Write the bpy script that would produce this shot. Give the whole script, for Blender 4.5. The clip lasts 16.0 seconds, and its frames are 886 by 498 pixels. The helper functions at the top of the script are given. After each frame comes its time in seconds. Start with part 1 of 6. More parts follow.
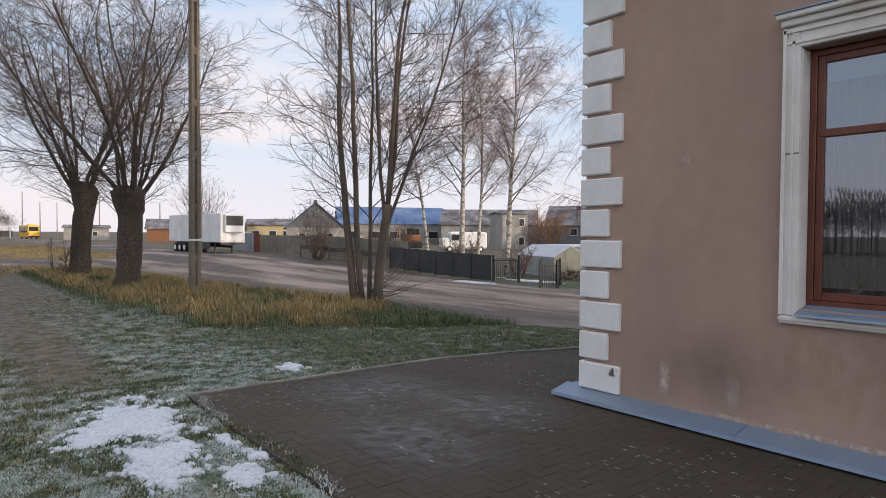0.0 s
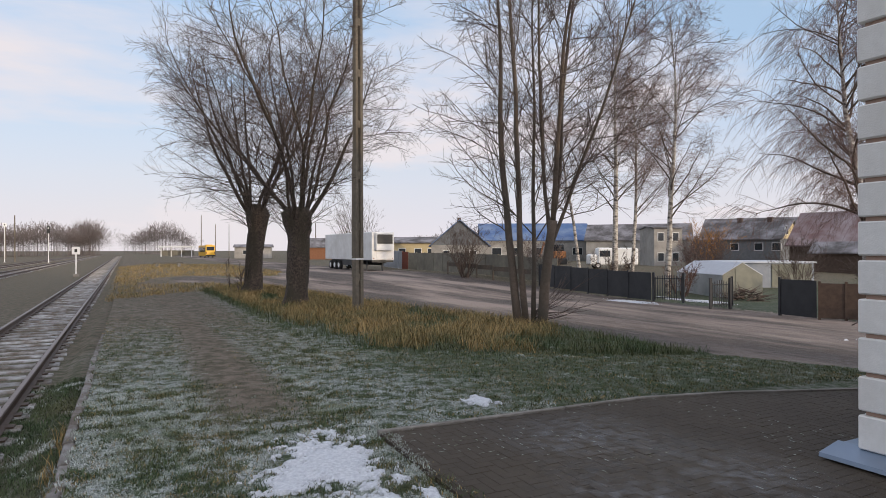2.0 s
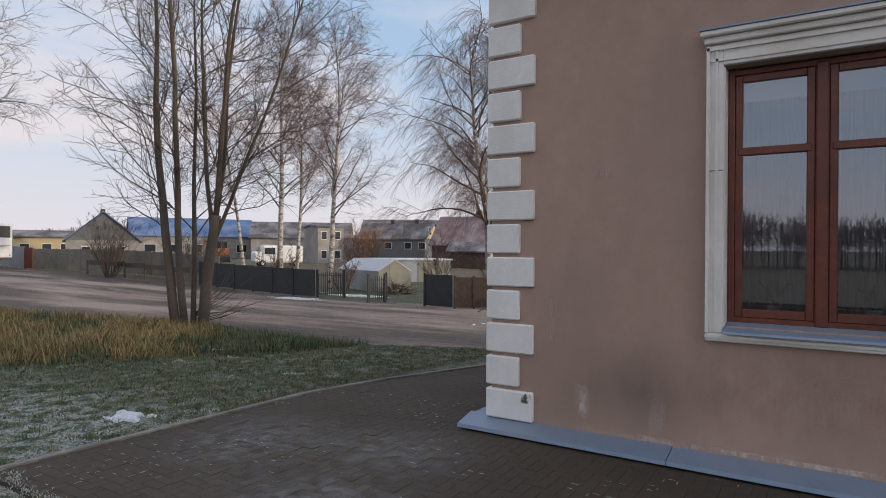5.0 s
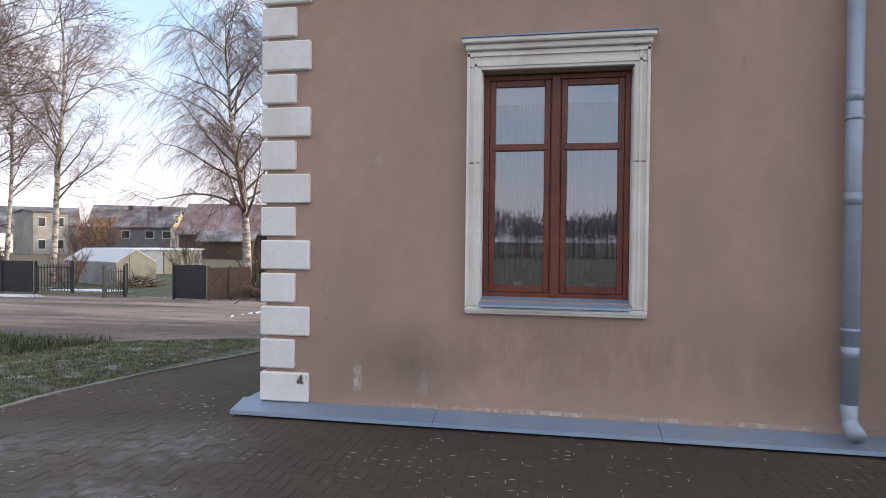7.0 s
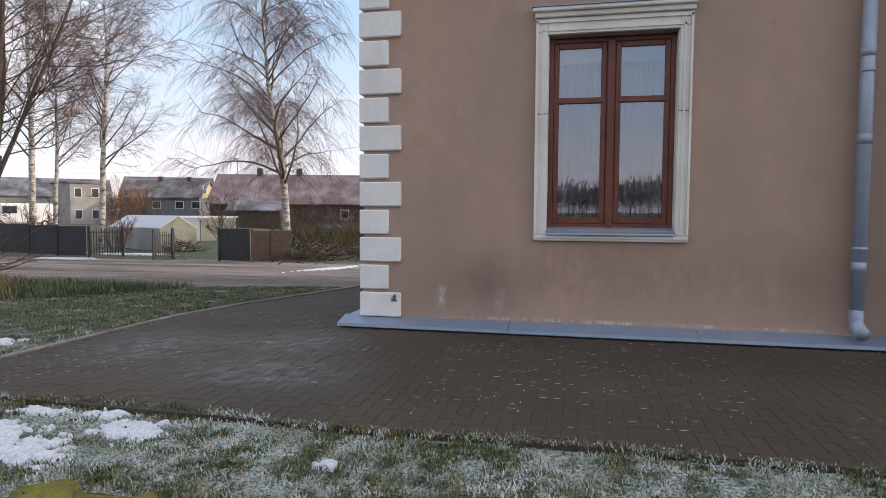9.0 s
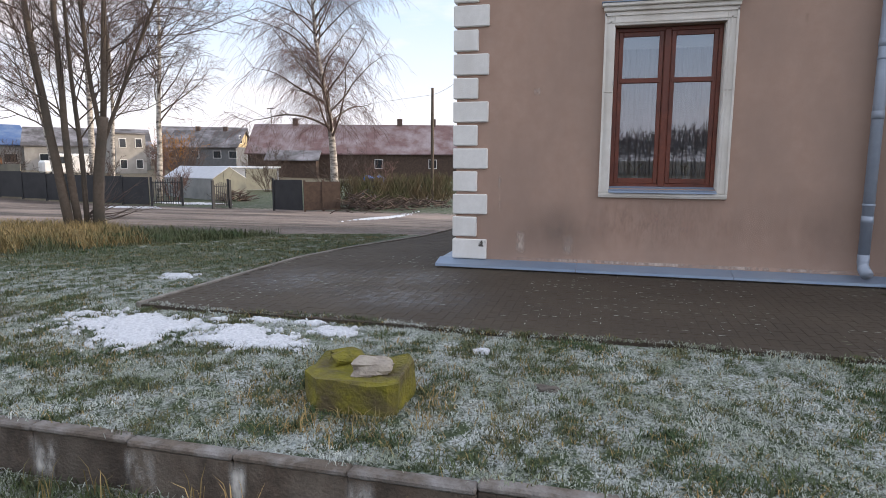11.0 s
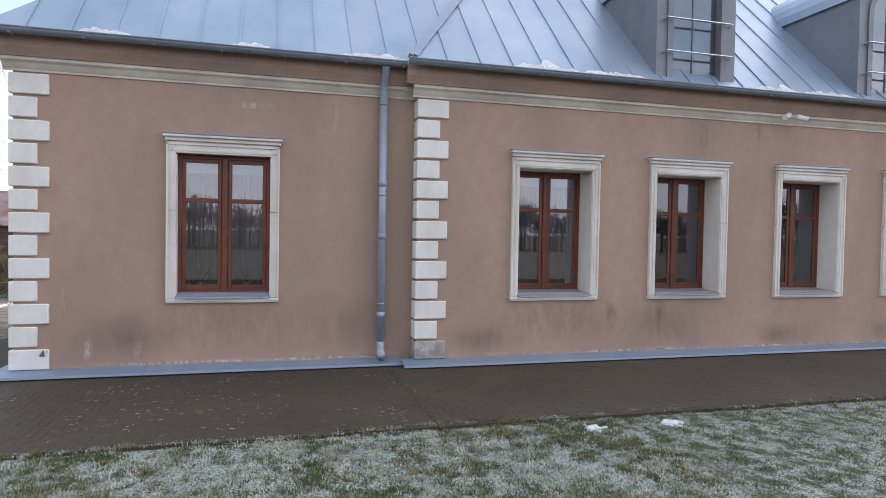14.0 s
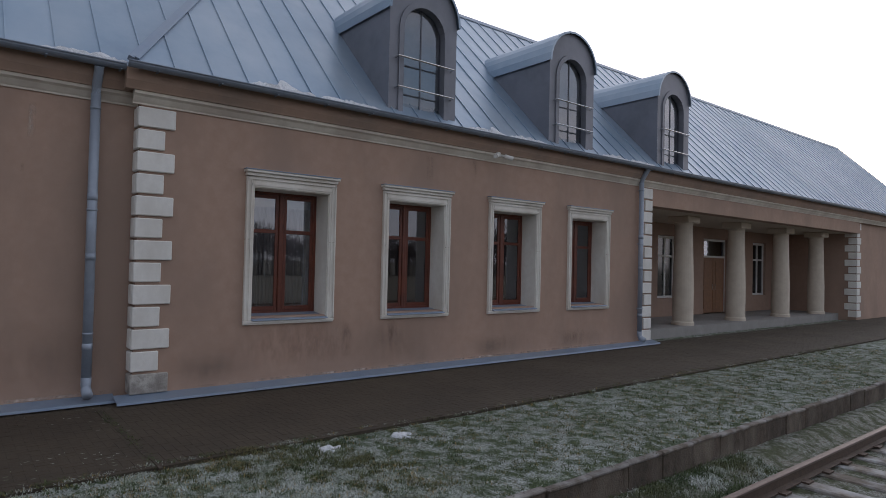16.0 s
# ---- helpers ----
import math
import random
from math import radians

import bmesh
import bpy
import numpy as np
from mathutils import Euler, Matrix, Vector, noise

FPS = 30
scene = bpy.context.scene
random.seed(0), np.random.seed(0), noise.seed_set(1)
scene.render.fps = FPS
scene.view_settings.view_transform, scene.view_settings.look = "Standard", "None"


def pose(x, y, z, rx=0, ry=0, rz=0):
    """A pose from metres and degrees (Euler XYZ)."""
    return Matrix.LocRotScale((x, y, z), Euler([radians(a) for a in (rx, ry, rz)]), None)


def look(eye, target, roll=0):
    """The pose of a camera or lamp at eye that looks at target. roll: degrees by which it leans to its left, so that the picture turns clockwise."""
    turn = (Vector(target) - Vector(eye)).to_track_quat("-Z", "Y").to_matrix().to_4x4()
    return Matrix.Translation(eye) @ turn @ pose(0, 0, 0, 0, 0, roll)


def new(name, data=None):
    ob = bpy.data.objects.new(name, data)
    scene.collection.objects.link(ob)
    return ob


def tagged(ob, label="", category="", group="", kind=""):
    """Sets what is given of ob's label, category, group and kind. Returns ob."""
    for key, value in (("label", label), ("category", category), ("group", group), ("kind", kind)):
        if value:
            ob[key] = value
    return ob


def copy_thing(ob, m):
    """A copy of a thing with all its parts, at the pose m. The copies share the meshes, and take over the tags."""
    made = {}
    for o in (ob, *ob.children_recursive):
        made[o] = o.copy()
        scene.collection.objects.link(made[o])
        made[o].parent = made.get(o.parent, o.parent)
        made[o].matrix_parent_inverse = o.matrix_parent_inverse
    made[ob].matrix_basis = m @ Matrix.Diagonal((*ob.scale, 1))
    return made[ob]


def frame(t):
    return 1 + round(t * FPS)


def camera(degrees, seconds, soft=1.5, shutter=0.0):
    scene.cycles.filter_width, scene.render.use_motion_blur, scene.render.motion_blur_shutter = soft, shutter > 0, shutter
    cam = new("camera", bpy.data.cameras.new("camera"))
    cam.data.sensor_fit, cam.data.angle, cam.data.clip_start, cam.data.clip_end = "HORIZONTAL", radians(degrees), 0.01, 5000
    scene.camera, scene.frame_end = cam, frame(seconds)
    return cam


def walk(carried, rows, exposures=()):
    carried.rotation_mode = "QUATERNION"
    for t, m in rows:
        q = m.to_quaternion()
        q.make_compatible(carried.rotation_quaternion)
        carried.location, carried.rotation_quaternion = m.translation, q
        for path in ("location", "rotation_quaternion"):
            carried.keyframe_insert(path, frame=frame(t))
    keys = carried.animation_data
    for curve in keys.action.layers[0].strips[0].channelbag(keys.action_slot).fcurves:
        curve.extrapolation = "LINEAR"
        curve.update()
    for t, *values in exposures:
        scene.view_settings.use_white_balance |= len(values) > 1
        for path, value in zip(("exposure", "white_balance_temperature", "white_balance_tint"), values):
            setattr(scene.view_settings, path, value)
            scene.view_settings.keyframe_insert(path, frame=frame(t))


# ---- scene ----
cam = camera(71.2, 16.0, 0.5)
PATH = [
    (0, (-5.495, -4.145, 1.765), (-4.21, -2.613, 1.716), 0.4),
    (0.5, (-5.526, -3.851, 1.76), (-4.355, -2.23, 1.71), 0.4),
    (1, (-5.595, -3.556, 1.794), (-4.479, -1.897, 1.762), 0.2),
    (1.5, (-5.645, -3.198, 1.78), (-4.631, -1.475, 1.747), 0.2),
    (2, (-5.554, -3.014, 1.8), (-4.641, -1.235, 1.803), -0.1),
    (2.5, (-5.458, -2.992, 1.804), (-4.325, -1.343, 1.814), 0.1),
    (3, (-5.529, -2.988, 1.794), (-4.289, -1.419, 1.793), 0.1),
    (3.5, (-5.499, -3.03, 1.781), (-4.568, -1.26, 1.78), 0.1),
    (4, (-5.491, -3.058, 1.788), (-4.344, -1.419, 1.788), 0.2),
    (4.5, (-5.482, -3.025, 1.789), (-4.039, -1.64, 1.789), 0.3),
    (5, (-5.513, -2.924, 1.79), (-3.827, -1.849, 1.788), 0.4),
    (5.2, (-5.529, -2.888, 1.78), (-3.764, -1.948, 1.778), 0.4),
    (7.3, (-5.832, -2.803, 1.682), (-3.861, -2.461, 1.647), 0.6),
    (7.5, (-5.908, -2.768, 1.638), (-3.94, -2.419, 1.587), 0.5),
    (8, (-6.277, -2.701, 1.425), (-4.316, -2.316, 1.35), 0.2),
    (8.5, (-6.552, -2.549, 1.42), (-4.6, -2.132, 1.3), 0.3),
    (9, (-7.022, -2.462, 1.36), (-5.07, -2.045, 1.24), 0.3),
    (9.5, (-7.547, -2.36, 1.255), (-5.603, -1.918, 1.103), 0.3),
    (10, (-8.03, -2.233, 1.306), (-6.092, -1.775, 1.112), 0.2),
    (12.5, (-9.619, -2.031, 1.832), (-7.727, -1.504, 1.456), 0.3),
    (13, (-9.802, -2.133, 1.968), (-7.861, -1.748, 1.677), 0.4),
    (13.5, (-9.841, -3.313, 2.375), (-7.85, -3.339, 2.183), 0.6),
    (14, (-10.028, -3.593, 2.162), (-8.098, -4.114, 2.112), 1.0),
    (14.5, (-10.039, -3.664, 2.139), (-8.183, -4.409, 2.121), 1.2),
    (15, (-10.065, -3.684, 2.082), (-8.301, -4.625, 2.086), 1.2),
    (15.5, (-10.085, -3.664, 2.113), (-8.434, -4.793, 2.135), 1.3),
    (16, (-10.073, -3.636, 2.127), (-8.515, -4.889, 2.172), 1.3),
]
walk(cam, [(t, look(eye, target, roll)) for t, eye, target, roll in PATH], exposures=((0, 0.03), (1.0, -0.08), (2.0, -0.12), (3.5, -0.14), (5, -0.18), (7.5, 0.60), (8.0, 0.48), (9, 0.27), (10, 0.32), (12.5, 0.55), (13.5, 0.63), (14.5, 0.75), (15.2, 0.15), (16, -0.5)))

# ---- world and sun ----
SUN_DIR = Vector((0.33, -0.94, 0.15)).normalized()
world = bpy.data.worlds.new("world")
scene.world = world
world.use_nodes = True
wn, wl = world.node_tree.nodes, world.node_tree.links
wn.clear()
w_out = wn.new("ShaderNodeOutputWorld")
w_sky = wn.new("ShaderNodeTexSky")
w_sky.sky_type = "NISHITA"
w_sky.sun_disc = False
w_sky.sun_elevation = math.asin(SUN_DIR.z)
w_sky.sun_rotation = math.atan2(SUN_DIR.x, SUN_DIR.y)
w_sky.dust_density = 2.0
w_sky.ozone_density = 2.0
w_bg = wn.new("ShaderNodeBackground")
w_bg.inputs["Strength"].default_value = 0.10
wl.new(w_sky.outputs[0], w_bg.inputs[0])
# thin high cloud: white veil broken by blue gaps, brighter towards the low sun
w_tc = wn.new("ShaderNodeTexCoord")
w_map = wn.new("ShaderNodeMapping")
w_map.inputs["Scale"].default_value = (1.0, 1.6, 5.0)
w_map.inputs["Rotation"].default_value = (0.15, 0.1, 0.4)
wl.new(w_tc.outputs["Generated"], w_map.inputs[0])
w_no = wn.new("ShaderNodeTexNoise")
w_no.inputs["Scale"].default_value = 1.7
w_no.inputs["Detail"].default_value = 6
w_no.inputs["Roughness"].default_value = 0.55
wl.new(w_map.outputs[0], w_no.inputs["Vector"])
w_ramp = wn.new("ShaderNodeValToRGB")
w_ramp.color_ramp.elements[0].position = 0.36
w_ramp.color_ramp.elements[1].position = 0.62
wl.new(w_no.outputs[0], w_ramp.inputs[0])
w_sep = wn.new("ShaderNodeSeparateXYZ")
wl.new(w_tc.outputs["Generated"], w_sep.inputs[0])
w_hz = wn.new("ShaderNodeMapRange")
w_hz.inputs["From Min"].default_value = 0.02
w_hz.inputs["From Max"].default_value = 0.28
w_hz.inputs["To Min"].default_value = 1.0
w_hz.inputs["To Max"].default_value = 0.0
wl.new(w_sep.outputs["Z"], w_hz.inputs["Value"])
w_mx = wn.new("ShaderNodeMath")
w_mx.operation = "MAXIMUM"
wl.new(w_ramp.outputs[0], w_mx.inputs[0])
wl.new(w_hz.outputs[0], w_mx.inputs[1])
w_veil = wn.new("ShaderNodeMapRange")
w_veil.inputs["To Min"].default_value = 0.25
w_veil.inputs["To Max"].default_value = 0.95
wl.new(w_mx.outputs[0], w_veil.inputs["Value"])
w_dot = wn.new("ShaderNodeVectorMath")
w_dot.operation = "DOT_PRODUCT"
w_dot.inputs[1].default_value = SUN_DIR
wl.new(w_tc.outputs["Generated"], w_dot.inputs[0])
w_glow = wn.new("ShaderNodeMapRange")
w_glow.interpolation_type = "SMOOTHERSTEP"
w_glow.inputs["From Min"].default_value = 0.25
w_glow.inputs["From Max"].default_value = 1.0
w_glow.inputs["To Min"].default_value = 0.93
w_glow.inputs["To Max"].default_value = 2.6
wl.new(w_dot.outputs["Value"], w_glow.inputs["Value"])
w_cl = wn.new("ShaderNodeBackground")
w_tint = wn.new("ShaderNodeMix")
w_tint.data_type = "RGBA"
w_tint.inputs[6].default_value = (0.97, 0.915, 0.985, 1)
w_tint.inputs[7].default_value = (1.0, 0.925, 0.955, 1)
wl.new(w_ramp.outputs[0], w_tint.inputs[0])
wl.new(w_tint.outputs[2], w_cl.inputs[0])
wl.new(w_glow.outputs[0], w_cl.inputs["Strength"])
w_bl = wn.new("ShaderNodeBackground")
w_bl.inputs[0].default_value = (0.30, 0.56, 0.86, 1)
w_bl.inputs["Strength"].default_value = 0.75
w_add = wn.new("ShaderNodeAddShader")
wl.new(w_bg.outputs[0], w_add.inputs[0])
wl.new(w_bl.outputs[0], w_add.inputs[1])
w_mix = wn.new("ShaderNodeMixShader")
wl.new(w_veil.outputs[0], w_mix.inputs[0])
wl.new(w_add.outputs[0], w_mix.inputs[1])
wl.new(w_cl.outputs[0], w_mix.inputs[2])
wl.new(w_mix.outputs[0], w_out.inputs[0])

sun = new("sun", bpy.data.lights.new("sun", "SUN"))
sun.data.energy = 2.2
sun.data.angle = radians(1.5)
sun.data.color = (1.0, 0.80, 0.58)
sun.matrix_world = look(SUN_DIR * 100, (0, 0, 0))

# ---- materials ----
def material(name, c1, c2, scale=6.0, rough=0.8, bump=0.15, metal=0.0, c3=None, big=0.5, streak=0.0, bump_scale=None, rand=0.0, spec=0.5, contrast=(0.35, 0.65)):
    """Base colour between c1 and c2 by fine noise, towards c3 by broad noise (streak: drawn out downwards), with fine relief."""
    m = bpy.data.materials.new(name)
    m.use_nodes = True
    n, l = m.node_tree.nodes, m.node_tree.links
    b = n["Principled BSDF"]
    b.inputs["Roughness"].default_value = rough
    b.inputs["Metallic"].default_value = metal
    b.inputs["Specular IOR Level"].default_value = spec
    geo = n.new("ShaderNodeNewGeometry")
    fine = n.new("ShaderNodeTexNoise")
    fine.inputs["Scale"].default_value = scale
    fine.inputs["Detail"].default_value = 5
    fine.inputs["Roughness"].default_value = 0.65
    l.new(geo.outputs["Position"], fine.inputs["Vector"])
    ramp = n.new("ShaderNodeMapRange")
    ramp.inputs["From Min"].default_value, ramp.inputs["From Max"].default_value = contrast
    l.new(fine.outputs[0], ramp.inputs["Value"])
    mix = n.new("ShaderNodeMix")
    mix.data_type = "RGBA"
    mix.inputs[6].default_value, mix.inputs[7].default_value = (*c1, 1), (*c2, 1)
    l.new(ramp.outputs[0], mix.inputs[0])
    colour = mix.outputs[2]
    if c3:
        mp = n.new("ShaderNodeMapping")
        mp.inputs["Scale"].default_value = (1, 1, 1 - streak)
        l.new(geo.outputs["Position"], mp.inputs[0])
        broad = n.new("ShaderNodeTexNoise")
        broad.inputs["Scale"].default_value = big
        broad.inputs["Detail"].default_value = 6
        broad.inputs["Roughness"].default_value = 0.6
        l.new(mp.outputs[0], broad.inputs["Vector"])
        r2 = n.new("ShaderNodeMapRange")
        r2.inputs["From Min"].default_value, r2.inputs["From Max"].default_value = 0.42, 0.66
        l.new(broad.outputs[0], r2.inputs["Value"])
        m2 = n.new("ShaderNodeMix")
        m2.data_type = "RGBA"
        m2.inputs[7].default_value = (*c3, 1)
        l.new(r2.outputs[0], m2.inputs[0])
        l.new(colour, m2.inputs[6])
        colour = m2.outputs[2]
    if rand:
        info = n.new("ShaderNodeObjectInfo")
        isl = n.new("ShaderNodeNewGeometry")
        ad = n.new("ShaderNodeMath")
        l.new(info.outputs["Random"], ad.inputs[0])
        l.new(isl.outputs["Random Per Island"], ad.inputs[1])
        fr = n.new("ShaderNodeMath")
        fr.operation = "FRACT"
        l.new(ad.outputs[0], fr.inputs[0])
        mr = n.new("ShaderNodeMapRange")
        mr.inputs["To Min"].default_value, mr.inputs["To Max"].default_value = 1 - rand, 1 + rand
        l.new(fr.outputs[0], mr.inputs["Value"])
        hs = n.new("ShaderNodeHueSaturation")
        l.new(mr.outputs[0], hs.inputs["Value"])
        l.new(colour, hs.inputs["Color"])
        colour = hs.outputs[0]
    l.new(colour, b.inputs["Base Color"])
    if bump:
        tex = n.new("ShaderNodeTexNoise")
        tex.inputs["Scale"].default_value = bump_scale or scale * 4
        tex.inputs["Detail"].default_value = 4
        l.new(geo.outputs["Position"], tex.inputs["Vector"])
        bp = n.new("ShaderNodeBump")
        bp.inputs["Strength"].default_value = bump
        bp.inputs["Distance"].default_value = 0.02
        l.new(tex.outputs[0], bp.inputs["Height"])
        l.new(bp.outputs[0], b.inputs["Normal"])
    return m


STUCCO = material("stucco", (0.385, 0.260, 0.200), (0.42, 0.292, 0.228), 5, 0.92, 0.12, c3=(0.32, 0.228, 0.182), big=0.6, streak=0.55, bump_scale=120)
CORNICE = material("cornice plaster", (0.38, 0.26, 0.20), (0.35, 0.24, 0.18), 5, 0.9, 0.06, c3=(0.27, 0.20, 0.16), big=0.9)
CREAM = material("cream stone trim", (0.76, 0.74, 0.69), (0.70, 0.67, 0.62), 8, 0.75, 0.08, c3=(0.60, 0.56, 0.50), big=1.3, streak=0.5, bump_scale=60)
QUOIN = material("white quoin paint", (0.80, 0.79, 0.76), (0.74, 0.73, 0.70), 14, 0.8, 0.15, c3=(0.66, 0.64, 0.60), big=1.6, streak=0.5, bump_scale=70, rand=0.03)
ZINC = material("zinc sheet", (0.235, 0.305, 0.41), (0.205, 0.27, 0.37), 3, 0.45, 0.03, 0.3, c3=(0.26, 0.31, 0.38), big=0.8, rand=0.03)
ROOF = material("standing seam roof", (0.27, 0.36, 0.46), (0.24, 0.32, 0.42), 1.5, 0.38, 0.03, 0.4, c3=(0.36, 0.43, 0.51), big=0.5, streak=0.6, rand=0.05)
PIPE = material("grey painted pipe", (0.33, 0.38, 0.46), (0.30, 0.35, 0.43), 6, 0.5, 0.02, 0.2, c3=(0.27, 0.31, 0.37), big=1.5)
CORNICE_CREAM = material("beige cornice plaster", (0.66, 0.61, 0.53), (0.58, 0.53, 0.45), 6, 0.85, 0.08, c3=(0.48, 0.42, 0.36), big=1.2, streak=0.3)
GUTTER = material("gutter metal", (0.20, 0.24, 0.30), (0.25, 0.29, 0.355), 4, 0.42, 0.03, 0.4)
DORMER = material("dormer sheet metal", (0.16, 0.17, 0.20), (0.19, 0.20, 0.23), 3, 0.5, 0.03, 0.3, c3=(0.22, 0.23, 0.27), big=0.8)
WOOD_RED = material("red-brown window wood", (0.125, 0.032, 0.017), (0.17, 0.047, 0.026), 30, 0.42, 0.04, c3=(0.095, 0.026, 0.016), big=3)
STEEL = material("stainless steel", (0.62, 0.62, 0.62), (0.55, 0.55, 0.55), 20, 0.25, 0.0, 1.0)
PAVER = material("wet brown paver", (0.053, 0.039, 0.025), (0.043, 0.032, 0.021), 14, 0.78, 0.2, c3=(0.068, 0.052, 0.034), big=0.6, bump_scale=160, rand=0.05)
JOINT = material("paver joint sand", (0.052, 0.039, 0.026), (0.042, 0.031, 0.021), 30, 0.9, 0.3, c3=(0.062, 0.048, 0.034), big=0.6)
BARE = material("bare weathered block", (0.50, 0.48, 0.45), (0.36, 0.34, 0.31), 12, 0.9, 0.5, c3=(0.24, 0.22, 0.20), big=4.0, bump_scale=50, contrast=(0.4, 0.6))
CONCRETE = material("weathered concrete", (0.30, 0.28, 0.25), (0.20, 0.185, 0.165), 10, 0.9, 0.4, c3=(0.13, 0.12, 0.10), big=1.1, bump_scale=60, rand=0.12)
KERB = material("stained platform concrete", (0.098, 0.074, 0.056), (0.056, 0.044, 0.034), 9, 0.92, 0.7, c3=(0.15, 0.125, 0.10), big=3.0, streak=0.6, bump_scale=50, rand=0.22, contrast=(0.38, 0.62))
KERB_TOP = material("platform edge cap", (0.15, 0.122, 0.098), (0.095, 0.078, 0.062), 14, 0.92, 0.6, c3=(0.30, 0.29, 0.28), big=3.2, bump_scale=60, rand=0.12)
RAIL = material("rusty rail steel", (0.10, 0.068, 0.05), (0.065, 0.045, 0.035), 14, 0.6, 0.2, 0.3)
RAIL_HEAD = material("dull rail head", (0.17, 0.13, 0.115), (0.12, 0.09, 0.08), 20, 0.4, 0.08, 0.6)
SLEEPER = material("frosted sleeper", (0.20, 0.17, 0.14), (0.13, 0.11, 0.09), 12, 0.95, 0.5, c3=(0.42, 0.42, 0.42), big=2.4, bump_scale=40, rand=0.25)
BARK = material("dark rough bark", (0.032, 0.024, 0.019), (0.105, 0.078, 0.060), 16, 0.97, 1.0, c3=(0.052, 0.043, 0.028), big=3.0, streak=0.6, bump_scale=22, contrast=(0.40, 0.62))
BARK_BROWN = material("brown bark", (0.10, 0.074, 0.054), (0.14, 0.108, 0.082), 10, 0.92, 0.4, c3=(0.08, 0.07, 0.055), big=1.2, bump_scale=40)
TWIG = material("twig bark", (0.075, 0.055, 0.045), (0.115, 0.085, 0.070), 5, 0.9, 0.0)
TWIG_RED = material("reddish birch twig", (0.13, 0.078, 0.065), (0.19, 0.12, 0.10), 5, 0.9, 0.0)
BIRCH = material("birch bark", (0.62, 0.58, 0.52), (0.40, 0.36, 0.31), 5, 0.85, 0.3, c3=(0.055, 0.045, 0.04), big=2.6, streak=-1.5)
POLE = material("old pole concrete", (0.20, 0.17, 0.13), (0.14, 0.118, 0.09), 8, 0.92, 0.35, c3=(0.10, 0.085, 0.065), big=1.5, streak=0.7, bump_scale=50)
MOSS = material("mossy concrete", (0.22, 0.195, 0.018), (0.14, 0.13, 0.018), 9, 0.95, 1.0, c3=(0.10, 0.08, 0.04), big=4.0, bump_scale=35)
STONE = material("pale broken stone", (0.38, 0.34, 0.28), (0.26, 0.225, 0.19), 9, 0.9, 0.6, bump_scale=35)
DARKSTONE = material("grey broken concrete", (0.15, 0.132, 0.112), (0.09, 0.08, 0.068), 9, 0.92, 0.6, bump_scale=35)
SNOW = material("old crusted snow", (0.78, 0.80, 0.83), (0.56, 0.58, 0.62), 30, 0.8, 1.0, bump_scale=60)
WHITE = material("white painted sheet", (0.78, 0.78, 0.76), (0.70, 0.70, 0.69), 2, 0.45, 0.02, c3=(0.62, 0.61, 0.58), big=0.6)
BLACK = material("black plastic", (0.012, 0.012, 0.013), (0.02, 0.02, 0.02), 10, 0.5, 0.05)
ANTHRACITE = material("anthracite sheet", (0.024, 0.026, 0.030), (0.036, 0.038, 0.042), 2, 0.5, 0.03, 0.2, c3=(0.045, 0.047, 0.05), big=0.6)
RUBBER = material("tyre rubber", (0.018, 0.018, 0.018), (0.03, 0.029, 0.028), 15, 0.85, 0.2)
YELLOW = material("yellow bus paint", (0.75, 0.42, 0.02), (0.68, 0.38, 0.02), 1.5, 0.4, 0.0)
# render of the yellow building; on dark houses, sunlight put into the gable colour
YELLOW_WALL = material("pale yellow render", (0.52, 0.42, 0.24), (0.46, 0.37, 0.21), 1.5, 0.9, 0.05)
WHITE_WALL = material("whitewashed render", (0.29, 0.275, 0.25), (0.23, 0.22, 0.20), 1.5, 0.9, 0.05, c3=(0.38, 0.36, 0.33), big=0.4)
GREY_WALL = material("grey boards", (0.16, 0.165, 0.17), (0.12, 0.125, 0.13), 3, 0.85, 0.1)
BROWN_WALL = material("dark brown boards", (0.055, 0.036, 0.026), (0.085, 0.057, 0.042), 4, 0.88, 0.15)
BLUE_ROOF = material("blue sheet roof", (0.045, 0.10, 0.24), (0.06, 0.13, 0.29), 1, 0.45, 0.02, 0.1, c3=(0.16, 0.22, 0.33), big=0.35)
RED_ROOF = material("dull red-brown roof", (0.13, 0.072, 0.068), (0.17, 0.10, 0.095), 1.5, 0.7, 0.1, c3=(0.28, 0.235, 0.24), big=0.45, streak=0.5)
DARK_ROOF = material("dark roof felt", (0.07, 0.065, 0.065), (0.10, 0.092, 0.09), 2, 0.8, 0.1, c3=(0.27, 0.26, 0.275), big=0.45)
BRICK = material("dull orange brick", (0.24, 0.11, 0.055), (0.19, 0.085, 0.045), 5, 0.9, 0.1)
ORANGE = material("dull orange paint", (0.28, 0.11, 0.035), (0.22, 0.09, 0.03), 3, 0.7, 0.1)
BLUE_TARP = material("blue tarpaulin", (0.04, 0.14, 0.45), (0.06, 0.19, 0.52), 3, 0.6, 0.15)
FOIL = material("greenhouse sheet", (0.34, 0.36, 0.36), (0.27, 0.29, 0.29), 2, 0.55, 0.1, c3=(0.42, 0.43, 0.43), big=0.9)
FOIL_TOP = material("frosted greenhouse sheet", (0.62, 0.65, 0.70), (0.55, 0.58, 0.63), 4, 0.7, 0.1)
GREEN_BOARD = material("pale green boards", (0.25, 0.25, 0.20), (0.20, 0.20, 0.165), 2, 0.85, 0.05)
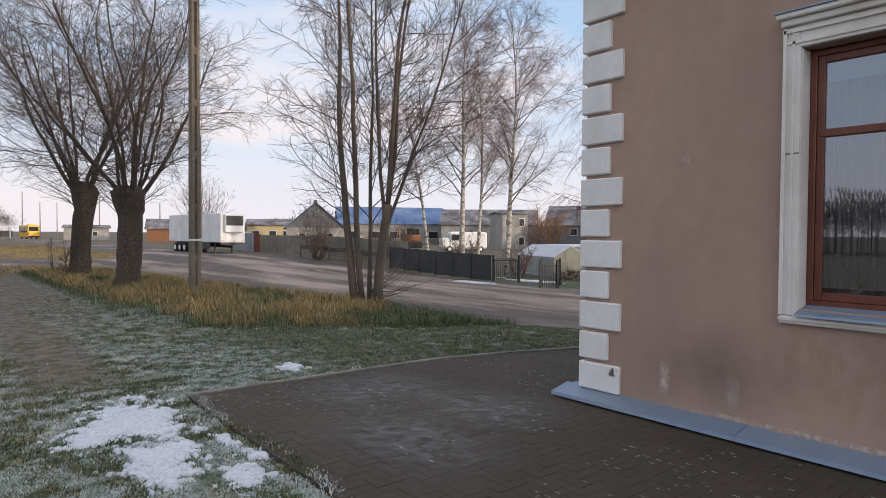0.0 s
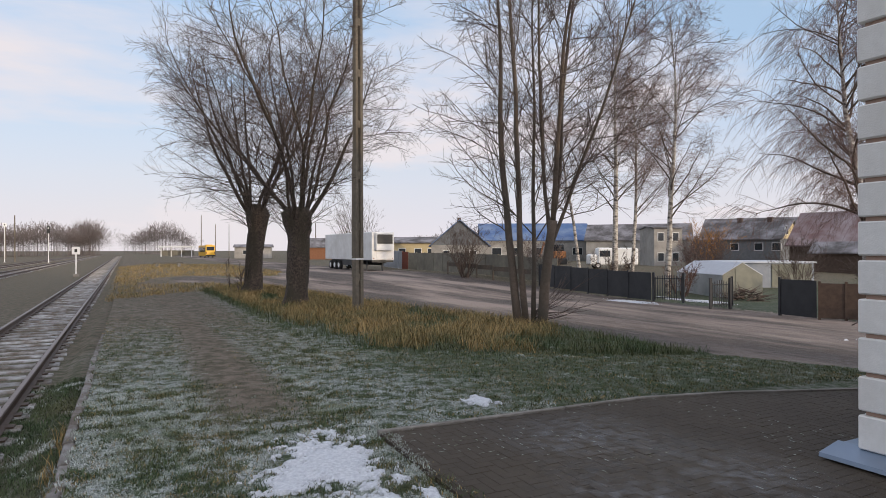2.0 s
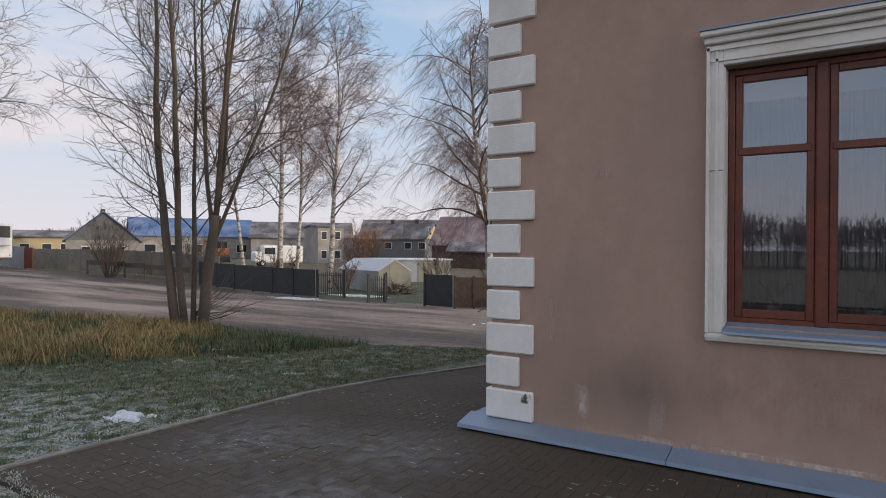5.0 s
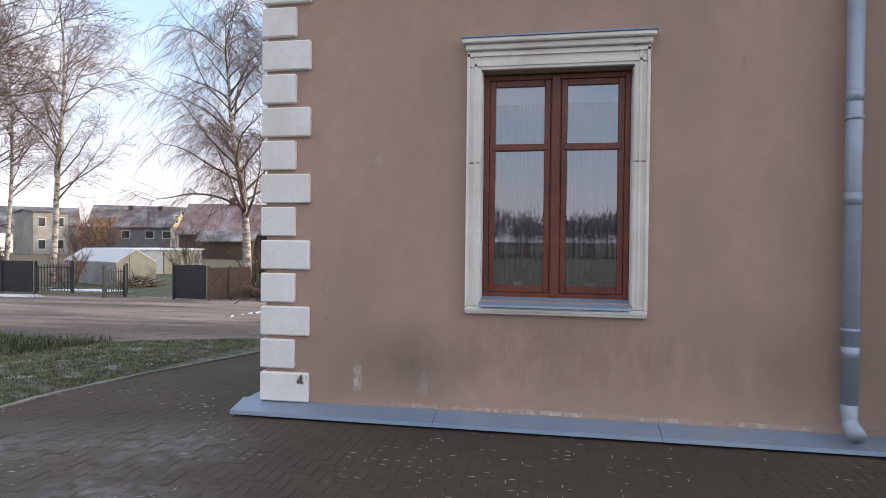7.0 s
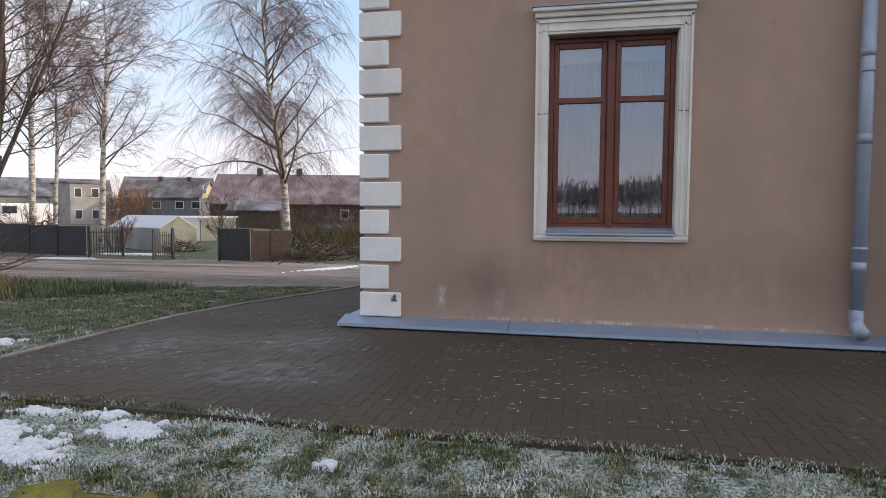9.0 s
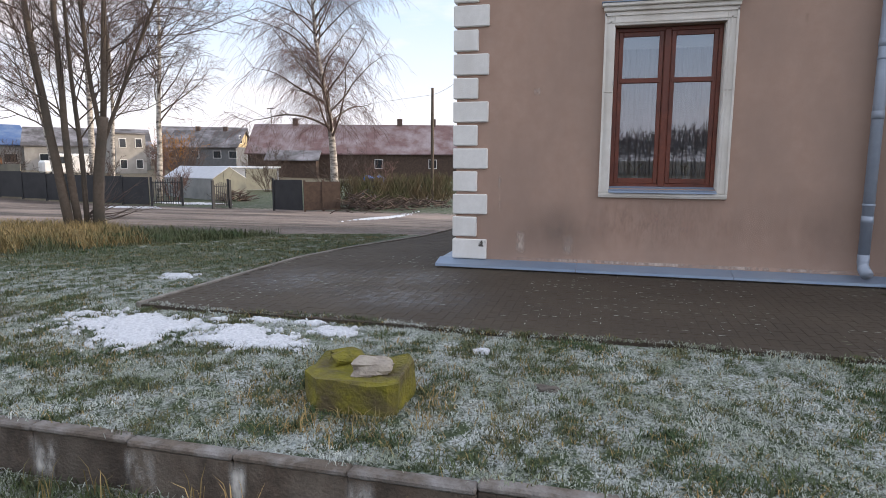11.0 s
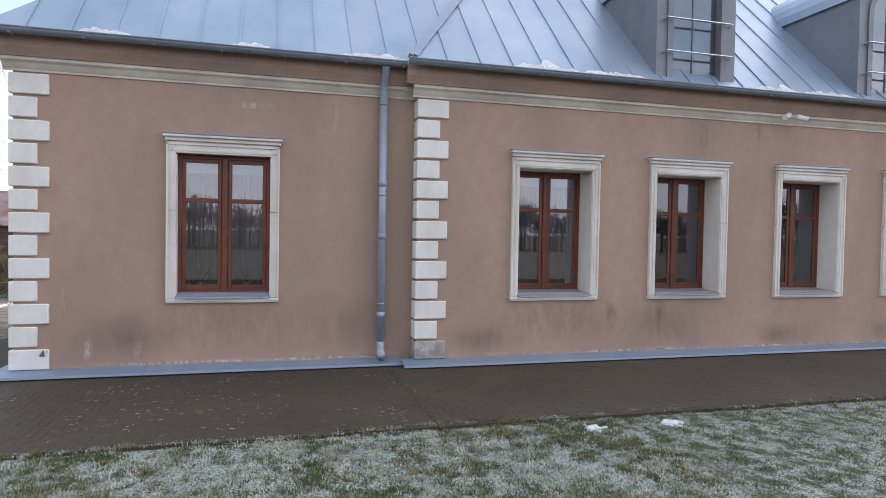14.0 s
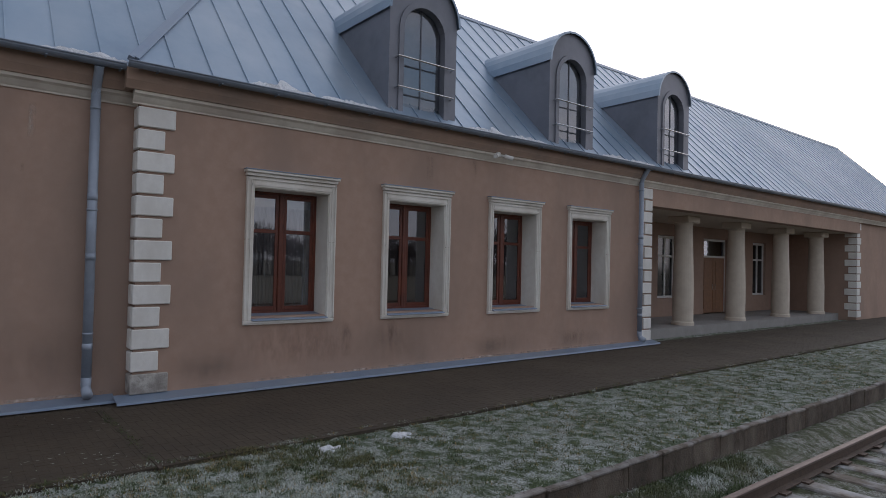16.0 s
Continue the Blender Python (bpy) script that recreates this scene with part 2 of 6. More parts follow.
CONC_FENCE = material("grey-yellow concrete panel", (0.25, 0.235, 0.185), (0.19, 0.18, 0.145), 2, 0.9, 0.1, c3=(0.15, 0.14, 0.115), big=0.6, rand=0.08)
STEEL_FENCE = material("galvanised sheet panel", (0.32, 0.35, 0.40), (0.26, 0.29, 0.33), 2, 0.5, 0.05, 0.3, rand=0.1)
RUST_RED = material("rust-red boards", (0.20, 0.055, 0.03), (0.15, 0.04, 0.024), 4, 0.85, 0.1)
HEDGE = material("brown hedge twigs", (0.070, 0.052, 0.030), (0.10, 0.080, 0.045), 8, 0.95, 0.4, c3=(0.06, 0.07, 0.03), big=0.9)
WILLOW = material("orange willow twigs", (0.42, 0.20, 0.035), (0.34, 0.15, 0.03), 3, 0.95, 0.2)
FARWOOD = material("far bare wood", (0.125, 0.105, 0.10), (0.17, 0.145, 0.14), 0.4, 1.0, 0.0)
CURTAIN = material("net curtain", (0.55, 0.56, 0.60), (0.46, 0.47, 0.51), 3, 0.95, 0.0)
BLIND = material("white roller blind", (0.78, 0.78, 0.80), (0.72, 0.72, 0.74), 3, 0.9, 0.0)
ROOM = material("dim room plaster", (0.30, 0.29, 0.28), (0.26, 0.25, 0.24), 2, 0.95, 0.0)
DRY = material("dry straw grass", (0.43, 0.295, 0.12), (0.31, 0.21, 0.085), 2.5, 0.9, 0.0, c3=(0.13, 0.12, 0.045), big=0.8, rand=0.35)
GREEN = material("winter grass blade", (0.038, 0.068, 0.022), (0.065, 0.098, 0.034), 3.0, 0.8, 0.0, c3=(0.12, 0.115, 0.05), big=0.9, rand=0.35)
FROST = material("frosted grass blade", (0.58, 0.61, 0.59), (0.40, 0.44, 0.38), 4, 0.85, 0.0, c3=(0.24, 0.275, 0.19), big=1.6, rand=0.25)
COLUMN = material("pale column render", (0.62, 0.55, 0.46), (0.55, 0.48, 0.40), 4, 0.85, 0.05)
DOORWOOD = material("brown door wood", (0.26, 0.12, 0.05), (0.20, 0.09, 0.04), 9, 0.5, 0.05)
CHIMNEY = material("soot-dark brick", (0.11, 0.075, 0.06), (0.08, 0.055, 0.045), 8, 0.9, 0.2)


def glass_material():
    m = bpy.data.materials.new("window glass")
    m.use_nodes = True
    n, l = m.node_tree.nodes, m.node_tree.links
    n.clear()
    out = n.new("ShaderNodeOutputMaterial")
    gl = n.new("ShaderNodeBsdfGlossy")
    gl.inputs["Roughness"].default_value = 0.01
    gl.inputs["Color"].default_value = (0.85, 0.88, 0.95, 1)
    tr = n.new("ShaderNodeBsdfTransparent")
    tr.inputs["Color"].default_value = (0.72, 0.75, 0.76, 1)
    fr = n.new("ShaderNodeFresnel")
    fr.inputs["IOR"].default_value = 1.9
    mp = n.new("ShaderNodeMapRange")
    mp.inputs["To Min"].default_value = 0.10
    mp.inputs["To Max"].default_value = 1.0
    l.new(fr.outputs[0], mp.inputs["Value"])
    mx = n.new("ShaderNodeMixShader")
    l.new(mp.outputs[0], mx.inputs[0])
    l.new(tr.outputs[0], mx.inputs[1])
    l.new(gl.outputs[0], mx.inputs[2])
    l.new(mx.outputs[0], out.inputs[0])
    return m


GLASS = glass_material()
DARKGLASS = material("dark glass", (0.02, 0.025, 0.03), (0.03, 0.035, 0.04), 2, 0.08, 0.0)


def ground_material():
    """Zones in the attribute 'zone': red dirt road, green frost, blue trodden earth."""
    m = bpy.data.materials.new("ground")
    m.use_nodes = True
    n, l = m.node_tree.nodes, m.node_tree.links
    b = n["Principled BSDF"]
    b.inputs["Roughness"].default_value = 0.92
    geo = n.new("ShaderNodeNewGeometry")
    at = n.new("ShaderNodeAttribute")
    at.attribute_name = "zone"
    sp = n.new("ShaderNodeSeparateColor")
    l.new(at.outputs["Color"], sp.inputs[0])

    def noise_at(scale, detail=5, rough=0.6, stretch=None):
        t = n.new("ShaderNodeTexNoise")
        t.inputs["Scale"].default_value, t.inputs["Detail"].default_value, t.inputs["Roughness"].default_value = scale, detail, rough
        if stretch:
            mp = n.new("ShaderNodeMapping")
            mp.inputs["Scale"].default_value = stretch
            l.new(geo.outputs["Position"], mp.inputs[0])
            l.new(mp.outputs[0], t.inputs["Vector"])
        else:
            l.new(geo.outputs["Position"], t.inputs["Vector"])
        return t.outputs[0]

    def ranged(v, a, c, lo=0.0, hi=1.0):
        r = n.new("ShaderNodeMapRange")
        r.inputs["From Min"].default_value, r.inputs["From Max"].default_value = a, c
        r.inputs["To Min"].default_value, r.inputs["To Max"].default_value = lo, hi
        l.new(v, r.inputs["Value"])
        return r.outputs[0]

    def blend(f, c1, c2):
        x = n.new("ShaderNodeMix")
        x.data_type = "RGBA"
        for sock, c in ((6, c1), (7, c2)):
            if isinstance(c, tuple):
                x.inputs[sock].default_value = (*c, 1)
            else:
                l.new(c, x.inputs[sock])
        l.new(f, x.inputs[0])
        return x.outputs[2]

    def maths(op, a, c):
        x = n.new("ShaderNodeMath")
        x.operation = op
        x.use_clamp = True
        for i, v in enumerate((a, c)):
            if isinstance(v, float):
                x.inputs[i].default_value = v
            else:
                l.new(v, x.inputs[i])
        return x.outputs[0]

    n_fine, n_mid, n_big = noise_at(38, 4, 0.7), noise_at(5, 5, 0.65), noise_at(0.6, 5, 0.6)
    grass = blend(ranged(n_fine, 0.38, 0.62), (0.026, 0.043, 0.017), (0.075, 0.104, 0.042))
    grass = blend(ranged(n_mid, 0.45, 0.7), grass, (0.10, 0.092, 0.05))
    earth = blend(ranged(n_mid, 0.35, 0.65), (0.088, 0.061, 0.039), (0.165, 0.120, 0.081))
    road = blend(ranged(noise_at(1.1, 6, 0.65, (1.0, 0.35, 1)), 0.38, 0.64), (0.052, 0.040, 0.034), (0.115, 0.087, 0.070))
    road = blend(ranged(n_fine, 0.42, 0.7), road, (0.10, 0.081, 0.070))
    road = blend(ranged(noise_at(0.35, 5, 0.6, (0.8, 0.22, 1)), 0.47, 0.63), road, (0.31, 0.245, 0.205))
    worn = maths("MULTIPLY", sp.outputs[2], ranged(n_mid, 0.25, 0.6, 0.4, 1.0))
    base = blend(worn, grass, earth)
    edge = maths("ADD", sp.outputs[0], ranged(n_mid, 0.3, 0.7, -0.25, 0.25))
    base = blend(ranged(edge, 0.4, 0.6), base, road)
    fr = maths("MULTIPLY", sp.outputs[1], ranged(n_mid, 0.42, 0.56))
    fr = maths("MULTIPLY", fr, ranged(n_fine, 0.42, 0.56, 0.1, 1.0))
    fr = maths("MULTIPLY", fr, ranged(n_big, 0.3, 0.6, 0.45, 1.0))
    base = blend(fr, base, (0.60, 0.65, 0.66))
    l.new(base, b.inputs["Base Color"])
    bp = n.new("ShaderNodeBump")
    bp.inputs["Strength"].default_value = 0.8
    bp.inputs["Distance"].default_value = 0.04
    l.new(noise_at(25, 5, 0.7), bp.inputs["Height"])
    l.new(bp.outputs[0], b.inputs["Normal"])
    return m



def stain_material(name, colour, strength, grain=7, edges=(0.40, 0.66)):
    """A thin stain whose edge fades by the attribute 'fade' and breaks up by noise."""
    m = bpy.data.materials.new(name)
    m.use_nodes = True
    n, l = m.node_tree.nodes, m.node_tree.links
    b = n["Principled BSDF"]
    b.inputs["Base Color"].default_value = (*colour, 1)
    b.inputs["Roughness"].default_value = 0.95
    at = n.new("ShaderNodeAttribute")
    at.attribute_name = "fade"
    geo = n.new("ShaderNodeNewGeometry")
    mp = n.new("ShaderNodeMapping")
    mp.inputs["Scale"].default_value = (1, 1, 0.4)
    l.new(geo.outputs["Position"], mp.inputs[0])
    t = n.new("ShaderNodeTexNoise")
    t.inputs["Scale"].default_value, t.inputs["Detail"].default_value, t.inputs["Roughness"].default_value = grain, 7, 0.65
    l.new(mp.outputs[0], t.inputs["Vector"])
    r = n.new("ShaderNodeMapRange")
    r.inputs["From Min"].default_value, r.inputs["From Max"].default_value = edges
    r.inputs["To Max"].default_value = strength
    l.new(t.outputs[0], r.inputs["Value"])
    mu = n.new("ShaderNodeMath")
    mu.operation = "MULTIPLY"
    l.new(at.outputs["Fac"], mu.inputs[0])
    l.new(r.outputs[0], mu.inputs[1])
    l.new(mu.outputs[0], b.inputs["Alpha"])
    return m


MOULD = stain_material("dark damp mould", (0.15, 0.12, 0.10), 0.12)
MOULD_DARK = stain_material("bare dark chip", (0.10, 0.09, 0.08), 0.95, 22, (0.45, 0.55))
RUNOFF = stain_material("dark run-off streak", (0.18, 0.128, 0.105), 0.26)
SALT = stain_material("pale salt bloom", (0.60, 0.50, 0.43), 0.85)
ROSY = stain_material("rosy washed plaster", (0.47, 0.31, 0.245), 0.5)
LIME = stain_material("white lime streak", (0.62, 0.60, 0.56), 0.95)
FROSTFILM = stain_material("thin frost film", (0.50, 0.52, 0.55), 0.28)

DAMP = stain_material("grey rising damp", (0.20, 0.165, 0.14), 0.40, 2.2, (0.25, 0.72))
GROUND = ground_material()

# ---- building helpers ----
def part(name, bm, mat, parent=None, label="", smooth=False):
    """Links a bmesh as one mesh object, under a thing or a part."""
    me = bpy.data.meshes.new(name)
    bmesh.ops.recalc_face_normals(bm, faces=bm.faces)
    bm.to_mesh(me)
    bm.free()
    me.materials.append(mat)
    if smooth:
        for p in me.polygons:
            p.use_smooth = True
    ob = new(name, me)
    if parent:
        ob.parent = parent
    if label:
        ob["label"] = label
    return ob


def thing(name, label, category, at=(0, 0, 0), rz=0.0, group="", kind=""):
    ob = new(name)
    ob.matrix_world = pose(*at, 0, 0, rz)
    return tagged(ob, label, category, group, kind)


def bx(bm, x0, x1, y0, y1, z0, z1, bevel=0.0):
    """Adds a box, its edges bevelled where bevel is given."""
    vs = [bm.verts.new((x, y, z)) for x in (x0, x1) for y in (y0, y1) for z in (z0, z1)]
    fs = [bm.faces.new([vs[i] for i in q]) for q in ((0, 1, 3, 2), (4, 6, 7, 5), (0, 4, 5, 1), (2, 3, 7, 6), (0, 2, 6, 4), (1, 5, 7, 3))]
    if bevel:
        es = list({e for f in fs for e in f.edges})
        bmesh.ops.bevel(bm, geom=es, offset=bevel, segments=1, affect="EDGES")
    return bm


def box(*a, bevel=0.0):
    return bx(bmesh.new(), *a, bevel=bevel)


def tube(bm, pts, radii, n=8, caps=True):
    """Adds a tube along pts."""
    rings = []
    for i, p in enumerate(pts):
        p = Vector(p)
        d = (Vector(pts[min(i + 1, len(pts) - 1)]) - Vector(pts[max(i - 1, 0)])).normalized()
        a = d.orthogonal().normalized() if abs(d.z) < 0.9 else Vector((1, 0, 0)) - d * d.x
        a.normalize()
        b = d.cross(a)
        r = radii[i] if isinstance(radii, (list, tuple)) else radii
        rings.append([bm.verts.new(p + r * (math.cos(2 * math.pi * k / n) * a + math.sin(2 * math.pi * k / n) * b)) for k in range(n)])
    for r0, r1 in zip(rings, rings[1:]):
        for k in range(n):
            bm.faces.new((r0[k], r0[(k + 1) % n], r1[(k + 1) % n], r1[k]))
    if caps:
        bm.faces.new(rings[0][::-1])
        bm.faces.new(rings[-1])
    return bm


def sweep_y(bm, prof, y0, y1):
    """A closed profile of (x, z) drawn along y."""
    a = [bm.verts.new((x, y0, z)) for x, z in prof]
    b = [bm.verts.new((x, y1, z)) for x, z in prof]
    k = len(prof)
    for i in range(k):
        bm.faces.new((a[i], a[(i + 1) % k], b[(i + 1) % k], b[i]))
    bm.faces.new(a[::-1])
    bm.faces.new(b)
    return bm


def prism(bm, poly, z0, z1):
    """A polygon of (x, y) raised from z0 to z1."""
    a = [bm.verts.new((x, y, z0)) for x, y in poly]
    b = [bm.verts.new((x, y, z1)) for x, y in poly]
    k = len(poly)
    for i in range(k):
        bm.faces.new((a[i], a[(i + 1) % k], b[(i + 1) % k], b[i]))
    bm.faces.new(a[::-1])
    bm.faces.new(b)
    return bm


def stain(name, mat, x, ya, yb, z0, z1, label, group, soft=0.35, flat=False):
    """A thin faded film on a wall that faces -x (or, flat, on the ground from x to z0 at height z1)."""
    k = 10
    vs, cols, fs = [], [], []
    for j in range(k + 1):
        for i in range(k + 1):
            u, v = i / k, j / k
            f = min(1.0, min(u, 1 - u) / soft) * min(1.0, min(v, 1 - v) / soft)
            cols.append(f)
            vs.append((x + (z0 - x) * v, ya + (yb - ya) * u, z1) if flat else (x, ya + (yb - ya) * u, z0 + (z1 - z0) * v))
    for j in range(k):
        for i in range(k):
            q = j * (k + 1) + i
            fs.append((q, q + 1, q + k + 2, q + k + 1))
    me = bpy.data.meshes.new(name)
    me.from_pydata(vs, [], fs)
    a = me.attributes.new("fade", "FLOAT", "POINT")
    a.data.foreach_set("value", np.array(cols, dtype=np.float32))
    me.materials.append(mat)
    return tagged(new(name, me), label, "stain", group, "structure")


def smooth01(a, b, v):
    u = min(1.0, max(0.0, (v - a) / (b - a)))
    return u * u * (3 - 2 * u)


def line(v, xs, ys):
    return float(np.interp(v, xs, ys))


KERB_X, KERB_N = -6.0, 15.0


def level(x, y):
    """Height of the ground."""
    fall = min(1.07, max(0.0, 0.06 * (x - 0.5))) * (1 - 0.65 * smooth01(22, 50, y))
    top = -0.03 - fall
    if x < KERB_X:
        top = -0.33 - 0.10 * smooth01(-6.30, -6.55, x) * smooth01(-21.5, -21.0, x)
    elif y > 8 and x < -3.2:
        top += (-0.26 - top) * smooth01(KERB_N - 4, 32, y) * smooth01(-3.2, -5.6, x)
    return top


# ---- ground sheet ----
def road_edge(y):
    return line(y, (-60, -5, 1.7, 3.8, 5.5, 9, 11, 16, 25, 30, 36, 44, 60), (9, 8, 6.5, 6.3, 4.9, 4.9, 5.2, 3.6, 1.6, 0.6, -2.2, 4.6, 9.0))


def strip_left(y):
    return line(y, (5.2, 6.0, 6.8, 8, 10, 13.6, 20, 27, 31), (4.2, 1.0, -0.9, -1.9, -2.3, -2.5, -2.6, -2.6, 0.2))


def zone(x, y):
    """Road, frost and trodden earth at a place."""
    road = smooth01(-0.5, 0.5, x - road_edge(y)) * (1 - smooth01(20.0, 21.5, x)) if y < 60 else smooth01(8, 10, x) * (1 - smooth01(17, 21, x))
    road = max(road, smooth01(0, 1, 1.4 - math.hypot((x + 1.5) / 2.2, (y - 38.5) / 4.0)))
    frost = 0.85
    if x > -3.2 and y > -1:
        frost = 0.75 - 0.6 * smooth01(-2.6, -0.4, x) + 0.1 * smooth01(6, 3, y)
    if x < KERB_X:
        frost = 0.82 - 0.45 * smooth01(2.0, 5.0, y)
    if y > 16:
        frost *= 1 - 0.85 * smooth01(16, 34, y)
    if y < -6:
        frost *= 0.8
    worn = 1.0 * math.exp(-(((x + 4.15) / 0.62) ** 4)) * smooth01(2.9, 4.6, y)
    worn = max(worn, (0.45 + 0.5 * smooth01(8, 16, y)) * smooth01(5.5, 9, y) * smooth01(-1.6, -3.2, x))
    worn = max(worn, 0.8 * smooth01(22, 32, y))
    if x < KERB_X:
        worn = max(0.35 + 0.3 * smooth01(2.5, 5, y), 0.85 * smooth01(6, 14, y), 0.9 * smooth01(-10.5, -13, x))
    return road, frost * (1 - 0.5 * road) * (1 - 0.88 * worn), worn


def axis_lines(a, b, step, far, grow=1.22):
    v = [a + i * step for i in range(int(round((b - a) / step)) + 1)]
    s, lo, hi = step, v[0], v[-1]
    left, right = [], []
    while lo > -far:
        s *= grow
        lo -= s
        hi += s
        left.append(lo)
        right.append(hi)
    return left[::-1] + v + right


gx = axis_lines(-8.94, 6.9, 0.12, 2500)
gx = sorted([x for x in gx if abs(x - KERB_X) > 0.05] + [KERB_X - 0.02, KERB_X + 0.02])
gy = axis_lines(-14.0, 14.0, 0.14, 2500)
g_vs, g_cols = [], []
for y in gy:
    for x in gx:
        near = abs(x) < 30 and abs(y) < 40
        h = level(x, y)
        if near:
            bumpy = 0.5 if -3.5 < x < 5 and y < 3 else 1.0
            h += bumpy * (0.022 * noise.noise((x * 1.3, y * 1.3, 0)) + 0.012 * noise.noise((x * 4, y * 4, 3)))
            if -3.55 < x < 5.0 and y < 3.0:
                h = min(h, level(x, y) - 0.02 * smooth01(-3.55, -3.3, x))
        g_vs.append((x, y, h))
        g_cols.append(zone(x, y))
nx = len(gx)
g_fs = [(j * nx + i, j * nx + i + 1, (j + 1) * nx + i + 1, (j + 1) * nx + i) for j in range(len(gy) - 1) for i in range(nx - 1)]
g_me = bpy.data.meshes.new("ground")
g_me.from_pydata(g_vs, [], g_fs)
g_at = g_me.attributes.new("zone", "FLOAT_COLOR", "POINT")
g_at.data.foreach_set("color", np.c_[np.array(g_cols), np.ones(len(g_cols))].astype(np.float32).ravel())
g_me.materials.append(GROUND)
for p in g_me.polygons:
    p.use_smooth = True
tagged(new("ground", g_me), "frosted winter grass, trodden earth and a rutted dirt road", "ground", kind="structure")

# ---- station building ----
Z_TOP = 4.77
W1, W2, Y_END, Y_P2, Y_P3, Y_P4, BACK = 0.0, -0.24, -5.81, -18.95, -35.4, -46.0, 9.2
REC = 3.2


def facade(name, x0, thick, ya, yb, z0, z1, openings, mat, label):
    """A wall that faces -x, from ya down to yb, with openings (ya, yb, z0, z1) through it."""
    ys = sorted({ya, yb, *[o[0] for o in openings], *[o[1] for o in openings]})
    zs = sorted({z0, z1, *[o[2] for o in openings], *[o[3] for o in openings]})
    bm = bmesh.new()
    x1 = x0 + thick
    for y_a, y_b in zip(ys, ys[1:]):
        for z_a, z_b in zip(zs, zs[1:]):
            ym, zm = (y_a + y_b) / 2, (z_a + z_b) / 2
            if any(min(o[0], o[1]) < ym < max(o[0], o[1]) and o[2] < zm < o[3] for o in openings):
                continue
            for x in (x0, x1):
                bm.faces.new([bm.verts.new((x, y, z)) for y, z in ((y_a, z_a), (y_b, z_a), (y_b, z_b), (y_a, z_b))])

    def ring(y_a, y_b, z_a, z_b):
        pts = ((y_a, z_a), (y_b, z_a), (y_b, z_b), (y_a, z_b))
        for (ya_, za_), (yb_, zb_) in zip(pts, pts[1:] + pts[:1]):
            bm.faces.new([bm.verts.new(v) for v in ((x0, ya_, za_), (x0, yb_, zb_), (x1, yb_, zb_), (x1, ya_, za_))])
    ring(ya, yb, z0, z1)
    for o in openings:
        ring(*o)
    bmesh.ops.remove_doubles(bm, verts=bm.verts, dist=0.0005)
    ob = part(name, bm, mat)
    return tagged(ob, label, "wall", kind="structure")


OPEN_HW, OPEN_Z0, OPEN_Z1 = 0.685, 1.17, 3.30
WIN1_Y = -2.82
WIN_YS = (-8.225, -10.87, -13.605, -16.235)
facade("wall_west_pavilion", W1, 0.6, 0.0, Y_END, -0.3, Z_TOP, [(WIN1_Y + OPEN_HW, WIN1_Y - OPEN_HW, OPEN_Z0, OPEN_Z1)], STUCCO, "brown rendered wall with faint damp streaks")
facade("wall_west_main", W2, 0.82, Y_END, Y_P2, -0.3, Z_TOP, [(y + OPEN_HW, y - OPEN_HW, OPEN_Z0, OPEN_Z1) for y in WIN_YS], STUCCO, "brown rendered wall with faint damp streaks")
tagged(part("wall_north", box(0.6, BACK, -0.5, 0.0, -1.2, Z_TOP), STUCCO), "brown rendered end wall", "wall", kind="structure")
tagged(part("wall_east", box(BACK, BACK + 0.5, Y_P4, 0.0, -1.2, Z_TOP), STUCCO), "brown rendered rear wall", "wall", kind="structure")
tagged(part("wall_recess_side", box(0.6, REC + 0.5, Y_P2, Y_P2 + 0.45, -0.3, Z_TOP), STUCCO), "brown rendered side wall of the porch", "wall", kind="structure")
facade("wall_recess", REC, 0.5, Y_P2, Y_P3, -0.3, Z_TOP, [(-32.65, -33.95, 0.95, 3.4), (-28.25, -30.25, 0.25, 3.4), (-24.85, -26.15, 0.95, 3.4), (-21.1, -22.4, 0.95, 3.4)], STUCCO, "brown rendered rear wall of the porch")
tagged(part("wall_south_pavilion", box(-0.1, 0.5, Y_P4, Y_P3, -0.3, Z_TOP), STUCCO), "brown rendered wall of the far pavilion", "wall", kind="structure")
tagged(part("wall_south_side", box(0.5, REC + 0.5, Y_P3 - 0.5, Y_P3, -0.3, Z_TOP), STUCCO), "brown rendered porch side wall", "wall", kind="structure")
tagged(part("wall_south", box(-0.1, BACK, Y_P4 - 0.5, Y_P4, -0.3, Z_TOP), STUCCO), "brown rendered end wall", "wall", kind="structure")
tagged(part("floor", box(0.6, BACK, Y_P4, -0.5, -0.2, 0.25), ROOM), "dim indoor floor", "floor", kind="structure")
tagged(part("ceiling", box(0.6, BACK, Y_P4, -0.5, 4.3, 4.45), ROOM), "plain indoor ceiling", "ceiling", kind="structure")
tagged(part("ceiling_porch", box(W2 + 0.4, REC, Y_P3, Y_P2, 3.86, 4.05), COLUMN), "pale porch ceiling", "ceiling", kind="structure")
tagged(part("porch_beam", box(W2, W2 + 0.4, Y_P3, Y_P2, 3.86, Z_TOP), STUCCO), "brown rendered beam over the porch", "beam", kind="structure")

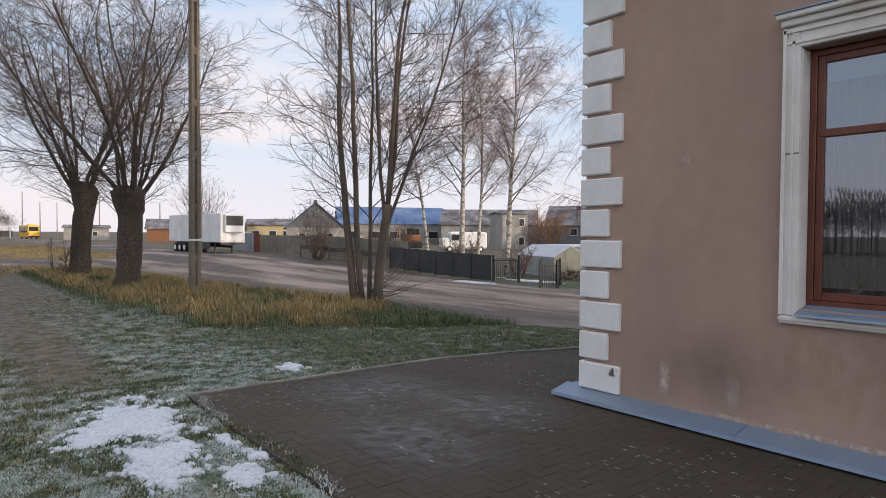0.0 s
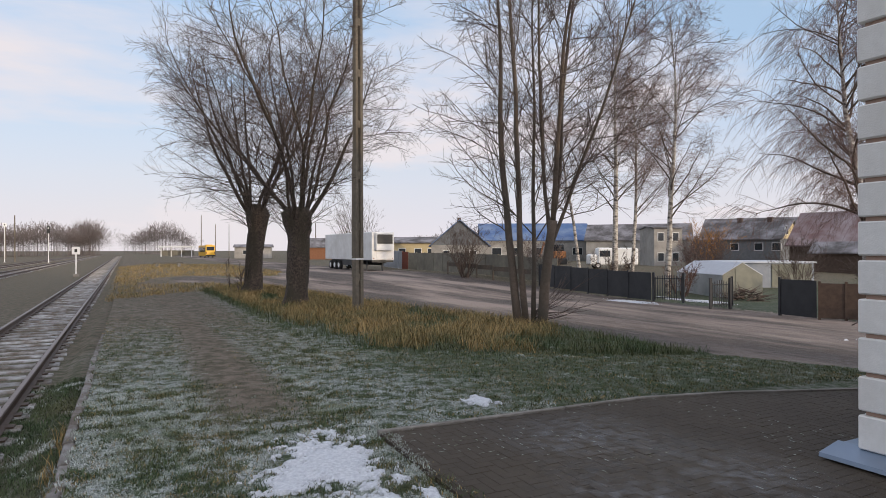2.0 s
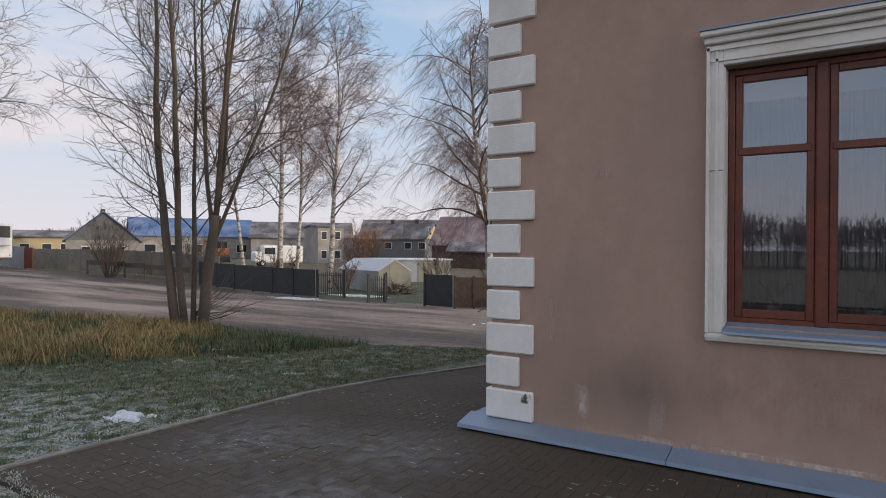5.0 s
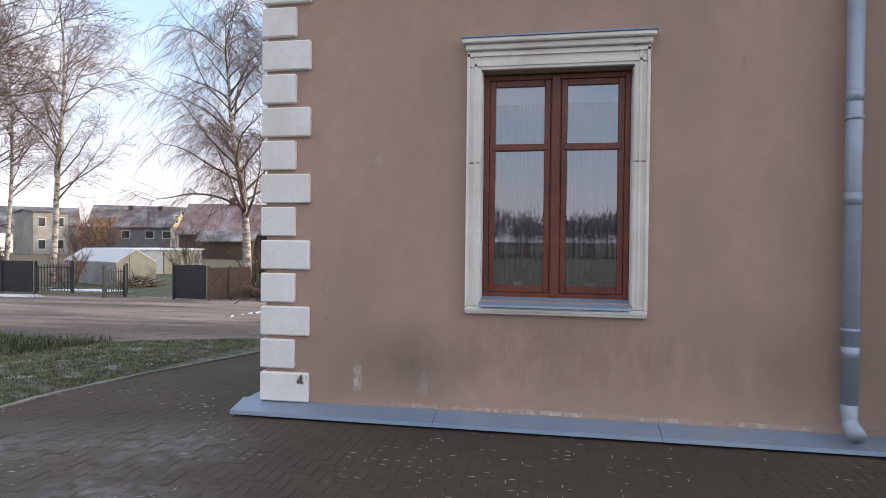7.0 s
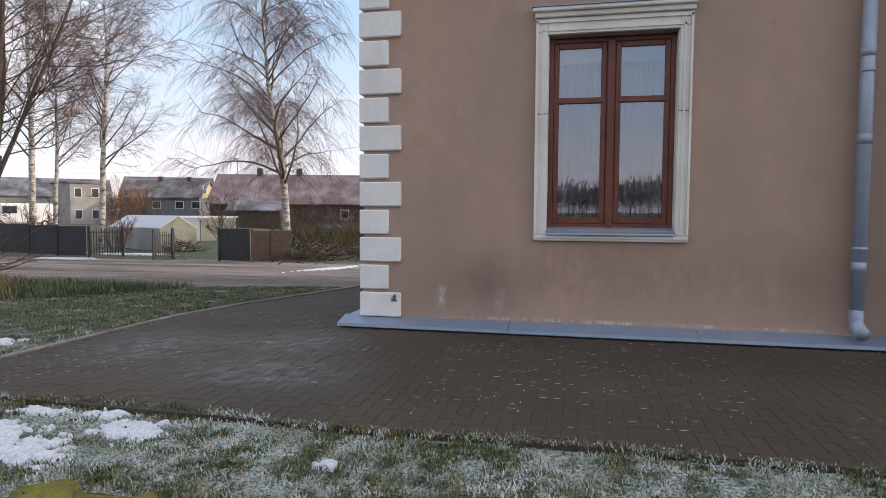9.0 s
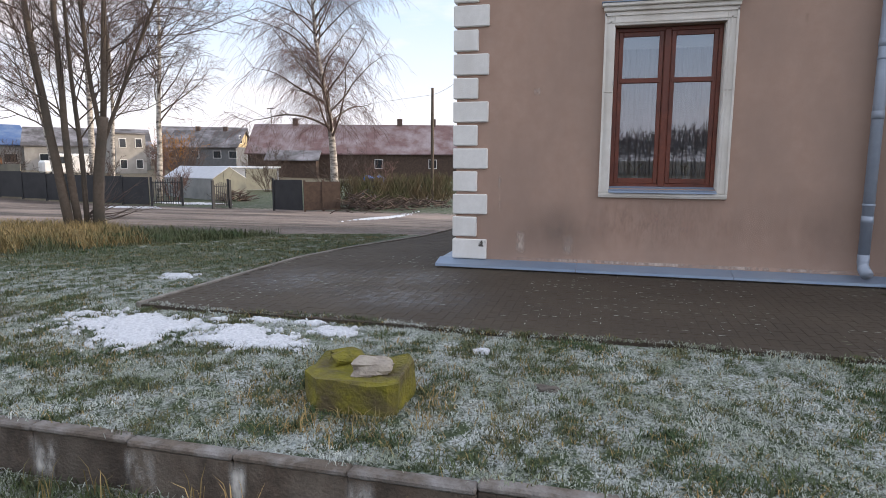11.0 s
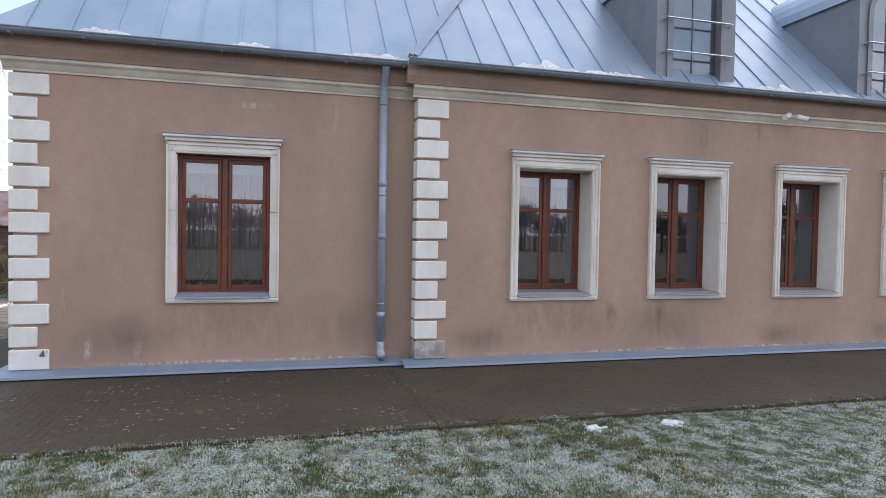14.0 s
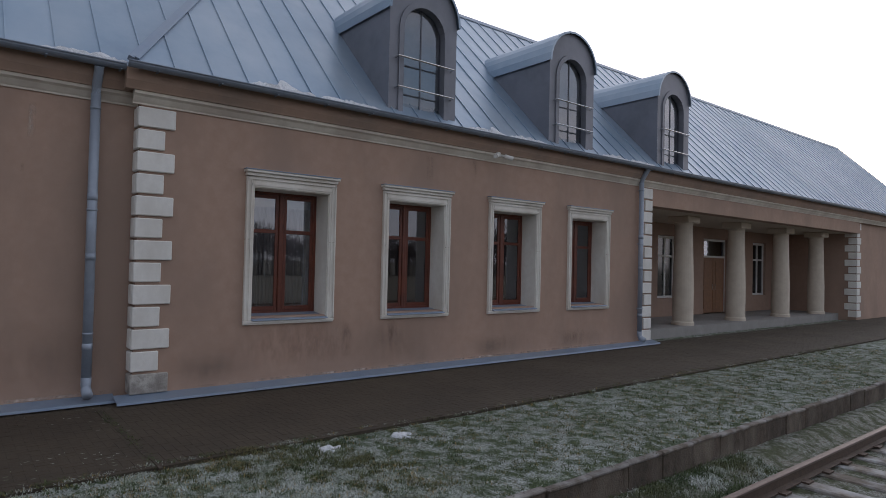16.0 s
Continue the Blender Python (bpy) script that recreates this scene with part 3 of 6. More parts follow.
# cornice in two bands, following the step in the wall
CREAM_BAND = ((0.0, 4.345), (-0.022, 4.345), (-0.022, 4.37), (-0.04, 4.395), (-0.075, 4.455), (-0.11, 4.485), (-0.11, 4.53), (0.0, 4.53))
BROWN_BAND = ((0.0, 4.532), (-0.13, 4.532), (-0.14, 4.56), (-0.165, 4.61), (-0.185, 4.65), (-0.185, 4.88), (0.0, 4.88))
for nm, prof, mat, lab in (("cornice_lower", CREAM_BAND, CORNICE_CREAM, "cream moulded cornice band"), ("cornice_upper", BROWN_BAND, CORNICE, "brown moulded cornice under the gutter")):
    bm = bmesh.new()
    sweep_y(bm, [(W1 + x, z) for x, z in prof], 0.28 if nm == "cornice_upper" else 0.12, Y_END + 0.002)
    sweep_y(bm, [(W2 + x, z) for x, z in prof], Y_END + (0.24 if nm == "cornice_upper" else 0.12), Y_P4)
    tagged(part(nm, bm, mat), lab, "cornice", kind="structure")


def gutter(x, ya, yb):
    th = thing("gutter", "dark metal half-round roof gutter", "gutter", group="roof gutters")
    bm = bmesh.new()
    k = 8
    prof = [(x + 0.075 * math.cos(math.pi + math.pi * i / k), 4.85 + 0.075 * math.sin(math.pi + math.pi * i / k)) for i in range(k + 1)]
    prof += [(x + 0.066 * math.cos(-math.pi * i / k), 4.85 + 0.066 * math.sin(-math.pi * i / k)) for i in range(k + 1)]
    sweep_y(bm, prof, ya, yb)
    part("trough", bm, GUTTER, th, smooth=False)
    bead = bmesh.new()
    tube(bead, [(x - 0.078, ya, 4.855), (x - 0.078, yb, 4.855)], 0.012, 6)
    part("bead", bead, GUTTER, th)
    y = ya - 0.4
    while y > yb:
        part("bracket", box(x - 0.083, x + 0.08, y - 0.012, y + 0.012, 4.765, 4.78), GUTTER, th)
        y -= 0.9
    return th


gutter(W1 - 0.34, 0.30, Y_END + 0.16)
gutter(W2 - 0.34, Y_END + 0.27, Y_P4)

# zinc apron along the foot of the wall
for nm, x, ya, yb in (("plinth_flashing_1", W1, 0.25, Y_END + 0.2), ("plinth_flashing_2", W2, Y_END + 0.24, Y_P2 - 0.2)):
    y = ya
    th = thing(nm, "blue-grey zinc apron at the foot of the wall", "flashing", kind="structure")
    while y > yb:
        e = max(yb, y - 2.0)
        part("sheet", sweep_y(bmesh.new(), ((x + 0.03, 0.12), (x - 0.245, 0.058), (x - 0.252, 0.022), (x - 0.242, 0.020), (x - 0.238, 0.048), (x + 0.03, 0.095)), y, e + 0.006), ZINC, th)
        y = e
    part("mortar", box(x - 0.17, x, yb + 0.03, ya - 0.05, -0.02, 0.055), DARKSTONE, th)
th = thing("plinth_flashing_3", "blue-grey zinc apron at the foot of the end wall", "flashing", kind="structure")
part("sheet", prism(bmesh.new(), ((W1 - 0.0, 0.0), (W1 - 0.0, 0.25), (BACK, 0.25), (BACK, 0.0)), 0.045, 0.095), ZINC, th)


def quoins(x, y, sign, name_label, wide=0.46, narrow=0.31, ret=0.4, bare=False):
    """Alternating long and short blocks up a corner; sign: the way along y into the wall."""
    th = thing("quoin_stack", name_label, "quoins", group="corner quoins")
    for i in range(13):
        z0 = 0.115 + i * 0.3262
        w = wide if i % 2 == 0 else narrow
        w2 = narrow if i % 2 == 0 else wide
        ya, yb = y - sign * 0.045, y + sign * w
        bm = bmesh.new()
        bx(bm, x - 0.045, x + 0.03, min(ya, yb), max(ya, yb), z0, z0 + 0.287, bevel=0.012)
        if ret:
            yc, yd = y - sign * 0.046, y + sign * 0.03
            bx(bm, x + 0.031, x + min(w2, ret), min(yc, yd), max(yc, yd), z0, z0 + 0.287, bevel=0.012)
        if bare and i == 0:
            part("quoin_block", bm, BARE, th, "unpainted weathered grey block")
        else:
            part("quoin_block", bm, QUOIN, th)
    return th


quoins(W1, 0.0, -1, "white painted quoin blocks up the building's corner", ret=0.6)
quoins(W2, Y_END, -1, "white painted quoin blocks at the step in the wall", wide=0.48, narrow=0.335, ret=0.23, bare=True)
quoins(W2, Y_P2, 1, "white painted quoin blocks beside the porch", ret=0.5)
quoins(-0.1, Y_P3, -1, "white painted quoin blocks on the far pavilion", ret=0.5)

stain("chipped_paint", MOULD_DARK, W1 - 0.0475, -0.33, -0.46, 0.29, 0.40, "chipped paint on the lowest quoin block", "chipped paint", 0.2)

# ---- windows ----
def window(name, deep):
    """A casement with stone surround, at the origin of a wall that faces -x."""
    th = thing(name, "red-brown wooden casement window in a cream moulded surround", "window", kind="structure")
    hw, z0, z1 = OPEN_HW, OPEN_Z0, OPEN_Z1
    o = 0.815
    sides = bmesh.new()
    for s in (-1, 1):
        a, b = sorted((s * hw, s * o))
        bx(sides, -0.045, 0.02, a, b, 1.115, 2.437, bevel=0.006)
        bx(sides, -0.045, 0.02, a, b, 2.443, 3.47, bevel=0.006)
        a, b = sorted((s * (hw + 0.04), s * (hw + 0.06)))
        bx(sides, -0.058, -0.045, a, b, 1.12, 3.44)
        a, b = sorted((s * (o - 0.028), s * o))
        bx(sides, -0.066, -0.046, a, b, 1.115, 3.46, bevel=0.004)
    part("surround", sides, CREAM, th)
    head = bmesh.new()
    bx(head, -0.047, 0.02, -hw - 0.001, hw + 0.001, z1, 3.472, bevel=0.004)
    bx(head, -0.058, -0.047, -o + 0.03, o - 0.03, 3.33, 3.352)
    bx(head, -0.066, -0.047, -o, o, 3.42, 3.446)
    bx(head, -0.085, 0.02, -0.83, 0.83, 3.475, 3.53, bevel=0.008)
    bx(head, -0.125, 0.02, -0.855, 0.855, 3.53, 3.575, bevel=0.01)
    part("head_moulding", head, CREAM, th)
    part("head_flashing", box(-0.135, 0.02, -0.862, 0.862, 3.576, 3.588), ZINC, th)
    lip = bmesh.new()
    bx(lip, -0.05, 0.02, -o, o, 1.045, 1.113, bevel=0.008)
    bx(lip, -0.066, -0.05, -o, o, 1.075, 1.098)
    part("apron", lip, CREAM, th)
    part("window_sill", sweep_y(bmesh.new(), ((deep, 1.195), (-0.09, 1.135), (-0.095, 1.115), (-0.085, 1.115), (deep, 1.17)), -hw + 0.004, hw - 0.004), ZINC, th, "blue-grey zinc sill")
    if deep > 0.2:
        rev = bmesh.new()
        for s in (-1, 1):
            a, b = sorted((s * (hw - 0.012), s * (hw + 0.02)))
            bx(rev, -0.02, deep + 0.1, a, b, 1.16, z1 - 0.013)
        bx(rev, -0.02, deep + 0.1, -hw + 0.002, hw - 0.002, z1 - 0.012, z1 + 0.01)
        part("reveal", rev, CREAM, th)
    else:
        rev = bmesh.new()
        for s in (-1, 1):
            a, b = sorted((s * (hw - 0.01), s * (hw + 0.02)))
            bx(rev, -0.02, deep + 0.1, a, b, 1.16, z1 - 0.013)
        part("reveal", rev, CREAM, th)
    fr = bmesh.new()
    d0, d1 = deep, deep + 0.075
    for s in (-1, 1):
        a, b = sorted((s * (hw - 0.062), s * (hw - 0.012)))
        bx(fr, d0, d1, a, b, z0, z1, bevel=0.005)
    bx(fr, d0, d1, -hw + 0.05, hw - 0.05, z1 - 0.06, z1 - 0.012, bevel=0.005)
    bx(fr, d0, d1, -hw + 0.05, hw - 0.05, z0 + 0.02, z0 + 0.065, bevel=0.005)
    bx(fr, d0 - 0.012, d1, -0.045, 0.045, z0 + 0.02, z1 - 0.03, bevel=0.012)
    part("window_frame", fr, WOOD_RED, th)
    for s in (-1, 1):
        sash = bmesh.new()
        a, b = sorted((s * 0.047, s * (hw - 0.063)))
        za, zb = z0 + 0.066, z1 - 0.061
        x0, x1 = d0 + 0.012, d0 + 0.062
        bx(sash, x0, x1, a, a + 0.058, za, zb, bevel=0.006)
        bx(sash, x0, x1, b - 0.058, b, za, zb, bevel=0.006)
        bx(sash, x0, x1, a + 0.058, b - 0.058, zb - 0.06, zb, bevel=0.006)
        bx(sash, x0, x1, a + 0.058, b - 0.058, za, za + 0.07, bevel=0.006)
        bx(sash, x0 - 0.006, x1, a + 0.02, b - 0.02, 2.575, 2.64, bevel=0.008)
        so = part("sash", sash, WOOD_RED, th)
        for zc, zd in ((za + 0.072, 2.574), (2.641, zb - 0.062)):
            g = part("pane", box(d0 + 0.032, d0 + 0.038, a + 0.06, b - 0.06, zc, zd), GLASS, so, "reflecting window glass")
            g.visible_shadow = False
    return th


def curtain_set(y, x, xb, hw=0.60):
    """Net curtain in folds, and a short blind above it."""
    bm = bmesh.new()
    k = 90
    cols = []
    for i in range(k + 1):
        u = -hw + 2 * hw * i / k
        off = 0.028 * math.sin(i * 0.95) + 0.012 * math.sin(i * 2.3 + 1)
        cols.append([bm.verts.new((x + off * (0.4 + 0.6 * (1 - t)), y + u, 1.27 + 1.86 * t)) for t in (0, 0.5, 1)])
    for a, b in zip(cols, cols[1:]):
        for j in range(2):
            bm.faces.new((a[j], b[j], b[j + 1], a[j + 1]))
    bmesh.ops.solidify(bm, geom=bm.faces, thickness=0.002)
    tagged(part("net_curtain", bm, CURTAIN), "white net curtain hanging in folds behind the glass", "curtain", group="net curtains")
    tagged(part("roller_blind", box(xb, xb + 0.005, y - hw - 0.07, y + hw + 0.07, 3.03, 3.285), BLIND), "white roller blind drawn down a little", "blind", group="roller blinds")


win_shallow = window("window_1", 0.13)
win_shallow.matrix_world = pose(W1, WIN1_Y, 0)
curtain_set(WIN1_Y, W1 + 0.42, W1 + 0.225)
win_deep = window("window_2", 0.42)
win_deep.matrix_world = pose(W2, WIN_YS[0], 0)
curtain_set(WIN_YS[0], W2 + 0.72, W2 + 0.51)
for i, y in enumerate(WIN_YS[1:]):
    w = copy_thing(win_deep, pose(W2, y, 0))
    w.name = "window_%d" % (i + 3)
    curtain_set(y, W2 + 0.72, W2 + 0.51)
for y in (WIN1_Y + 0.34, WIN1_Y - 0.34):
    th = thing("flower_pot", "small pale flower pot with a sparse plant on the inner sill", "flower pot", (W1 + 0.30, y, 1.245), group="sill plants")
    bm = bmesh.new()
    tube(bm, [(0, 0, 0), (0, 0, 0.012), (0, 0, 0.02), (0, 0, 0.09)], [0.07, 0.07, 0.045, 0.06], 12)
    part("pot", bm, WHITE, th)
    bm = bmesh.new()
    rnd = random.Random(int(-y * 100))
    for i in range(7):
        a, l_ = rnd.uniform(0, 6.28), rnd.uniform(0.12, 0.24)
        tube(bm, [(0, 0, 0.08), (0.05 * math.cos(a), 0.05 * math.sin(a), 0.09 + l_ * 0.6), (0.12 * math.cos(a), 0.12 * math.sin(a), 0.07 + l_)], [0.006, 0.012, 0.002], 4)
    part("plant", bm, GREEN, th)
tagged(part("inner_sill", box(W1 + 0.21, W1 + 0.62, WIN1_Y - 0.7, WIN1_Y + 0.7, 1.21, 1.243), WHITE), "white inner window sill", "window sill", kind="structure")
for y in WIN_YS:
    tagged(part("inner_sill", box(W2 + 0.50, W2 + 0.9, y - 0.68, y + 0.68, 1.21, 1.243), WHITE), "white inner window sill", "window sill", kind="structure")

# ---- downpipes ----
def downpipe(x, y, z_top):
    th = thing("downpipe", "blue-grey metal rainwater downpipe fixed to the wall", "downpipe", group="downpipes")
    part("pipe", tube(bmesh.new(), [(x, y, z_top), (x, y, 0.36)], 0.065, 14), PIPE, th, smooth=True)
    for z in (0.78, 2.05, 2.9):
        part("socket", tube(bmesh.new(), [(x, y, z), (x, y, z + 0.10)], 0.069, 14), PIPE, th, smooth=True)
    part("shoe", tube(bmesh.new(), [(x, y, 0.40), (x, y, 0.30), (x - 0.03, y, 0.23), (x - 0.16, y, 0.17)], [0.067, 0.067, 0.068, 0.07], 14), PIPE, th, smooth=True)
    part("neck", tube(bmesh.new(), [(x, y, z_top - 0.02), (x - 0.02, y, z_top + 0.1), (x - 0.2, y, z_top + 0.36)], 0.063, 12), PIPE, th)
    for z in (1.0, 2.75, 4.2):
        part("clamp", tube(bmesh.new(), [(x, y, z), (x, y, z + 0.03)], 0.071, 14), PIPE, th, smooth=True)
        part("stay", box(x + 0.06, x + 0.14, y - 0.012, y + 0.012, z + 0.005, z + 0.025), PIPE, th)
    return th


downpipe(W1 - 0.12, -5.24, 4.42)
downpipe(W2 - 0.12, Y_P2 + 0.62, 4.42)

# ---- roof ----
RX0, RZ0, RSL, RIDGE = -0.54, 4.85, 1.0, 4.3


def roof_slope(name, x0, z0, ya, yb, clip, label):
    """Standing-seam pans that face -x; clip(y) gives how far up each reaches."""
    th = thing(name, label, "roof", kind="structure")
    y, w = ya, 0.56
    while y > yb + 0.01:
        e = max(yb, y - w)
        a, b = min(RIDGE, clip(y)), min(RIDGE, clip(e))
        if max(a, b) > x0 + 0.05:
            a, b = max(a, x0 + 0.02), max(b, x0 + 0.02)
            bm = bmesh.new()
            top = [(x0, y), (x0, e), (b, e), (a, y)]
            vs = [bm.verts.new((x, yy, z0 + (x - x0) * RSL)) for x, yy in top]
            lo = [bm.verts.new((x, yy, z0 + (x - x0) * RSL - 0.03)) for x, yy in top]
            bm.faces.new(vs)
            bm.faces.new(lo[::-1])
            for i in range(4):
                bm.faces.new((vs[i], lo[i], lo[(i + 1) % 4], vs[(i + 1) % 4]))
            k = 0.030
            s = [(x0, e, -0.0), (b, e, 0.0)]
            q = [bm.verts.new((x, yy + dy, z0 + (x - x0) * RSL + dz)) for x, yy, _ in s for dy, dz in ((-0.011, 0), (-0.011, k), (0.011, k), (0.011, 0))]
            for i in range(4):
                bm.faces.new((q[i], q[(i + 1) % 4], q[4 + (i + 1) % 4], q[4 + i]))
            bm.faces.new(q[:4])
            part("roof_pan", bm, ROOF, th)
        y = e
    return th


Y_VAL = -5.70
roof_slope("roof_main", RX0, RZ0, -5.64, Y_P4, lambda y: -0.44 + (Y_VAL - y) / 0.75, "blue-grey standing seam metal roof")
roof_slope("roof_pavilion", -0.34, RZ0 - 0.02, 0.32, -10.2, lambda y: -0.30 + (0.32 - y) / 0.9, "blue-grey standing seam metal roof of the end pavilion")
bm = bmesh.new()
pts = [(-0.34, 0.33, RZ0 - 0.02), (BACK + 0.8, 0.33, RZ0 - 0.02), (RIDGE, -4.0, RZ0 - 0.02 + (RIDGE + 0.34))]
low = [(x, y - 0.04, z - 0.06) for x, y, z in pts]
va, vb = [bm.verts.new(p) for p in pts], [bm.verts.new(p) for p in low]
bm.faces.new(va)
bm.faces.new(vb[::-1])
for i in range(3):
    bm.faces.new((va[i], vb[i], vb[(i + 1) % 3], va[(i + 1) % 3]))
tagged(part("roof_hip_end", bm, ROOF), "blue-grey metal hip end of the roof", "roof", kind="structure")
tagged(part("roof_rear", sweep_y(bmesh.new(), ((RIDGE, RZ0 + RIDGE - RX0), (BACK + 1.0, 4.7), (BACK + 1.0, 4.6), (RIDGE, RZ0 + RIDGE - RX0 - 0.12)), -4.2, Y_P4), ROOF), "metal rear roof slope", "roof", kind="structure")
tagged(part("roof_ridge", sweep_y(bmesh.new(), ((RIDGE - 0.14, RZ0 + RIDGE - RX0 - 0.11), (RIDGE, RZ0 + RIDGE - RX0 + 0.05), (RIDGE + 0.14, RZ0 + RIDGE - RX0 - 0.11), (RIDGE, RZ0 + RIDGE - RX0 - 0.02)), -4.2, Y_P4), ZINC), "folded metal ridge cap", "ridge", kind="structure")
bm = bmesh.new()
for i in range(2):
    tube(bm, [(-0.46, Y_VAL + 0.03 + i * 0.07, RZ0 + 0.08), (RIDGE, Y_VAL - 0.75 * (RIDGE + 0.44) + 0.03 + i * 0.07, RZ0 + RIDGE - RX0 + 0.03)], 0.055, 4)
tagged(part("roof_hip_flashing", bm, ZINC), "folded zinc strip along the hip of the roof", "flashing", kind="structure")


def dormer(y):
    """Barrel-roofed metal dormer with an arched window and two guard bars."""
    th = thing("dormer", "grey metal dormer with arched window and steel guard bars", "dormer", group="dormers in the roof")
    xf, hw, zs, r = -0.36, 0.82, 6.95, 0.82
    k = 14
    arc = [(r * math.cos(math.pi * i / k), zs + 0.98 * r * math.sin(math.pi * i / k)) for i in range(k + 1)]
    outline = [(hw, 4.92)] + arc + [(-hw, 4.92)]
    ik, ir, izs = 12, 0.50, 6.62
    inner = [(ir, 4.98)] + [(ir * math.cos(math.pi * i / ik), izs + ir * math.sin(math.pi * i / ik)) for i in range(ik + 1)] + [(-ir, 4.98)]
    bm = bmesh.new()
    vo = [bm.verts.new((xf, y + u, z)) for u, z in outline]
    vi = [bm.verts.new((xf, y + u, z)) for u, z in inner]
    eo = [bm.edges.new((vo[i], vo[i + 1])) for i in range(len(vo) - 1)]
    ei = [bm.edges.new((vi[i], vi[i + 1])) for i in range(len(vi) - 1)]
    cl = [bm.edges.new((vo[0], vi[0])), bm.edges.new((vo[-1], vi[-1]))]
    bmesh.ops.triangle_fill(bm, edges=eo + ei + cl, use_beauty=True)
    vb = [bm.verts.new((xf + 0.16, y + u, z)) for u, z in inner]
    for i in range(len(vi) - 1):
        bm.faces.new((vi[i], vi[i + 1], vb[i + 1], vb[i]))
    part("front", bm, DORMER, th)
    bm = bmesh.new()
    deep = 4.0
    fr = [bm.verts.new((xf + 0.002, y + u, z)) for u, z in outline]
    bk = [bm.verts.new((deep, y + u, z)) for u, z in outline]
    for i in range(len(fr) - 1):
        bm.faces.new((fr[i], fr[i + 1], bk[i + 1], bk[i]))
    part("cheek", bm, DORMER, th)
    bm = bmesh.new()
    big = [((r + 0.05) * math.cos(math.pi * i / k), zs - 0.02 + 0.98 * (r + 0.05) * math.sin(math.pi * i / k)) for i in range(k + 1)]
    small = [((r + 0.003) * math.cos(math.pi * i / k), zs - 0.02 + 0.98 * (r + 0.003) * math.sin(math.pi * i / k)) for i in range(k + 1)]
    loops = [[bm.verts.new((x, y + u, z)) for u, z in sh] for x, sh in ((xf - 0.07, small), (xf - 0.07, big), (deep, big))]
    for la, lb in zip(loops, loops[1:]):
        for i in range(k):
            bm.faces.new((la[i], la[i + 1], lb[i + 1], lb[i]))
    part("barrel_roof", bm, ROOF, th, "pale frosted metal barrel roof")
    trim = bmesh.new()
    ring_o = [(ir + 0.11, 4.95)] + [((ir + 0.11) * math.cos(math.pi * i / ik), izs + (ir + 0.11) * math.sin(math.pi * i / ik)) for i in range(ik + 1)] + [(-ir - 0.11, 4.95)]
    for i in range(len(inner) - 1):
        q = [inner[i], inner[i + 1], ring_o[i + 1], ring_o[i]]
        f = [trim.verts.new((xf - 0.03, y + u, z)) for u, z in q]
        trim.faces.new(f)
        b = [trim.verts.new((xf, y + u, z)) for u, z in q]
        trim.faces.new((f[2], f[3], b[3], b[2]))
        trim.faces.new((f[0], f[1], b[1], b[0]))
    part("arch_trim", trim, DORMER, th)
    g = bmesh.new()
    g.faces.new([g.verts.new((xf + 0.12, y + u, z)) for u, z in inner])
    gp = part("pane", g, GLASS, th, "pale reflecting arched glass")
    # added pale panel behind the pane, standing in for reflected sky
    cb = bmesh.new()
    cb.faces.new([cb.verts.new((xf + 0.20, y + u * 1.1, z + 0.02)) for u, z in inner])
    part("inner_curtain", cb, CURTAIN, th, "pale panel standing in for sky reflected in the glass")
    part("glazing_bar", box(xf + 0.10, xf + 0.117, y - 0.012, y + 0.012, 4.98, 7.1), DORMER, th)
    for z in (5.45, 6.03):
        rail = bmesh.new()
        tube(rail, [(xf, y - 0.68, z - 0.02), (xf - 0.10, y - 0.68, z), (xf - 0.11, y + 0.68, z), (xf, y + 0.68, z - 0.02)], 0.019, 8)
        part("guard_bar", rail, STEEL, th, "shiny steel guard bar")
    return th


for y in (-10.86, -15.36, -19.86):
    dormer(y)


def snow_ridge(ya, yb, x, seed, rx=RX0):
    """Crusted snow slid down to the gutter."""
    rnd = random.Random(seed)
    bm = bmesh.new()
    k = max(6, int(abs(yb - ya) / 0.05))
    rows = []
    for i in range(k + 1):
        u = i / k
        y = ya + (yb - ya) * u
        e = math.sin(math.pi * u) ** 0.5
        top = e * (0.02 + 0.10 * abs(noise.noise((y * 3.3, seed, 0))) + 0.05 * rnd.random())
        back = e * (0.06 + 0.30 * max(0.0, noise.noise((y * 2.7, seed, 5))) + 0.05 * rnd.random())
        rows.append([bm.verts.new((x - 0.03, y, RZ0 + 0.0)), bm.verts.new((x + 0.01, y, RZ0 + 0.03 + top)), bm.verts.new((x + back, y, RZ0 + (back + x - rx) * RSL + 0.035 * e)), bm.verts.new((x + back + 0.02, y, RZ0 + (back + x - rx) * RSL - 0.05))])
    for a, b in zip(rows, rows[1:]):
        for j in range(3):
            bm.faces.new((a[j], b[j], b[j + 1], a[j + 1]))
    tagged(part("roof_snow", bm, SNOW), "crusted white snow slid down against the gutter", "snow", group="snow along the eaves")


for i, (a, b) in enumerate(((-4.5, -5.62), (-2.9, -3.5), (-0.9, -1.6))):
    snow_ridge(a, b, -0.36, i + 3, -0.34)
for i, (a, b) in enumerate(((-7.2, -8.6), (-8.5, -9.9), (-11.75, -13.2), (-13.0, -14.4), (-16.3, -17.6), (-17.4, -18.9))):
    snow_ridge(a, b, -0.53, i + 11)

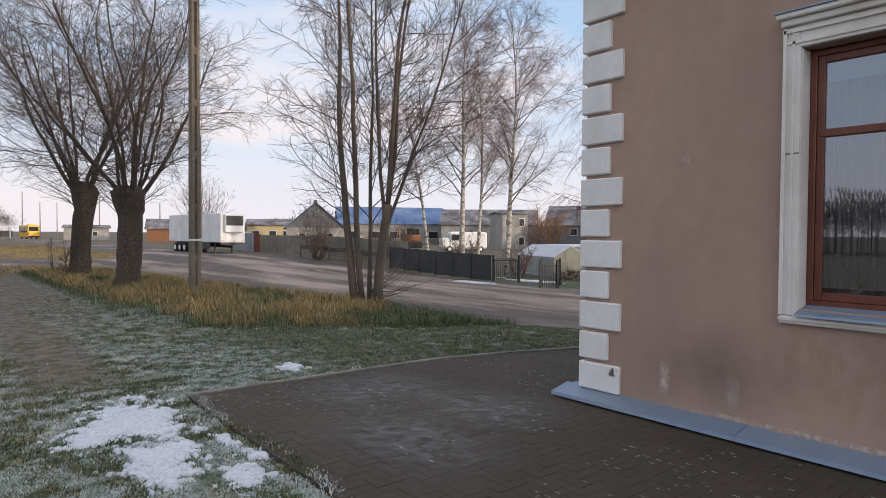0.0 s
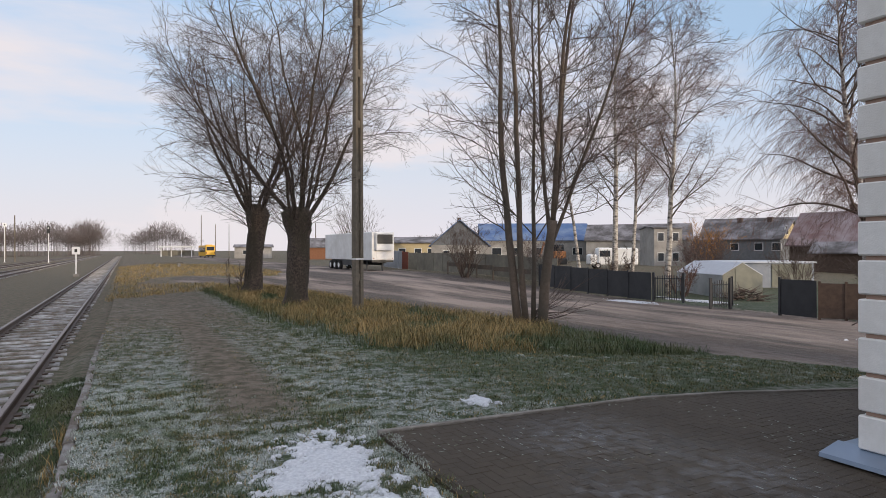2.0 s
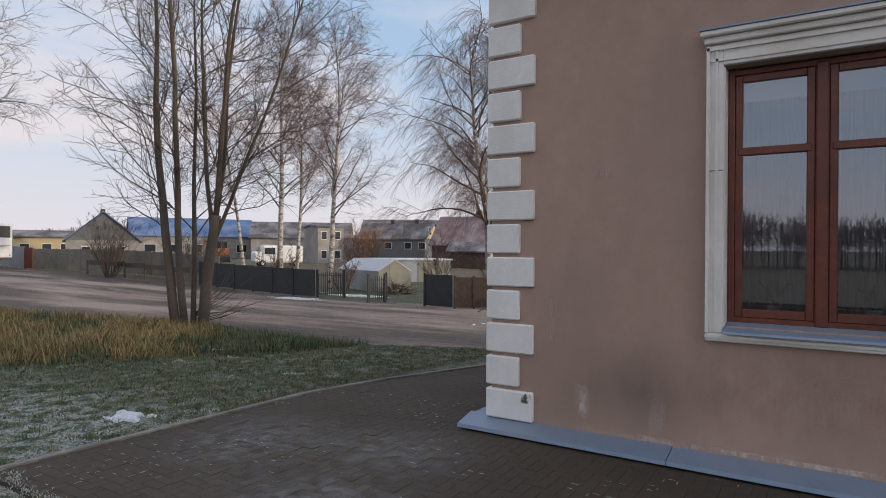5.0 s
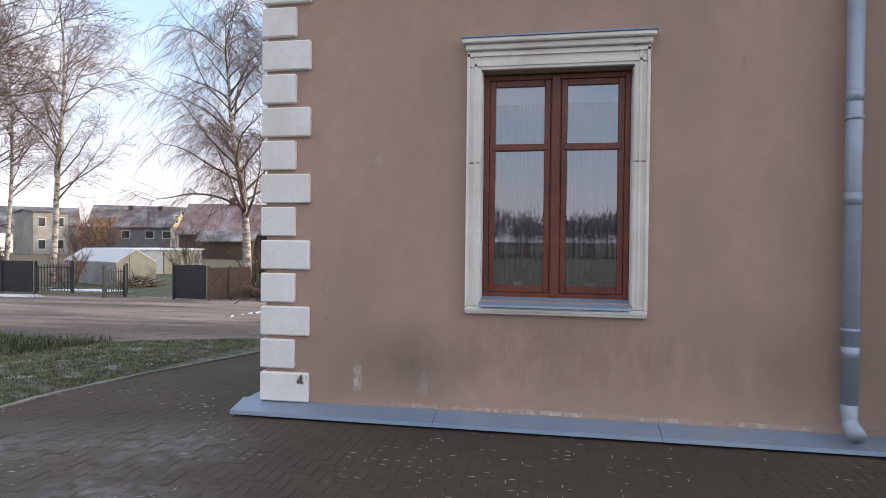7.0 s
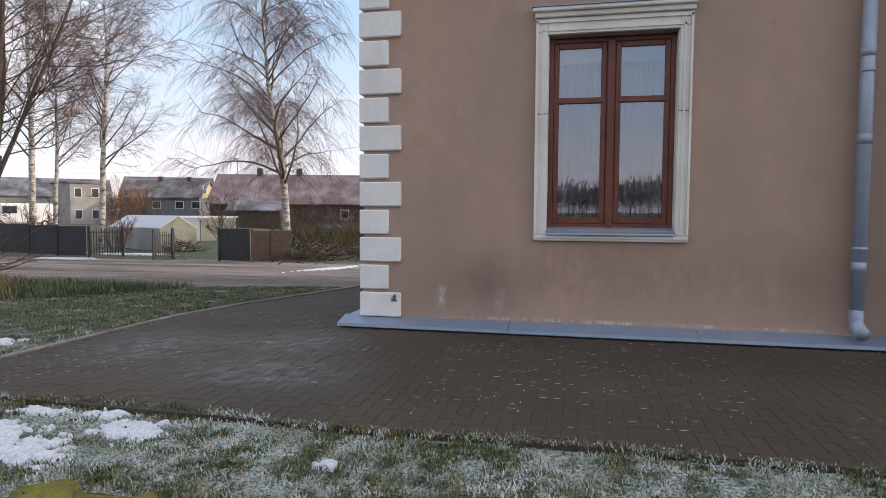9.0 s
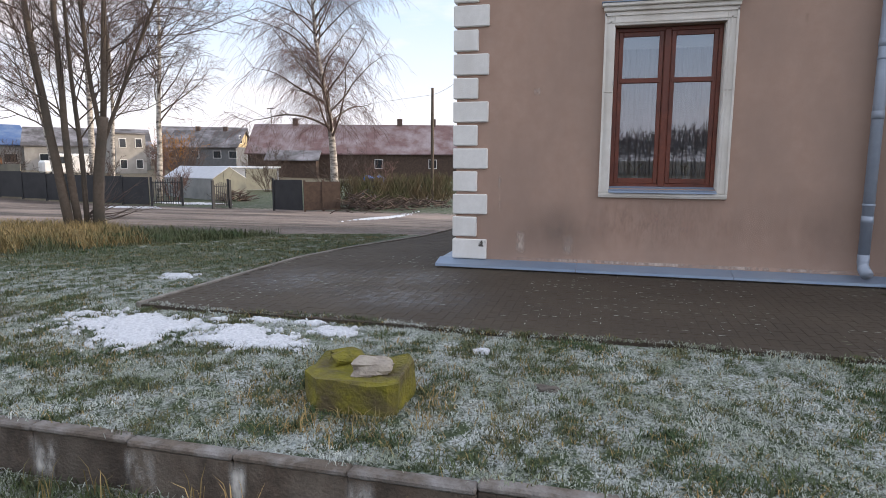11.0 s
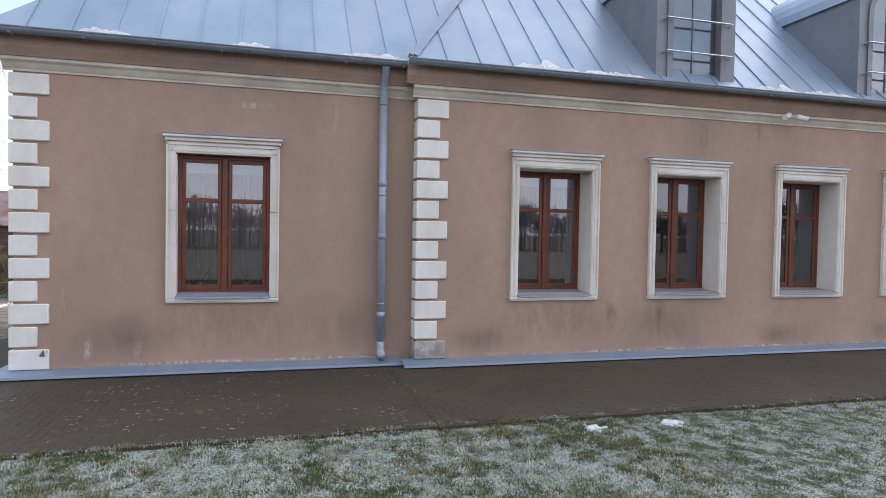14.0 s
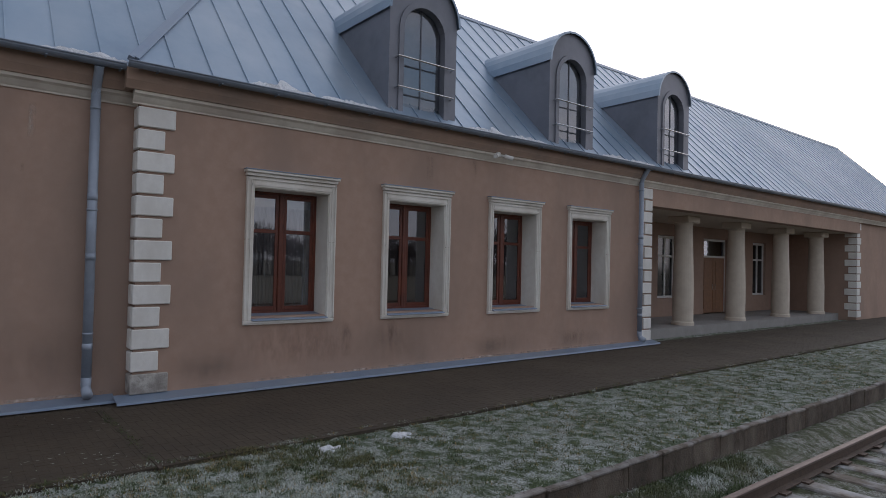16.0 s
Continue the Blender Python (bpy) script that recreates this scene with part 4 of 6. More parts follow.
# ---- porch, camera on the wall ----
for y in (-22.86, -26.5, -30.3, -33.9):
    th = thing("column", "pale round porch column", "column", (1.0, y, 0.25), group="porch columns")
    bm = bmesh.new()
    tube(bm, [(0, 0, 0.0), (0, 0, 0.10), (0, 0, 0.13), (0, 0, 1.2), (0, 0, 3.3), (0, 0, 3.38)], [0.36, 0.36, 0.33, 0.335, 0.28, 0.31], 28)
    part("shaft", bm, COLUMN, th, smooth=False)
    part("capital", box(-0.38, 0.38, -0.38, 0.38, 3.38, 3.61, bevel=0.03), COLUMN, th)
th = thing("door_1", "orange-brown wooden double door in the porch", "door", (REC + 0.12, -29.25, 0.25), kind="structure")
for s in (-1, 1):
    a, b = sorted((s * 0.01, s * 0.95))
    leaf = part("door_leaf", box(0, 0.06, a, b, 0.02, 2.35, bevel=0.01), DOORWOOD, th)
    for z0, z1 in ((0.18, 1.0), (1.15, 2.2)):
        part("door_panel", box(-0.02, -0.001, s * 0.48 - 0.28, s * 0.48 + 0.28, z0, z1, bevel=0.008), DOORWOOD, leaf)
    part("door_handle", tube(bmesh.new(), [(-0.05, s * 0.1, 1.0), (-0.05, s * 0.1, 1.25)], 0.015, 8), STEEL, leaf, "steel pull handle")
part("door_frame", bx(bx(bx(box(-0.02, 0.1, -1.0, 1.0, 3.06, 3.15), -0.02, 0.1, -1.0, -0.955, 0, 3.06), -0.02, 0.1, 0.955, 1.0, 0, 3.06), -0.02, 0.1, -0.955, 0.955, 2.36, 2.44), WHITE, th, "white door frame")
part("fanlight", box(0.03, 0.05, -0.955, 0.955, 2.44, 3.06), GLASS, th, "pale reflecting fanlight")
for y in (-33.3, -25.5, -21.75):
    th = thing("porch_window", "white-framed window in the porch", "window", (REC + 0.12, y, 0), group="porch windows", kind="structure")
    fr = bmesh.new()
    for s in (-1, 0, 1):
        bx(fr, -0.02, 0.06, s * 0.6 - 0.05, s * 0.6 + 0.05, 0.96, 3.39)
    bx(fr, -0.015, 0.055, -0.65, 0.65, 3.28, 3.388)
    bx(fr, -0.015, 0.055, -0.65, 0.65, 0.965, 1.05)
    bx(fr, -0.012, 0.052, -0.65, 0.65, 2.55, 2.63)
    part("window_frame", fr, WHITE, th)
    part("pane", box(0.02, 0.03, -0.6, 0.6, 1.0, 3.3), DARKGLASS, th)
th = thing("security_camera", "pair of small white security cameras under the cornice", "camera", (W2 - 0.14, -12.9, 4.50))
part("base", box(-0.04, 0.14, -0.05, 0.05, -0.05, 0.05, bevel=0.01), WHITE, th)
for s in (-1, 1):
    bm = bmesh.new()
    tube(bm, [(-0.03, 0.05 * s, -0.02), (-0.10, 0.12 * s, -0.04), (-0.20, 0.26 * s, -0.09)], [0.02, 0.05, 0.05], 10)
    part("camera_head", bm, WHITE, th)

# ---- platform edge ----
th = thing("platform_edge", "stained concrete kerb along the platform edge", "platform edge", kind="structure")
k_me = None
y, i = 15.13, 0
rnd = random.Random(4)
while y > -44:
    ln = 0.661
    dx, dz = rnd.uniform(-0.012, 0.012), rnd.uniform(-0.012, 0.01)
    fall = 0.25 * smooth01(9, KERB_N, y)
    if k_me is None:
        ob = part("kerb_block", box(-0.06, 0.09, -ln - 0.003, 0.0, -0.62, -0.042, bevel=0.006), KERB, th)
        cap = part("kerb_cap", box(-0.072, 0.02, -ln - 0.003, 0.0, -0.04, 0.0, bevel=0.012), KERB_TOP, th)
        k_me = (ob.data, cap.data)
    else:
        ob, cap = new("kerb_block", k_me[0]), new("kerb_cap", k_me[1])
        ob.parent = cap.parent = th
    ob.location = (KERB_X + dx, y, -0.012 + dz - fall)
    cap.location = (KERB_X + dx + rnd.uniform(-0.008, 0.008), y, -0.012 + dz - fall)
    y -= 0.667
    i += 1

# ---- railway ----
RAIL_PROF = ((-0.075, 0.0), (0.075, 0.0), (0.075, 0.012), (0.014, 0.03), (0.010, 0.115), (0.036, 0.13), (0.036, 0.155), (0.028, 0.165), (-0.028, 0.165), (-0.036, 0.155), (-0.036, 0.13), (-0.010, 0.115), (-0.014, 0.03), (-0.075, 0.012))


def track(xc, ya, yb, z, group, pieces):
    th = thing("railway_track", "rusty railway track on frosted sleepers", "railway track", (xc, 0, z), group=group)
    for s in (-1, 1):
        bm = bmesh.new()
        sweep_y(bm, [(s * 0.7525 + x, zz) for x, zz in RAIL_PROF], ya, yb)
        part("rail", bm, RAIL, th)
        part("rail_head", sweep_y(bmesh.new(), [(s * 0.7525 + x, zz) for x, zz in ((-0.0365, 0.135), (0.0365, 0.135), (0.0365, 0.156), (0.029, 0.1665), (-0.029, 0.1665), (-0.0365, 0.156))], ya, yb), RAIL_HEAD, th)
    r = random.Random(int(xc * 10))
    me = part("sleeper", box(-1.05, 1.0, -0.125, 0.125, -0.12, -0.004, bevel=0.018), SLEEPER, th)
    me.location = (0, ya + 0.3, 0)
    plate = part("rail_chair", box(-0.155, 0.155, -0.08, 0.08, -0.003, 0.018), RAIL, th)
    plate.location = (-0.755, ya + 0.3, 0)
    yy = ya + 0.92
    rest = bmesh.new()
    while yy < yb:
        if yy < pieces:
            for src, dx in ((me, r.uniform(-0.03, 0.03)), (plate, -0.755), (plate, 0.755)):
                o = new(src.name.split(".")[0], src.data)
                o.parent = th
                o.location = (dx, yy, r.uniform(-0.015, 0) if src is me else 0)
                o.rotation_euler = (0, 0, r.uniform(-0.012, 0.012) if src is me else 0)
        else:
            bx(rest, -1.05, 1.0, yy - 0.125, yy + 0.125, -0.12, -0.004)
        yy += 0.62
    if rest.verts:
        tagged(part("sleeper_row", rest, SLEEPER, th), kind="stuff")
    else:
        rest.free()
    return th


track(-7.69, -30, 260, -0.385, "railway tracks", 60)
track(-15.2, -60, 300, -0.36, "railway tracks", -60)
track(-19.9, -60, 300, -0.36, "railway tracks", -60)

# ---- stains on the walls ----
for x, ya, yb, z1 in ((W1, -0.45, -2.4, 1.0), (W1, -3.5, -5.8, 1.25), (W2, -6.2, -7.6, 0.7), (W2, -9.6, -11.2, 1.1), (W2, -12.0, -14.2, 0.6), (W2, -14.8, -17.0, 0.6)):
    stain("rising_damp", DAMP, x - 0.0025, ya, yb, 0.113, z1, "grey rising damp at the foot of the render", "rising damp", 0.45)
for ya, yb, z0, z1 in ((-6.45, -7.3, 0.115, 0.6), (-10.1, -10.6, 0.115, 1.1), (-10.5, -11.3, 0.115, 0.55), (-12.6, -13.4, 0.115, 0.5), (-15.3, -16.2, 0.115, 0.6)):
    stain("damp_stain", MOULD, W2 - 0.003, ya, yb, z0, z1, "dark damp stain on the brown render", "damp stains")
for y, z0, w_ in ((-11.15, 3.75, 0.22), (-12.35, 3.9, 0.16), (-10.35, 0.5, 0.3), (-9.35, 0.4, 0.2)):
    stain("run_off_stain", RUNOFF, W2 - 0.004, y + w_ / 2, y - w_ / 2, z0, min(4.39, z0 + 0.62), "dark run-off streak below the cornice", "run-off streaks", 0.3)
for y, z0, z1, w_ in ((-4.41, 3.22, 3.36, 0.05),):
    stain("run_off_stain", RUNOFF, W1 - 0.004, y + w_ / 2, y - w_ / 2, z0, z1, "dark run-off streak on the brown render", "run-off streaks", 0.3)
for y, z0, z1, w_ in ((-1.145, 2.42, 2.54, 0.13), (-0.64, 0.80, 1.42, 0.06), (-0.95, 0.2, 0.55, 0.16), (-1.62, 0.2, 0.5, 0.16), (-4.5, 3.7, 4.2, 0.1), (-3.2, 4.0, 4.15, 0.9)):
    stain("salt_bloom", SALT, W1 - 0.005, y + w_ / 2, y - w_ / 2, z0, z1, "pale bloom on the brown render", "pale blooms", 0.3)
stain("washed_render", ROSY, W1 - 0.002, -1.6, -4.2, 0.3, 1.1, "rosy washed render under the window", "washed render", 0.4)
stain("washed_render", ROSY, W2 - 0.002, -7.0, -9.8, 0.3, 1.1, "rosy washed render under the window", "washed render", 0.4)
for y, x, lab in ((-0.005, W1, "pale mortar line above the zinc apron"),):
    stain("mortar_line", SALT, W1 - 0.0055, -0.6, Y_END + 0.1, 0.115, 0.17, lab, "mortar lines", 0.2)
    stain("mortar_line", SALT, W2 - 0.0055, Y_END - 0.6, Y_P2 + 0.6, 0.115, 0.16, lab, "mortar lines", 0.2)
rnd = random.Random(21)
for i in range(22):
    y = 15.13 - 0.667 * (i + 12)
    if rnd.random() < 0.8:
        stain("lime_streak", LIME, KERB_X - 0.085, y + 0.02, y - rnd.uniform(0.10, 0.22), -0.33, -0.05, "white lime streak at a joint of the platform edge", "lime streaks", 0.3)


# ---- paving ----
PAVED = ((-3.38, -44.0), (0.0, -44.0), (0.0, 0.0), (4.9, 0.0), (4.8, 1.1), (3.2, 1.43), (1.2, 2.22), (0.0, 2.53), (-3.33, 2.68), (-3.38, 0.5))


def inside(poly, x, y):
    c = False
    for (xa, ya), (xb, yb) in zip(poly, poly[1:] + poly[:1]):
        if (ya > y) != (yb > y) and x < (xb - xa) * (y - ya) / (yb - ya) + xa:
            c = not c
    return c


def paved_edge(y):
    return -3.36 + 0.05 * math.sin(y * 0.7) + 0.04 * math.sin(y * 2.3 + 1)


pavement = thing("pavement", "wet brown block paving laid in herringbone", "pavement", kind="structure")
bed_pts = [(x, y) for x, y in PAVED]
part("bed", prism(bmesh.new(), bed_pts[:2] + bed_pts[2:], -0.40, -0.0035), JOINT, pavement)


def paver_mesh(lx, ly):
    bm = bmesh.new()
    b, t = 0.002, 0.0
    lo = [bm.verts.new((sx * lx / 2, sy * ly / 2, -0.05)) for sx, sy in ((-1, -1), (1, -1), (1, 1), (-1, 1))]
    mi = [bm.verts.new((sx * lx / 2, sy * ly / 2, -b)) for sx, sy in ((-1, -1), (1, -1), (1, 1), (-1, 1))]
    up = [bm.verts.new((sx * (lx / 2 - b), sy * (ly / 2 - b), t)) for sx, sy in ((-1, -1), (1, -1), (1, 1), (-1, 1))]
    bm.faces.new(up)
    for i in range(4):
        j = (i + 1) % 4
        bm.faces.new((mi[i], mi[j], up[j], up[i]))
        bm.faces.new((lo[i], lo[j], mi[j], mi[i]))
    return bm


LONG, SHORT, GAP = 0.2, 0.1, 0.0032
pav_a = part("paver", paver_mesh(LONG - GAP, SHORT - GAP), PAVER, pavement)
pav_b = part("paver", paver_mesh(SHORT - GAP, LONG - GAP), PAVER, pavement)
tmpl = {k: (np.array([v.co[:] for v in o.data.vertices]), [tuple(p.vertices) for p in o.data.polygons]) for k, o in (("a", pav_a), ("b", pav_b))}
r = random.Random(9)
pv, pf, singles = [], [], 0
first = {"a": pav_a, "b": pav_b}
base_n = 0
for j in range(-450, 40):
    for i in range(-90, 60):
        # herringbone: each cell pair steps by one along the diagonal
        k = (i - j) % 4
        if k == 0:
            cx, cy, kind_ = (i + 1.0) * SHORT, (j + 0.5) * SHORT, "a"
        elif k == 2:
            cx, cy, kind_ = (i + 0.5) * SHORT, (j + 1.0) * SHORT - SHORT, "b"
        else:
            continue
        if not inside(PAVED, cx, cy) or cx < paved_edge(cy) + 0.05 or (cx > -0.22 and cy < 0.1) or (cy < Y_END and cx > -0.45 and cy > Y_P2):
            continue
        z = (0.0 if cx < 4 else 0.0) + r.uniform(-0.001, 0.0015)
        if singles < 296 and -3.0 < cx < -2.0 and -3.2 < cy < 2.0:
            if first[kind_]:
                ob = first[kind_]
                first[kind_] = None
            else:
                ob = new("paver", pav_a.data if kind_ == "a" else pav_b.data)
                ob.parent = pavement
            ob.location = (cx, cy, z)
            ob.rotation_euler = (r.uniform(-0.006, 0.006), r.uniform(-0.006, 0.006), 0)
            singles += 1
            continue
        vs, fs = tmpl[kind_]
        pv.append(vs + np.array((cx, cy, z)) + vs[:, [1]] * np.array((0, 0, r.uniform(-0.008, 0.008))) + vs[:, [0]] * np.array((0, 0, r.uniform(-0.008, 0.008))))
        pf += [tuple(base_n + q for q in f) for f in fs]
        base_n += len(vs)
me = bpy.data.meshes.new("paver_field")
me.from_pydata(np.concatenate(pv).tolist(), [], pf)
me.materials.append(PAVER)
ob = new("paver_field", me)
ob.parent = pavement
tagged(ob, kind="stuff")
# concrete edging along the north end of the paving
edge_line = [(-3.34, 2.72), (0.0, 2.57), (1.2, 2.26), (3.2, 1.47), (4.8, 1.14)]
for (xa, ya), (xb, yb) in zip(edge_line, edge_line[1:]):
    d = Vector((xb - xa, yb - ya, 0))
    n_ = max(1, round(d.length / 1.0))
    for i in range(n_):
        o = part("edging_strip", box(0.004, d.length / n_ - 0.004, -0.03, 0.03, -0.15, 0.012, bevel=0.006), CONCRETE, pavement)
        p = Vector((xa, ya, 0)) + d * (i / n_)
        o.location = (p.x, p.y, 0.006)
        o.rotation_euler = (0, 0, math.atan2(d.y, d.x))

fv, ff = [], []
for _ in range(900):
    x, y = r.uniform(-3.2, 0.6), r.uniform(-5.5, 2.6)
    x, y = round(x / 0.1) * 0.1, round(y / 0.1) * 0.1
    if not inside(PAVED, x, y) or (x > -0.3 and y < 0.3) or noise.noise((x * 0.8, y * 0.8, 3)) < -0.05 or (x < paved_edge(y) + 0.1):
        continue
    lx, ly = (0.026, 0.003) if r.random() < 0.4 else (0.003, 0.026)
    x, y = (x + 0.05, y) if lx > ly else (x, y + 0.05)
    lx, ly = lx * r.uniform(0.5, 1.2), ly * r.uniform(0.5, 1.2)
    b0 = len(fv)
    fv += [(x - lx, y - ly, 0.004), (x + lx, y - ly, 0.004), (x + lx, y + ly, 0.004), (x - lx, y + ly, 0.004), (x - lx * 0.6, y, 0.006), (x + lx * 0.6, y, 0.006)]
    ff += [(b0, b0 + 1, b0 + 5, b0 + 4), (b0 + 2, b0 + 3, b0 + 4, b0 + 5), (b0, b0 + 4, b0 + 3), (b0 + 1, b0 + 2, b0 + 5)]
me = bpy.data.meshes.new("joint_frost")
me.from_pydata(fv, [], ff)
me.materials.append(FROST)
tagged(new("joint_frost", me), "grains of frost in the paving joints", "frost", kind="stuff")
for x0, x1, ya, yb in ((-2.6, -0.6, 2.6, 0.6), (-1.9, -0.4, 1.4, -0.6), (-3.0, -1.6, 1.2, -1.0)):
    stain("frost_film", FROSTFILM, x0, ya, yb, x1, 0.0065, "thin frost film on the paving", "frost films", 0.4, True)

# ---- grass ----
def blades(name, pts, h, lean, width, mat, label, seed, per=4, spread=0.03, droop=0.0):
    """Many grass blades in tufts at pts, one mesh."""
    rg = np.random.default_rng(seed)
    pts = np.repeat(np.asarray(pts, float), per, axis=0)
    m = len(pts)
    pts[:, :2] += rg.normal(0, spread, (m, 2))
    a = rg.uniform(0, 2 * np.pi, m)
    hh = h[0] + (h[1] - h[0]) * rg.random(m) ** 1.5
    ln = hh * rg.uniform(lean[0], lean[1], m)
    w = width * rg.uniform(0.6, 1.3, m)
    side = np.c_[-np.sin(a), np.cos(a), np.zeros(m)] * w[:, None]
    out = np.c_[np.cos(a), np.sin(a), np.zeros(m)]
    mid = pts + out * (ln * 0.38)[:, None] + np.c_[np.zeros((m, 2)), hh * 0.62]
    tip = pts + out * ln[:, None] + np.c_[np.zeros((m, 2)), hh * (1 - droop * rg.random(m))]
    v = np.stack([pts - side, pts + side, mid + side * 0.7, mid - side * 0.7, tip], 1).reshape(-1, 3)
    v[:, 2] -= 0.004
    b = np.arange(m) * 5
    loops = np.stack([b, b + 1, b + 2, b + 3, b + 3, b + 2, b + 4], 1).ravel()
    me = bpy.data.meshes.new(name)
    me.vertices.add(len(v))
    me.vertices.foreach_set("co", v.astype(np.float32).ravel())
    me.loops.add(len(loops))
    me.loops.foreach_set("vertex_index", loops.astype(np.int32))
    me.polygons.add(2 * m)
    starts = np.stack([np.arange(m) * 7, np.arange(m) * 7 + 4], 1).ravel()
    me.polygons.foreach_set("loop_start", starts.astype(np.int32))
    me.update(calc_edges=True)
    me.materials.append(mat)
    return tagged(new(name, me), label, "grass", kind="stuff")


def soil(x, y):
    return level(x, y) + 0.022 * noise.noise((x * 1.3, y * 1.3, 0)) + 0.012 * noise.noise((x * 4, y * 4, 3))


SNOW_SPOTS = ((-4.02, 2.22, 0.66, 0.46, 21), (-4.12, 0.93, 0.50, 0.27, 22), (-3.54, 1.08, 0.17, 0.07, 23), (-3.45, 0.62, 0.14, 0.07, 24), (-3.68, 0.24, 0.20, 0.17, 25), (-1.76, 3.42, 0.24, 0.14, 26), (-3.92, -1.15, 0.07, 0.06, 27), (-4.45, 1.75, 0.16, 0.20, 29), (-3.75, -7.10, 0.13, 0.09, 30), (-3.75, -8.12, 0.12, 0.09, 31), (-3.62, 1.55, 0.10, 0.06, 35))
rg = random.Random(12)
frosted, greens, tall, low_dry = [], [], [], []


def snowy(x, y):
    return any(((x - sx) / (sa * 0.8)) ** 2 + ((y - sy) / (sb * 0.8)) ** 2 < 1 for sy_, sx, sy, sb, sa in [(0, s[0], s[1], s[2], s[3]) for s in SNOW_SPOTS])


def sow(count, x0, x1, y0, y1, frost_share):
    for _ in range(count):
        x, y = rg.uniform(x0, x1), rg.uniform(y0, y1)
        if KERB_X - 0.09 < x < KERB_X + 0.015 + 0.03 * math.sin(9 * y) and y < KERB_N:
            continue
        if x > paved_edge(y) + 0.06 + 0.05 * noise.noise((0, y * 3, 5)) and inside(PAVED, x, y) or x > -0.2 and y < 0.2 or x > road_edge(y) - 0.2:
            continue
        if abs(x + 6.94) < 0.06 or abs(x + 8.44) < 0.06 or snowy(x, y):
            continue
        rd, fr, wn_ = zone(x, y)
        if rg.random() < wn_ * (0.98 if x > KERB_X else 0.6):
            continue
        cover = noise.noise((x * 1.1, y * 1.1, 7)) * 0.5 + noise.noise((x * 3.5, y * 3.5, 2)) * 0.5
        if cover < -0.32 and rg.random() < 0.7:
            continue
        f = fr * frost_share + 0.7 * (0.5 * noise.noise((x * 0.9, y * 0.9, 40)) + 1.2 * noise.noise((x * 2.9, y * 3.4, 41)) + 0.9 * noise.noise((x * 9, y * 9, 42)))
        (frosted if rg.gauss(0.48, 0.07) < f else greens).append((x, y, max(soil(x, y), -0.004 if KERB_X - 0.05 < x < KERB_X + 0.06 or (x > paved_edge(y) - 0.02 and y < 2.7) else -9)))


sow(46000, -6.0, -3.2, -7.5, 6.0, 0.70)
sow(12000, -6.0, -3.2, -24.0, -7.5, 0.62)
sow(17000, -6.0, -2.0, 6.0, 16.0, 0.72)
sow(20000, -3.2, 6.2, 2.7, 8.5, 0.55)
straw = greens[::5] + frosted[::14]
lush_f, lush_g = [], []
keep = (frosted, greens)
frosted, greens = lush_f, lush_g
sow(30000, -6.9, -6.0, -12.0, 9.0, 0.78)
frosted, greens = keep
sow(5000, -9.6, -6.9, -9.0, 9.0, 0.55)
sow(4000, -6.0, -1.0, 16.0, 34.0, 0.4)
far_dry = [(x, y, level(x, y)) for x, y in [(rg.uniform(-6.2, 7.0), 26 + 60 * rg.random() ** 1.3) for _ in range(7000)] if zone(x, y)[0] < 0.3 and math.hypot((x + 1.5) / 2.6, (y - 38.5) / 4.5) > 1.2]
blades("far_dry_grass", far_dry, (0.08, 0.26), (0.4, 1.3), 0.009, DRY, "rough straw-coloured grass beyond the puddle", 9, per=5, spread=0.12, droop=0.5)
blades("frosted_grass", frosted, (0.010, 0.032), (0.4, 1.3), 0.0036, FROST, "short grass blades white with frost", 1, per=5, spread=0.025, droop=0.5)
blades("short_grass", greens, (0.014, 0.060), (0.4, 1.5), 0.0034, GREEN, "short dull green winter grass", 2, per=4, spread=0.025, droop=0.4)
blades("short_straw", straw, (0.012, 0.05), (0.5, 1.7), 0.0032, DRY, "short withered straw-brown grass", 10, per=4, spread=0.03, droop=0.5)
blades("trackside_frosted_grass", lush_f, (0.02, 0.07), (0.4, 1.4), 0.0035, FROST, "longer frosted grass along the foot of the platform", 7, per=4, spread=0.03, droop=0.6)
blades("trackside_grass", lush_g, (0.02, 0.08), (0.4, 1.3), 0.0035, GREEN, "longer green grass along the foot of the platform", 8, per=4, spread=0.03, droop=0.6)
for _ in range(12000):
    y = rg.uniform(5.6, 31)
    a, b = strip_left(y), road_edge(y)
    if b - a < 0.3:
        continue
    x = rg.uniform(a, b)
    e = min(x - a, b - x)
    if e < 0.5 and rg.random() > e / 0.5 + 0.15:
        continue
    if noise.noise((x * 0.7, y * 0.5, 9)) > -0.15 and e > 0.55 and not (y < 8.2 and x > 1.2):
        tall.append((x, y, soil(x, y)))
    else:
        low_dry.append((x, y, soil(x, y)))
blades("tall_dry_grass", tall, (0.10, 0.38), (0.4, 1.4), 0.005, DRY, "tall straw-yellow dry grass", 3, per=7, spread=0.07, droop=0.45)
blades("rank_grass", low_dry + tall[::2], (0.06, 0.24), (0.4, 1.2), 0.005, GREEN, "rank green grass among the dry stalks", 4, per=5, spread=0.07, droop=0.4)
tuft_pts = [(rg.gauss(-5.2, 0.42), rg.gauss(-0.58, 0.42)) for _ in range(260)]
tuft_pts = [(x, y, soil(x, y)) for x, y in tuft_pts if math.hypot((x + 5.1) / 0.36, (y + 0.57) / 0.42) > 0.95 and x > KERB_X + 0.15]
blades("dry_tuft", tuft_pts, (0.03, 0.10), (0.6, 1.6), 0.0035, DRY, "dry grass tufts round the mossy block", 5, per=5, spread=0.03, droop=0.5)
